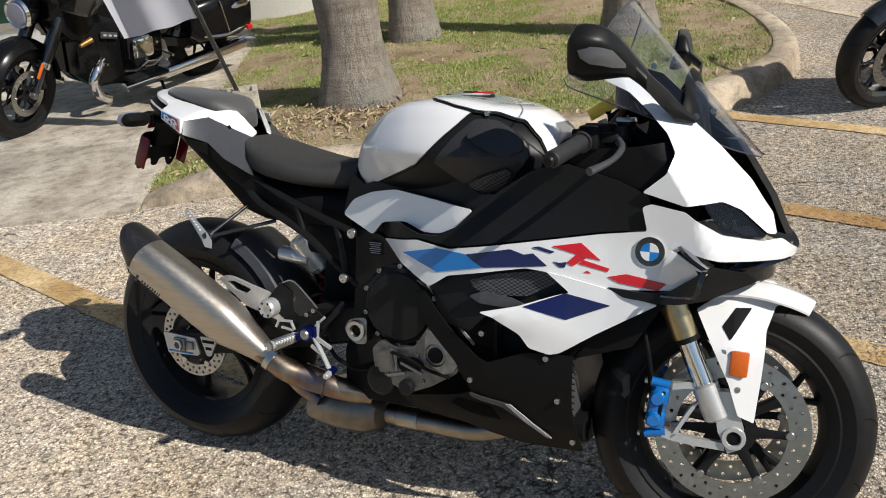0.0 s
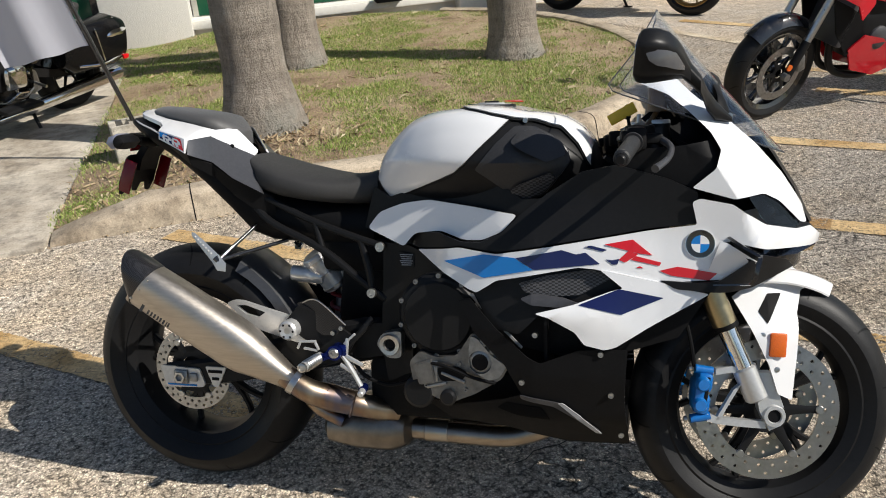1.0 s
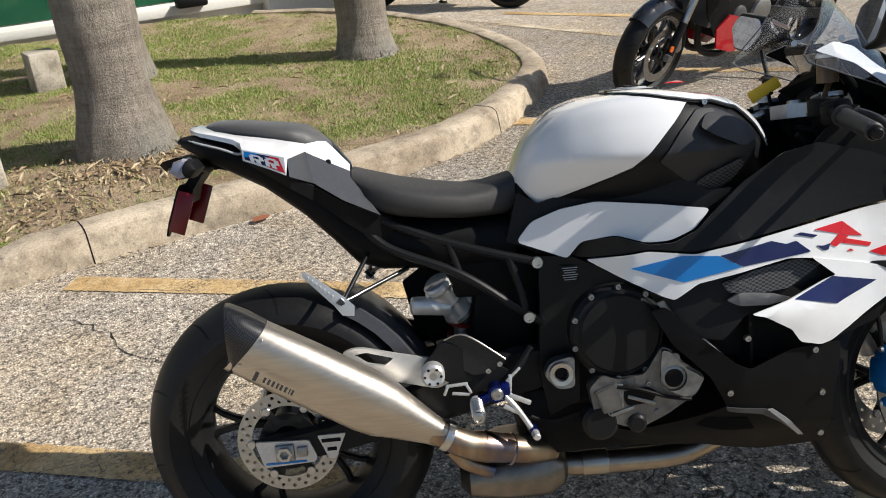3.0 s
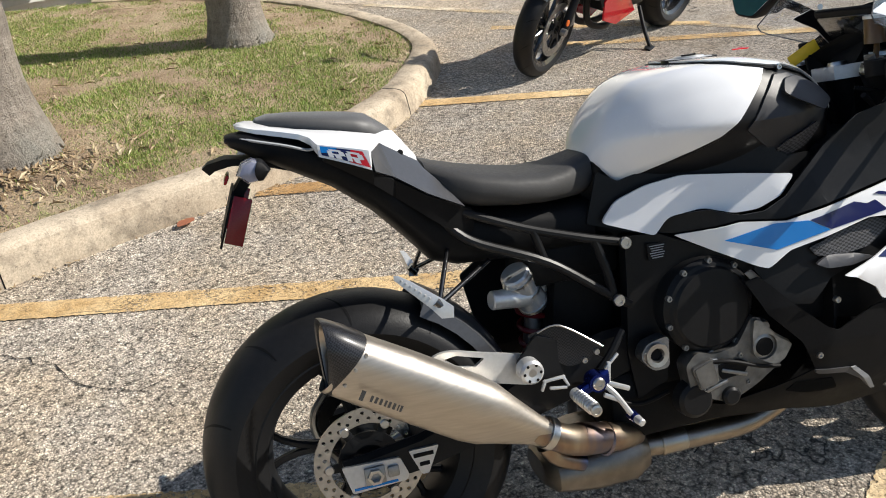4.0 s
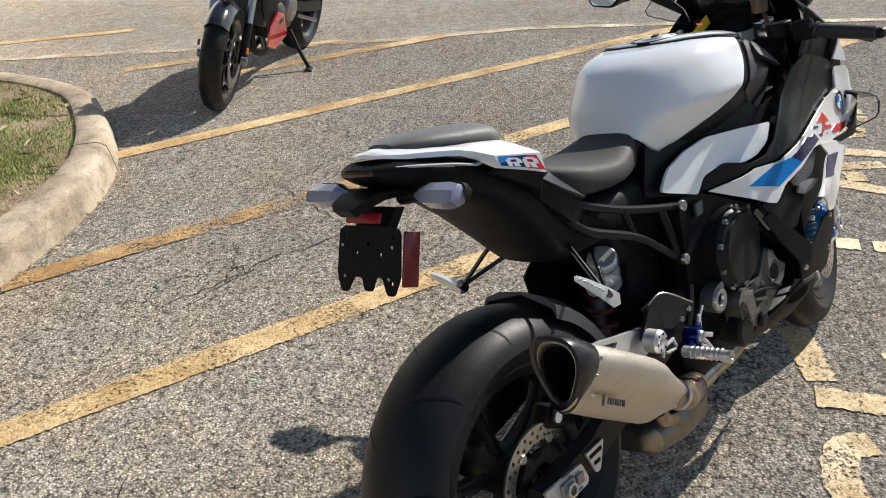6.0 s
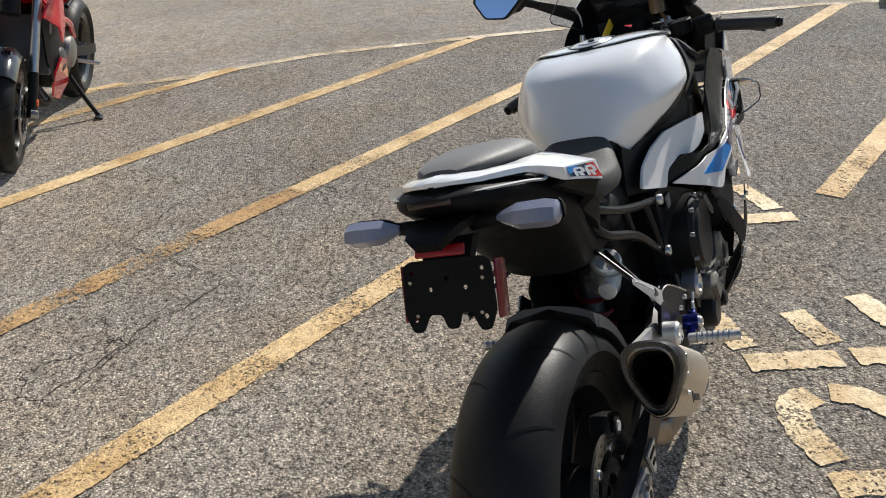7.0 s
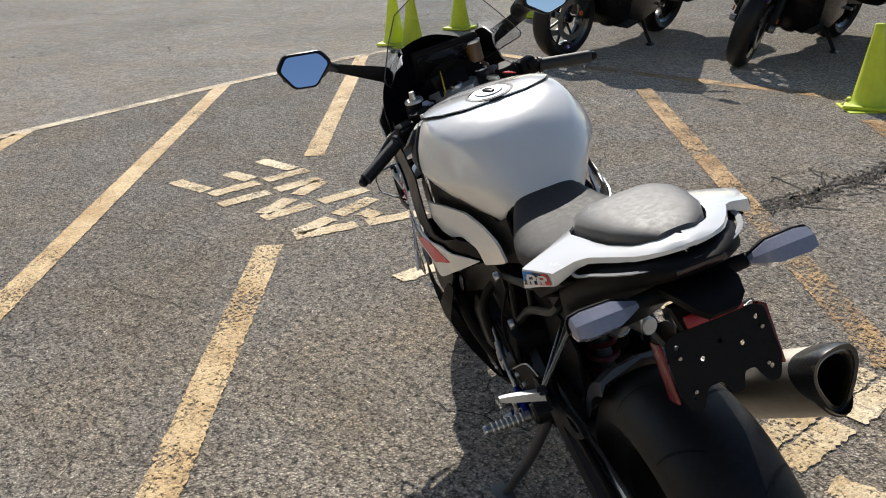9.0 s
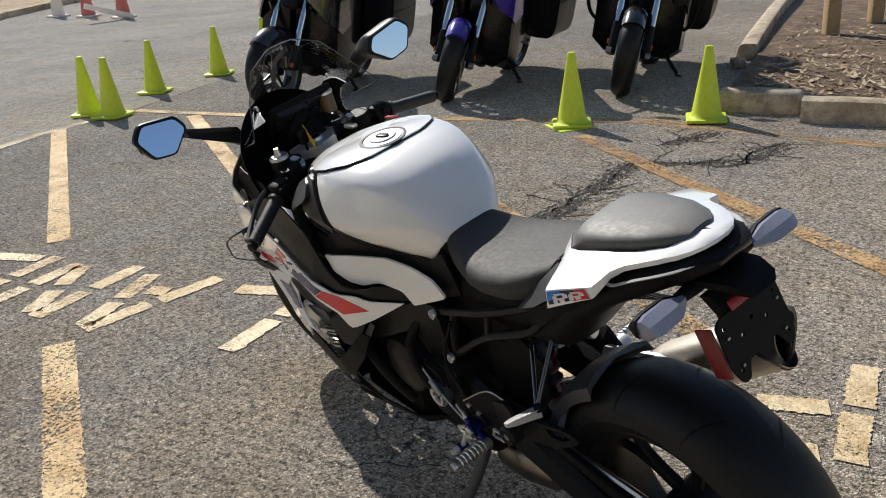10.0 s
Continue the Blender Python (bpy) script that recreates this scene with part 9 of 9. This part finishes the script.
            # Plain bar added for a small orange-brown piece of unknown use.
            part("copper_bar", bar((1.20, s * 0.215, 0.60), (1.30, s * 0.20, 0.57), 0.022, 0.014, 14, 0.006), BRONZE, ob, "small copper coloured bar")
            for k, (x, z) in enumerate(((0.70, 0.62), (0.80, 0.52), (0.94, 0.44), (0.62, 0.46), (0.74, 0.36), (1.10, 0.40), (0.50, 0.56))):
                part("bright_bolt", lathe([(0.0, s * 0.012), (0.010, s * 0.009), (0.014, 0.0), (0.0, 0.0)], 12, center=(x, s * 0.212, z)), CHROME, ob)
            part("lever_rod", tube([(0.66, s * 0.24, 0.34), (0.78, s * 0.27, 0.36), (0.90, s * 0.28, 0.33), (1.0, s * 0.27, 0.35)], 0.010, 8), CHROME, ob, "bright shift rod")
        part("windshield", moved(slab(rounded([(-0.20, 1.16), (0.20, 1.16), (0.24, 1.36), (0.14, 1.52), (-0.14, 1.52), (-0.24, 1.36)], 0.05), (), 0.004, "YZ", wb - 0.22), S), SCREEN, ob, "clear touring windshield")
    else:
        part("silencer", bar((0.42, -0.17, 0.30), (-0.02, -0.21, 0.46), 0.05, 0.052, 24, 0.008), SATIN if style != "red" else STEEL, ob, "short silencer")
    hx, hz = (wb - 0.10, 0.84) if cruiser else (wb - 0.22, 0.94)
    hl = part("headlight", moved(lathe([(0.0, 0.07), (0.07, 0.06), (0.092, 0.03), (0.09, -0.01), (0.06, -0.09), (0.0, -0.11)], 28, "X", (hx, 0, hz)), S), GLOSSBLACK, ob, "round black headlight")
    part("lens", moved(lathe([(0.0, 0.074), (0.068, 0.064), (0.08, 0.05)], 28, "X", (hx, 0, hz)), S), CLEARLENS, hl, "clear lens")
    if cruiser:
        part("headlight_ring", moved(lathe([(0.078, 0.052), (0.090, 0.060), (0.102, 0.040), (0.096, 0.020)], 32, "X", (hx, 0, hz)), S), CHROME, hl, "chrome headlight ring")
    part("stand", joined(tube([(0.56, 0.11, 0.27), (0.60, 0.20, 0.15), (0.62, 0.27, 0.065)], 0.013, 10), box((0.63, 0.275, 0.06), (0.09, 0.045, 0.012), 0.004, (-10, 0, 10))), SATIN, ob, "side stand on asphalt")
    if style in ("plain", "adventure"):
        part("screen", moved(slab(rounded([(-0.17, 1.02), (0.17, 1.02), (0.19, 1.20), (0.11, 1.34), (-0.11, 1.34), (-0.19, 1.20)], 0.04), (), 0.004, "YZ", 1.22), Matrix()), SCREEN, ob, "clear upright screen")
    part("radiator", box((1.08, 0, 0.56), (0.04, 0.28, 0.30), 0.01, (0, -18, 0)), BLACK if cruiser else DARKGREY, ob, "dark radiator")
    part("steering_head", bar((wb - 0.20, 0, 0.74), (wb - 0.30, 0, 0.96), 0.05), SATIN, ob)
    part("yoke", moved(box((wb - 0.27, 0, 0.90), (0.10, 0.26, 0.03), 0.01, (0, -25, 0)), S), SATIN, ob)
    return ob


def stood(front, heading, lean, wb=1.45):
    """The pose that puts the front wheel at that place of the ground."""
    d = Vector((math.cos(radians(heading)), math.sin(radians(heading)), 0))
    p = Vector((*front, 0)) - d * wb
    return pose(p.x, p.y, 0.0, -lean, 0, heading)


parked_bike("red and black naked motorcycle on its side stand", stood((2.34, 4.52), 186, 10), REDPAINT, GLOSSBLACK, "red", None, False, 8)
parked_bike("gloss black touring cruiser with chrome exhausts on concrete", stood((-2.80, 5.84), 236, 11, 1.60) @ Matrix.Diagonal((0.93, 1, 1, 1)), DEEPBLACK, FRAME, "cruiser", DEEPBLACK, False, 14)
parked_bike("dark motorcycle with bronze wheels on the drive lane", stood((3.60, 7.80), -53, 10), GLOSSBLACK, BRONZE, "plain", None, True, 6)
# Widened and raised so the shadows they cast run together.
parked_bike("black motorcycle parked beyond the cones", stood((3.64, -2.16), 97, 10) @ Matrix.Diagonal((1.06, 1.28, 1.12, 1)), GLOSSBLACK, GLOSSBLACK, "plain", None, True, -8)
parked_bike("violet and black motorcycle parked beyond the cones", stood((2.31, -2.73), 93, 10) @ Matrix.Diagonal((1.06, 1.28, 1.12, 1)), PURPLE, GLOSSBLACK, "plain", PURPLE, True, 14)
parked_bike("black adventure motorcycle with crash bars beyond the cones", stood((0.96, -3.13), 96, 9) @ Matrix.Diagonal((1.06, 1.28, 1.14, 1)), SATIN, GLOSSBLACK, "adventure", None, True, 5)
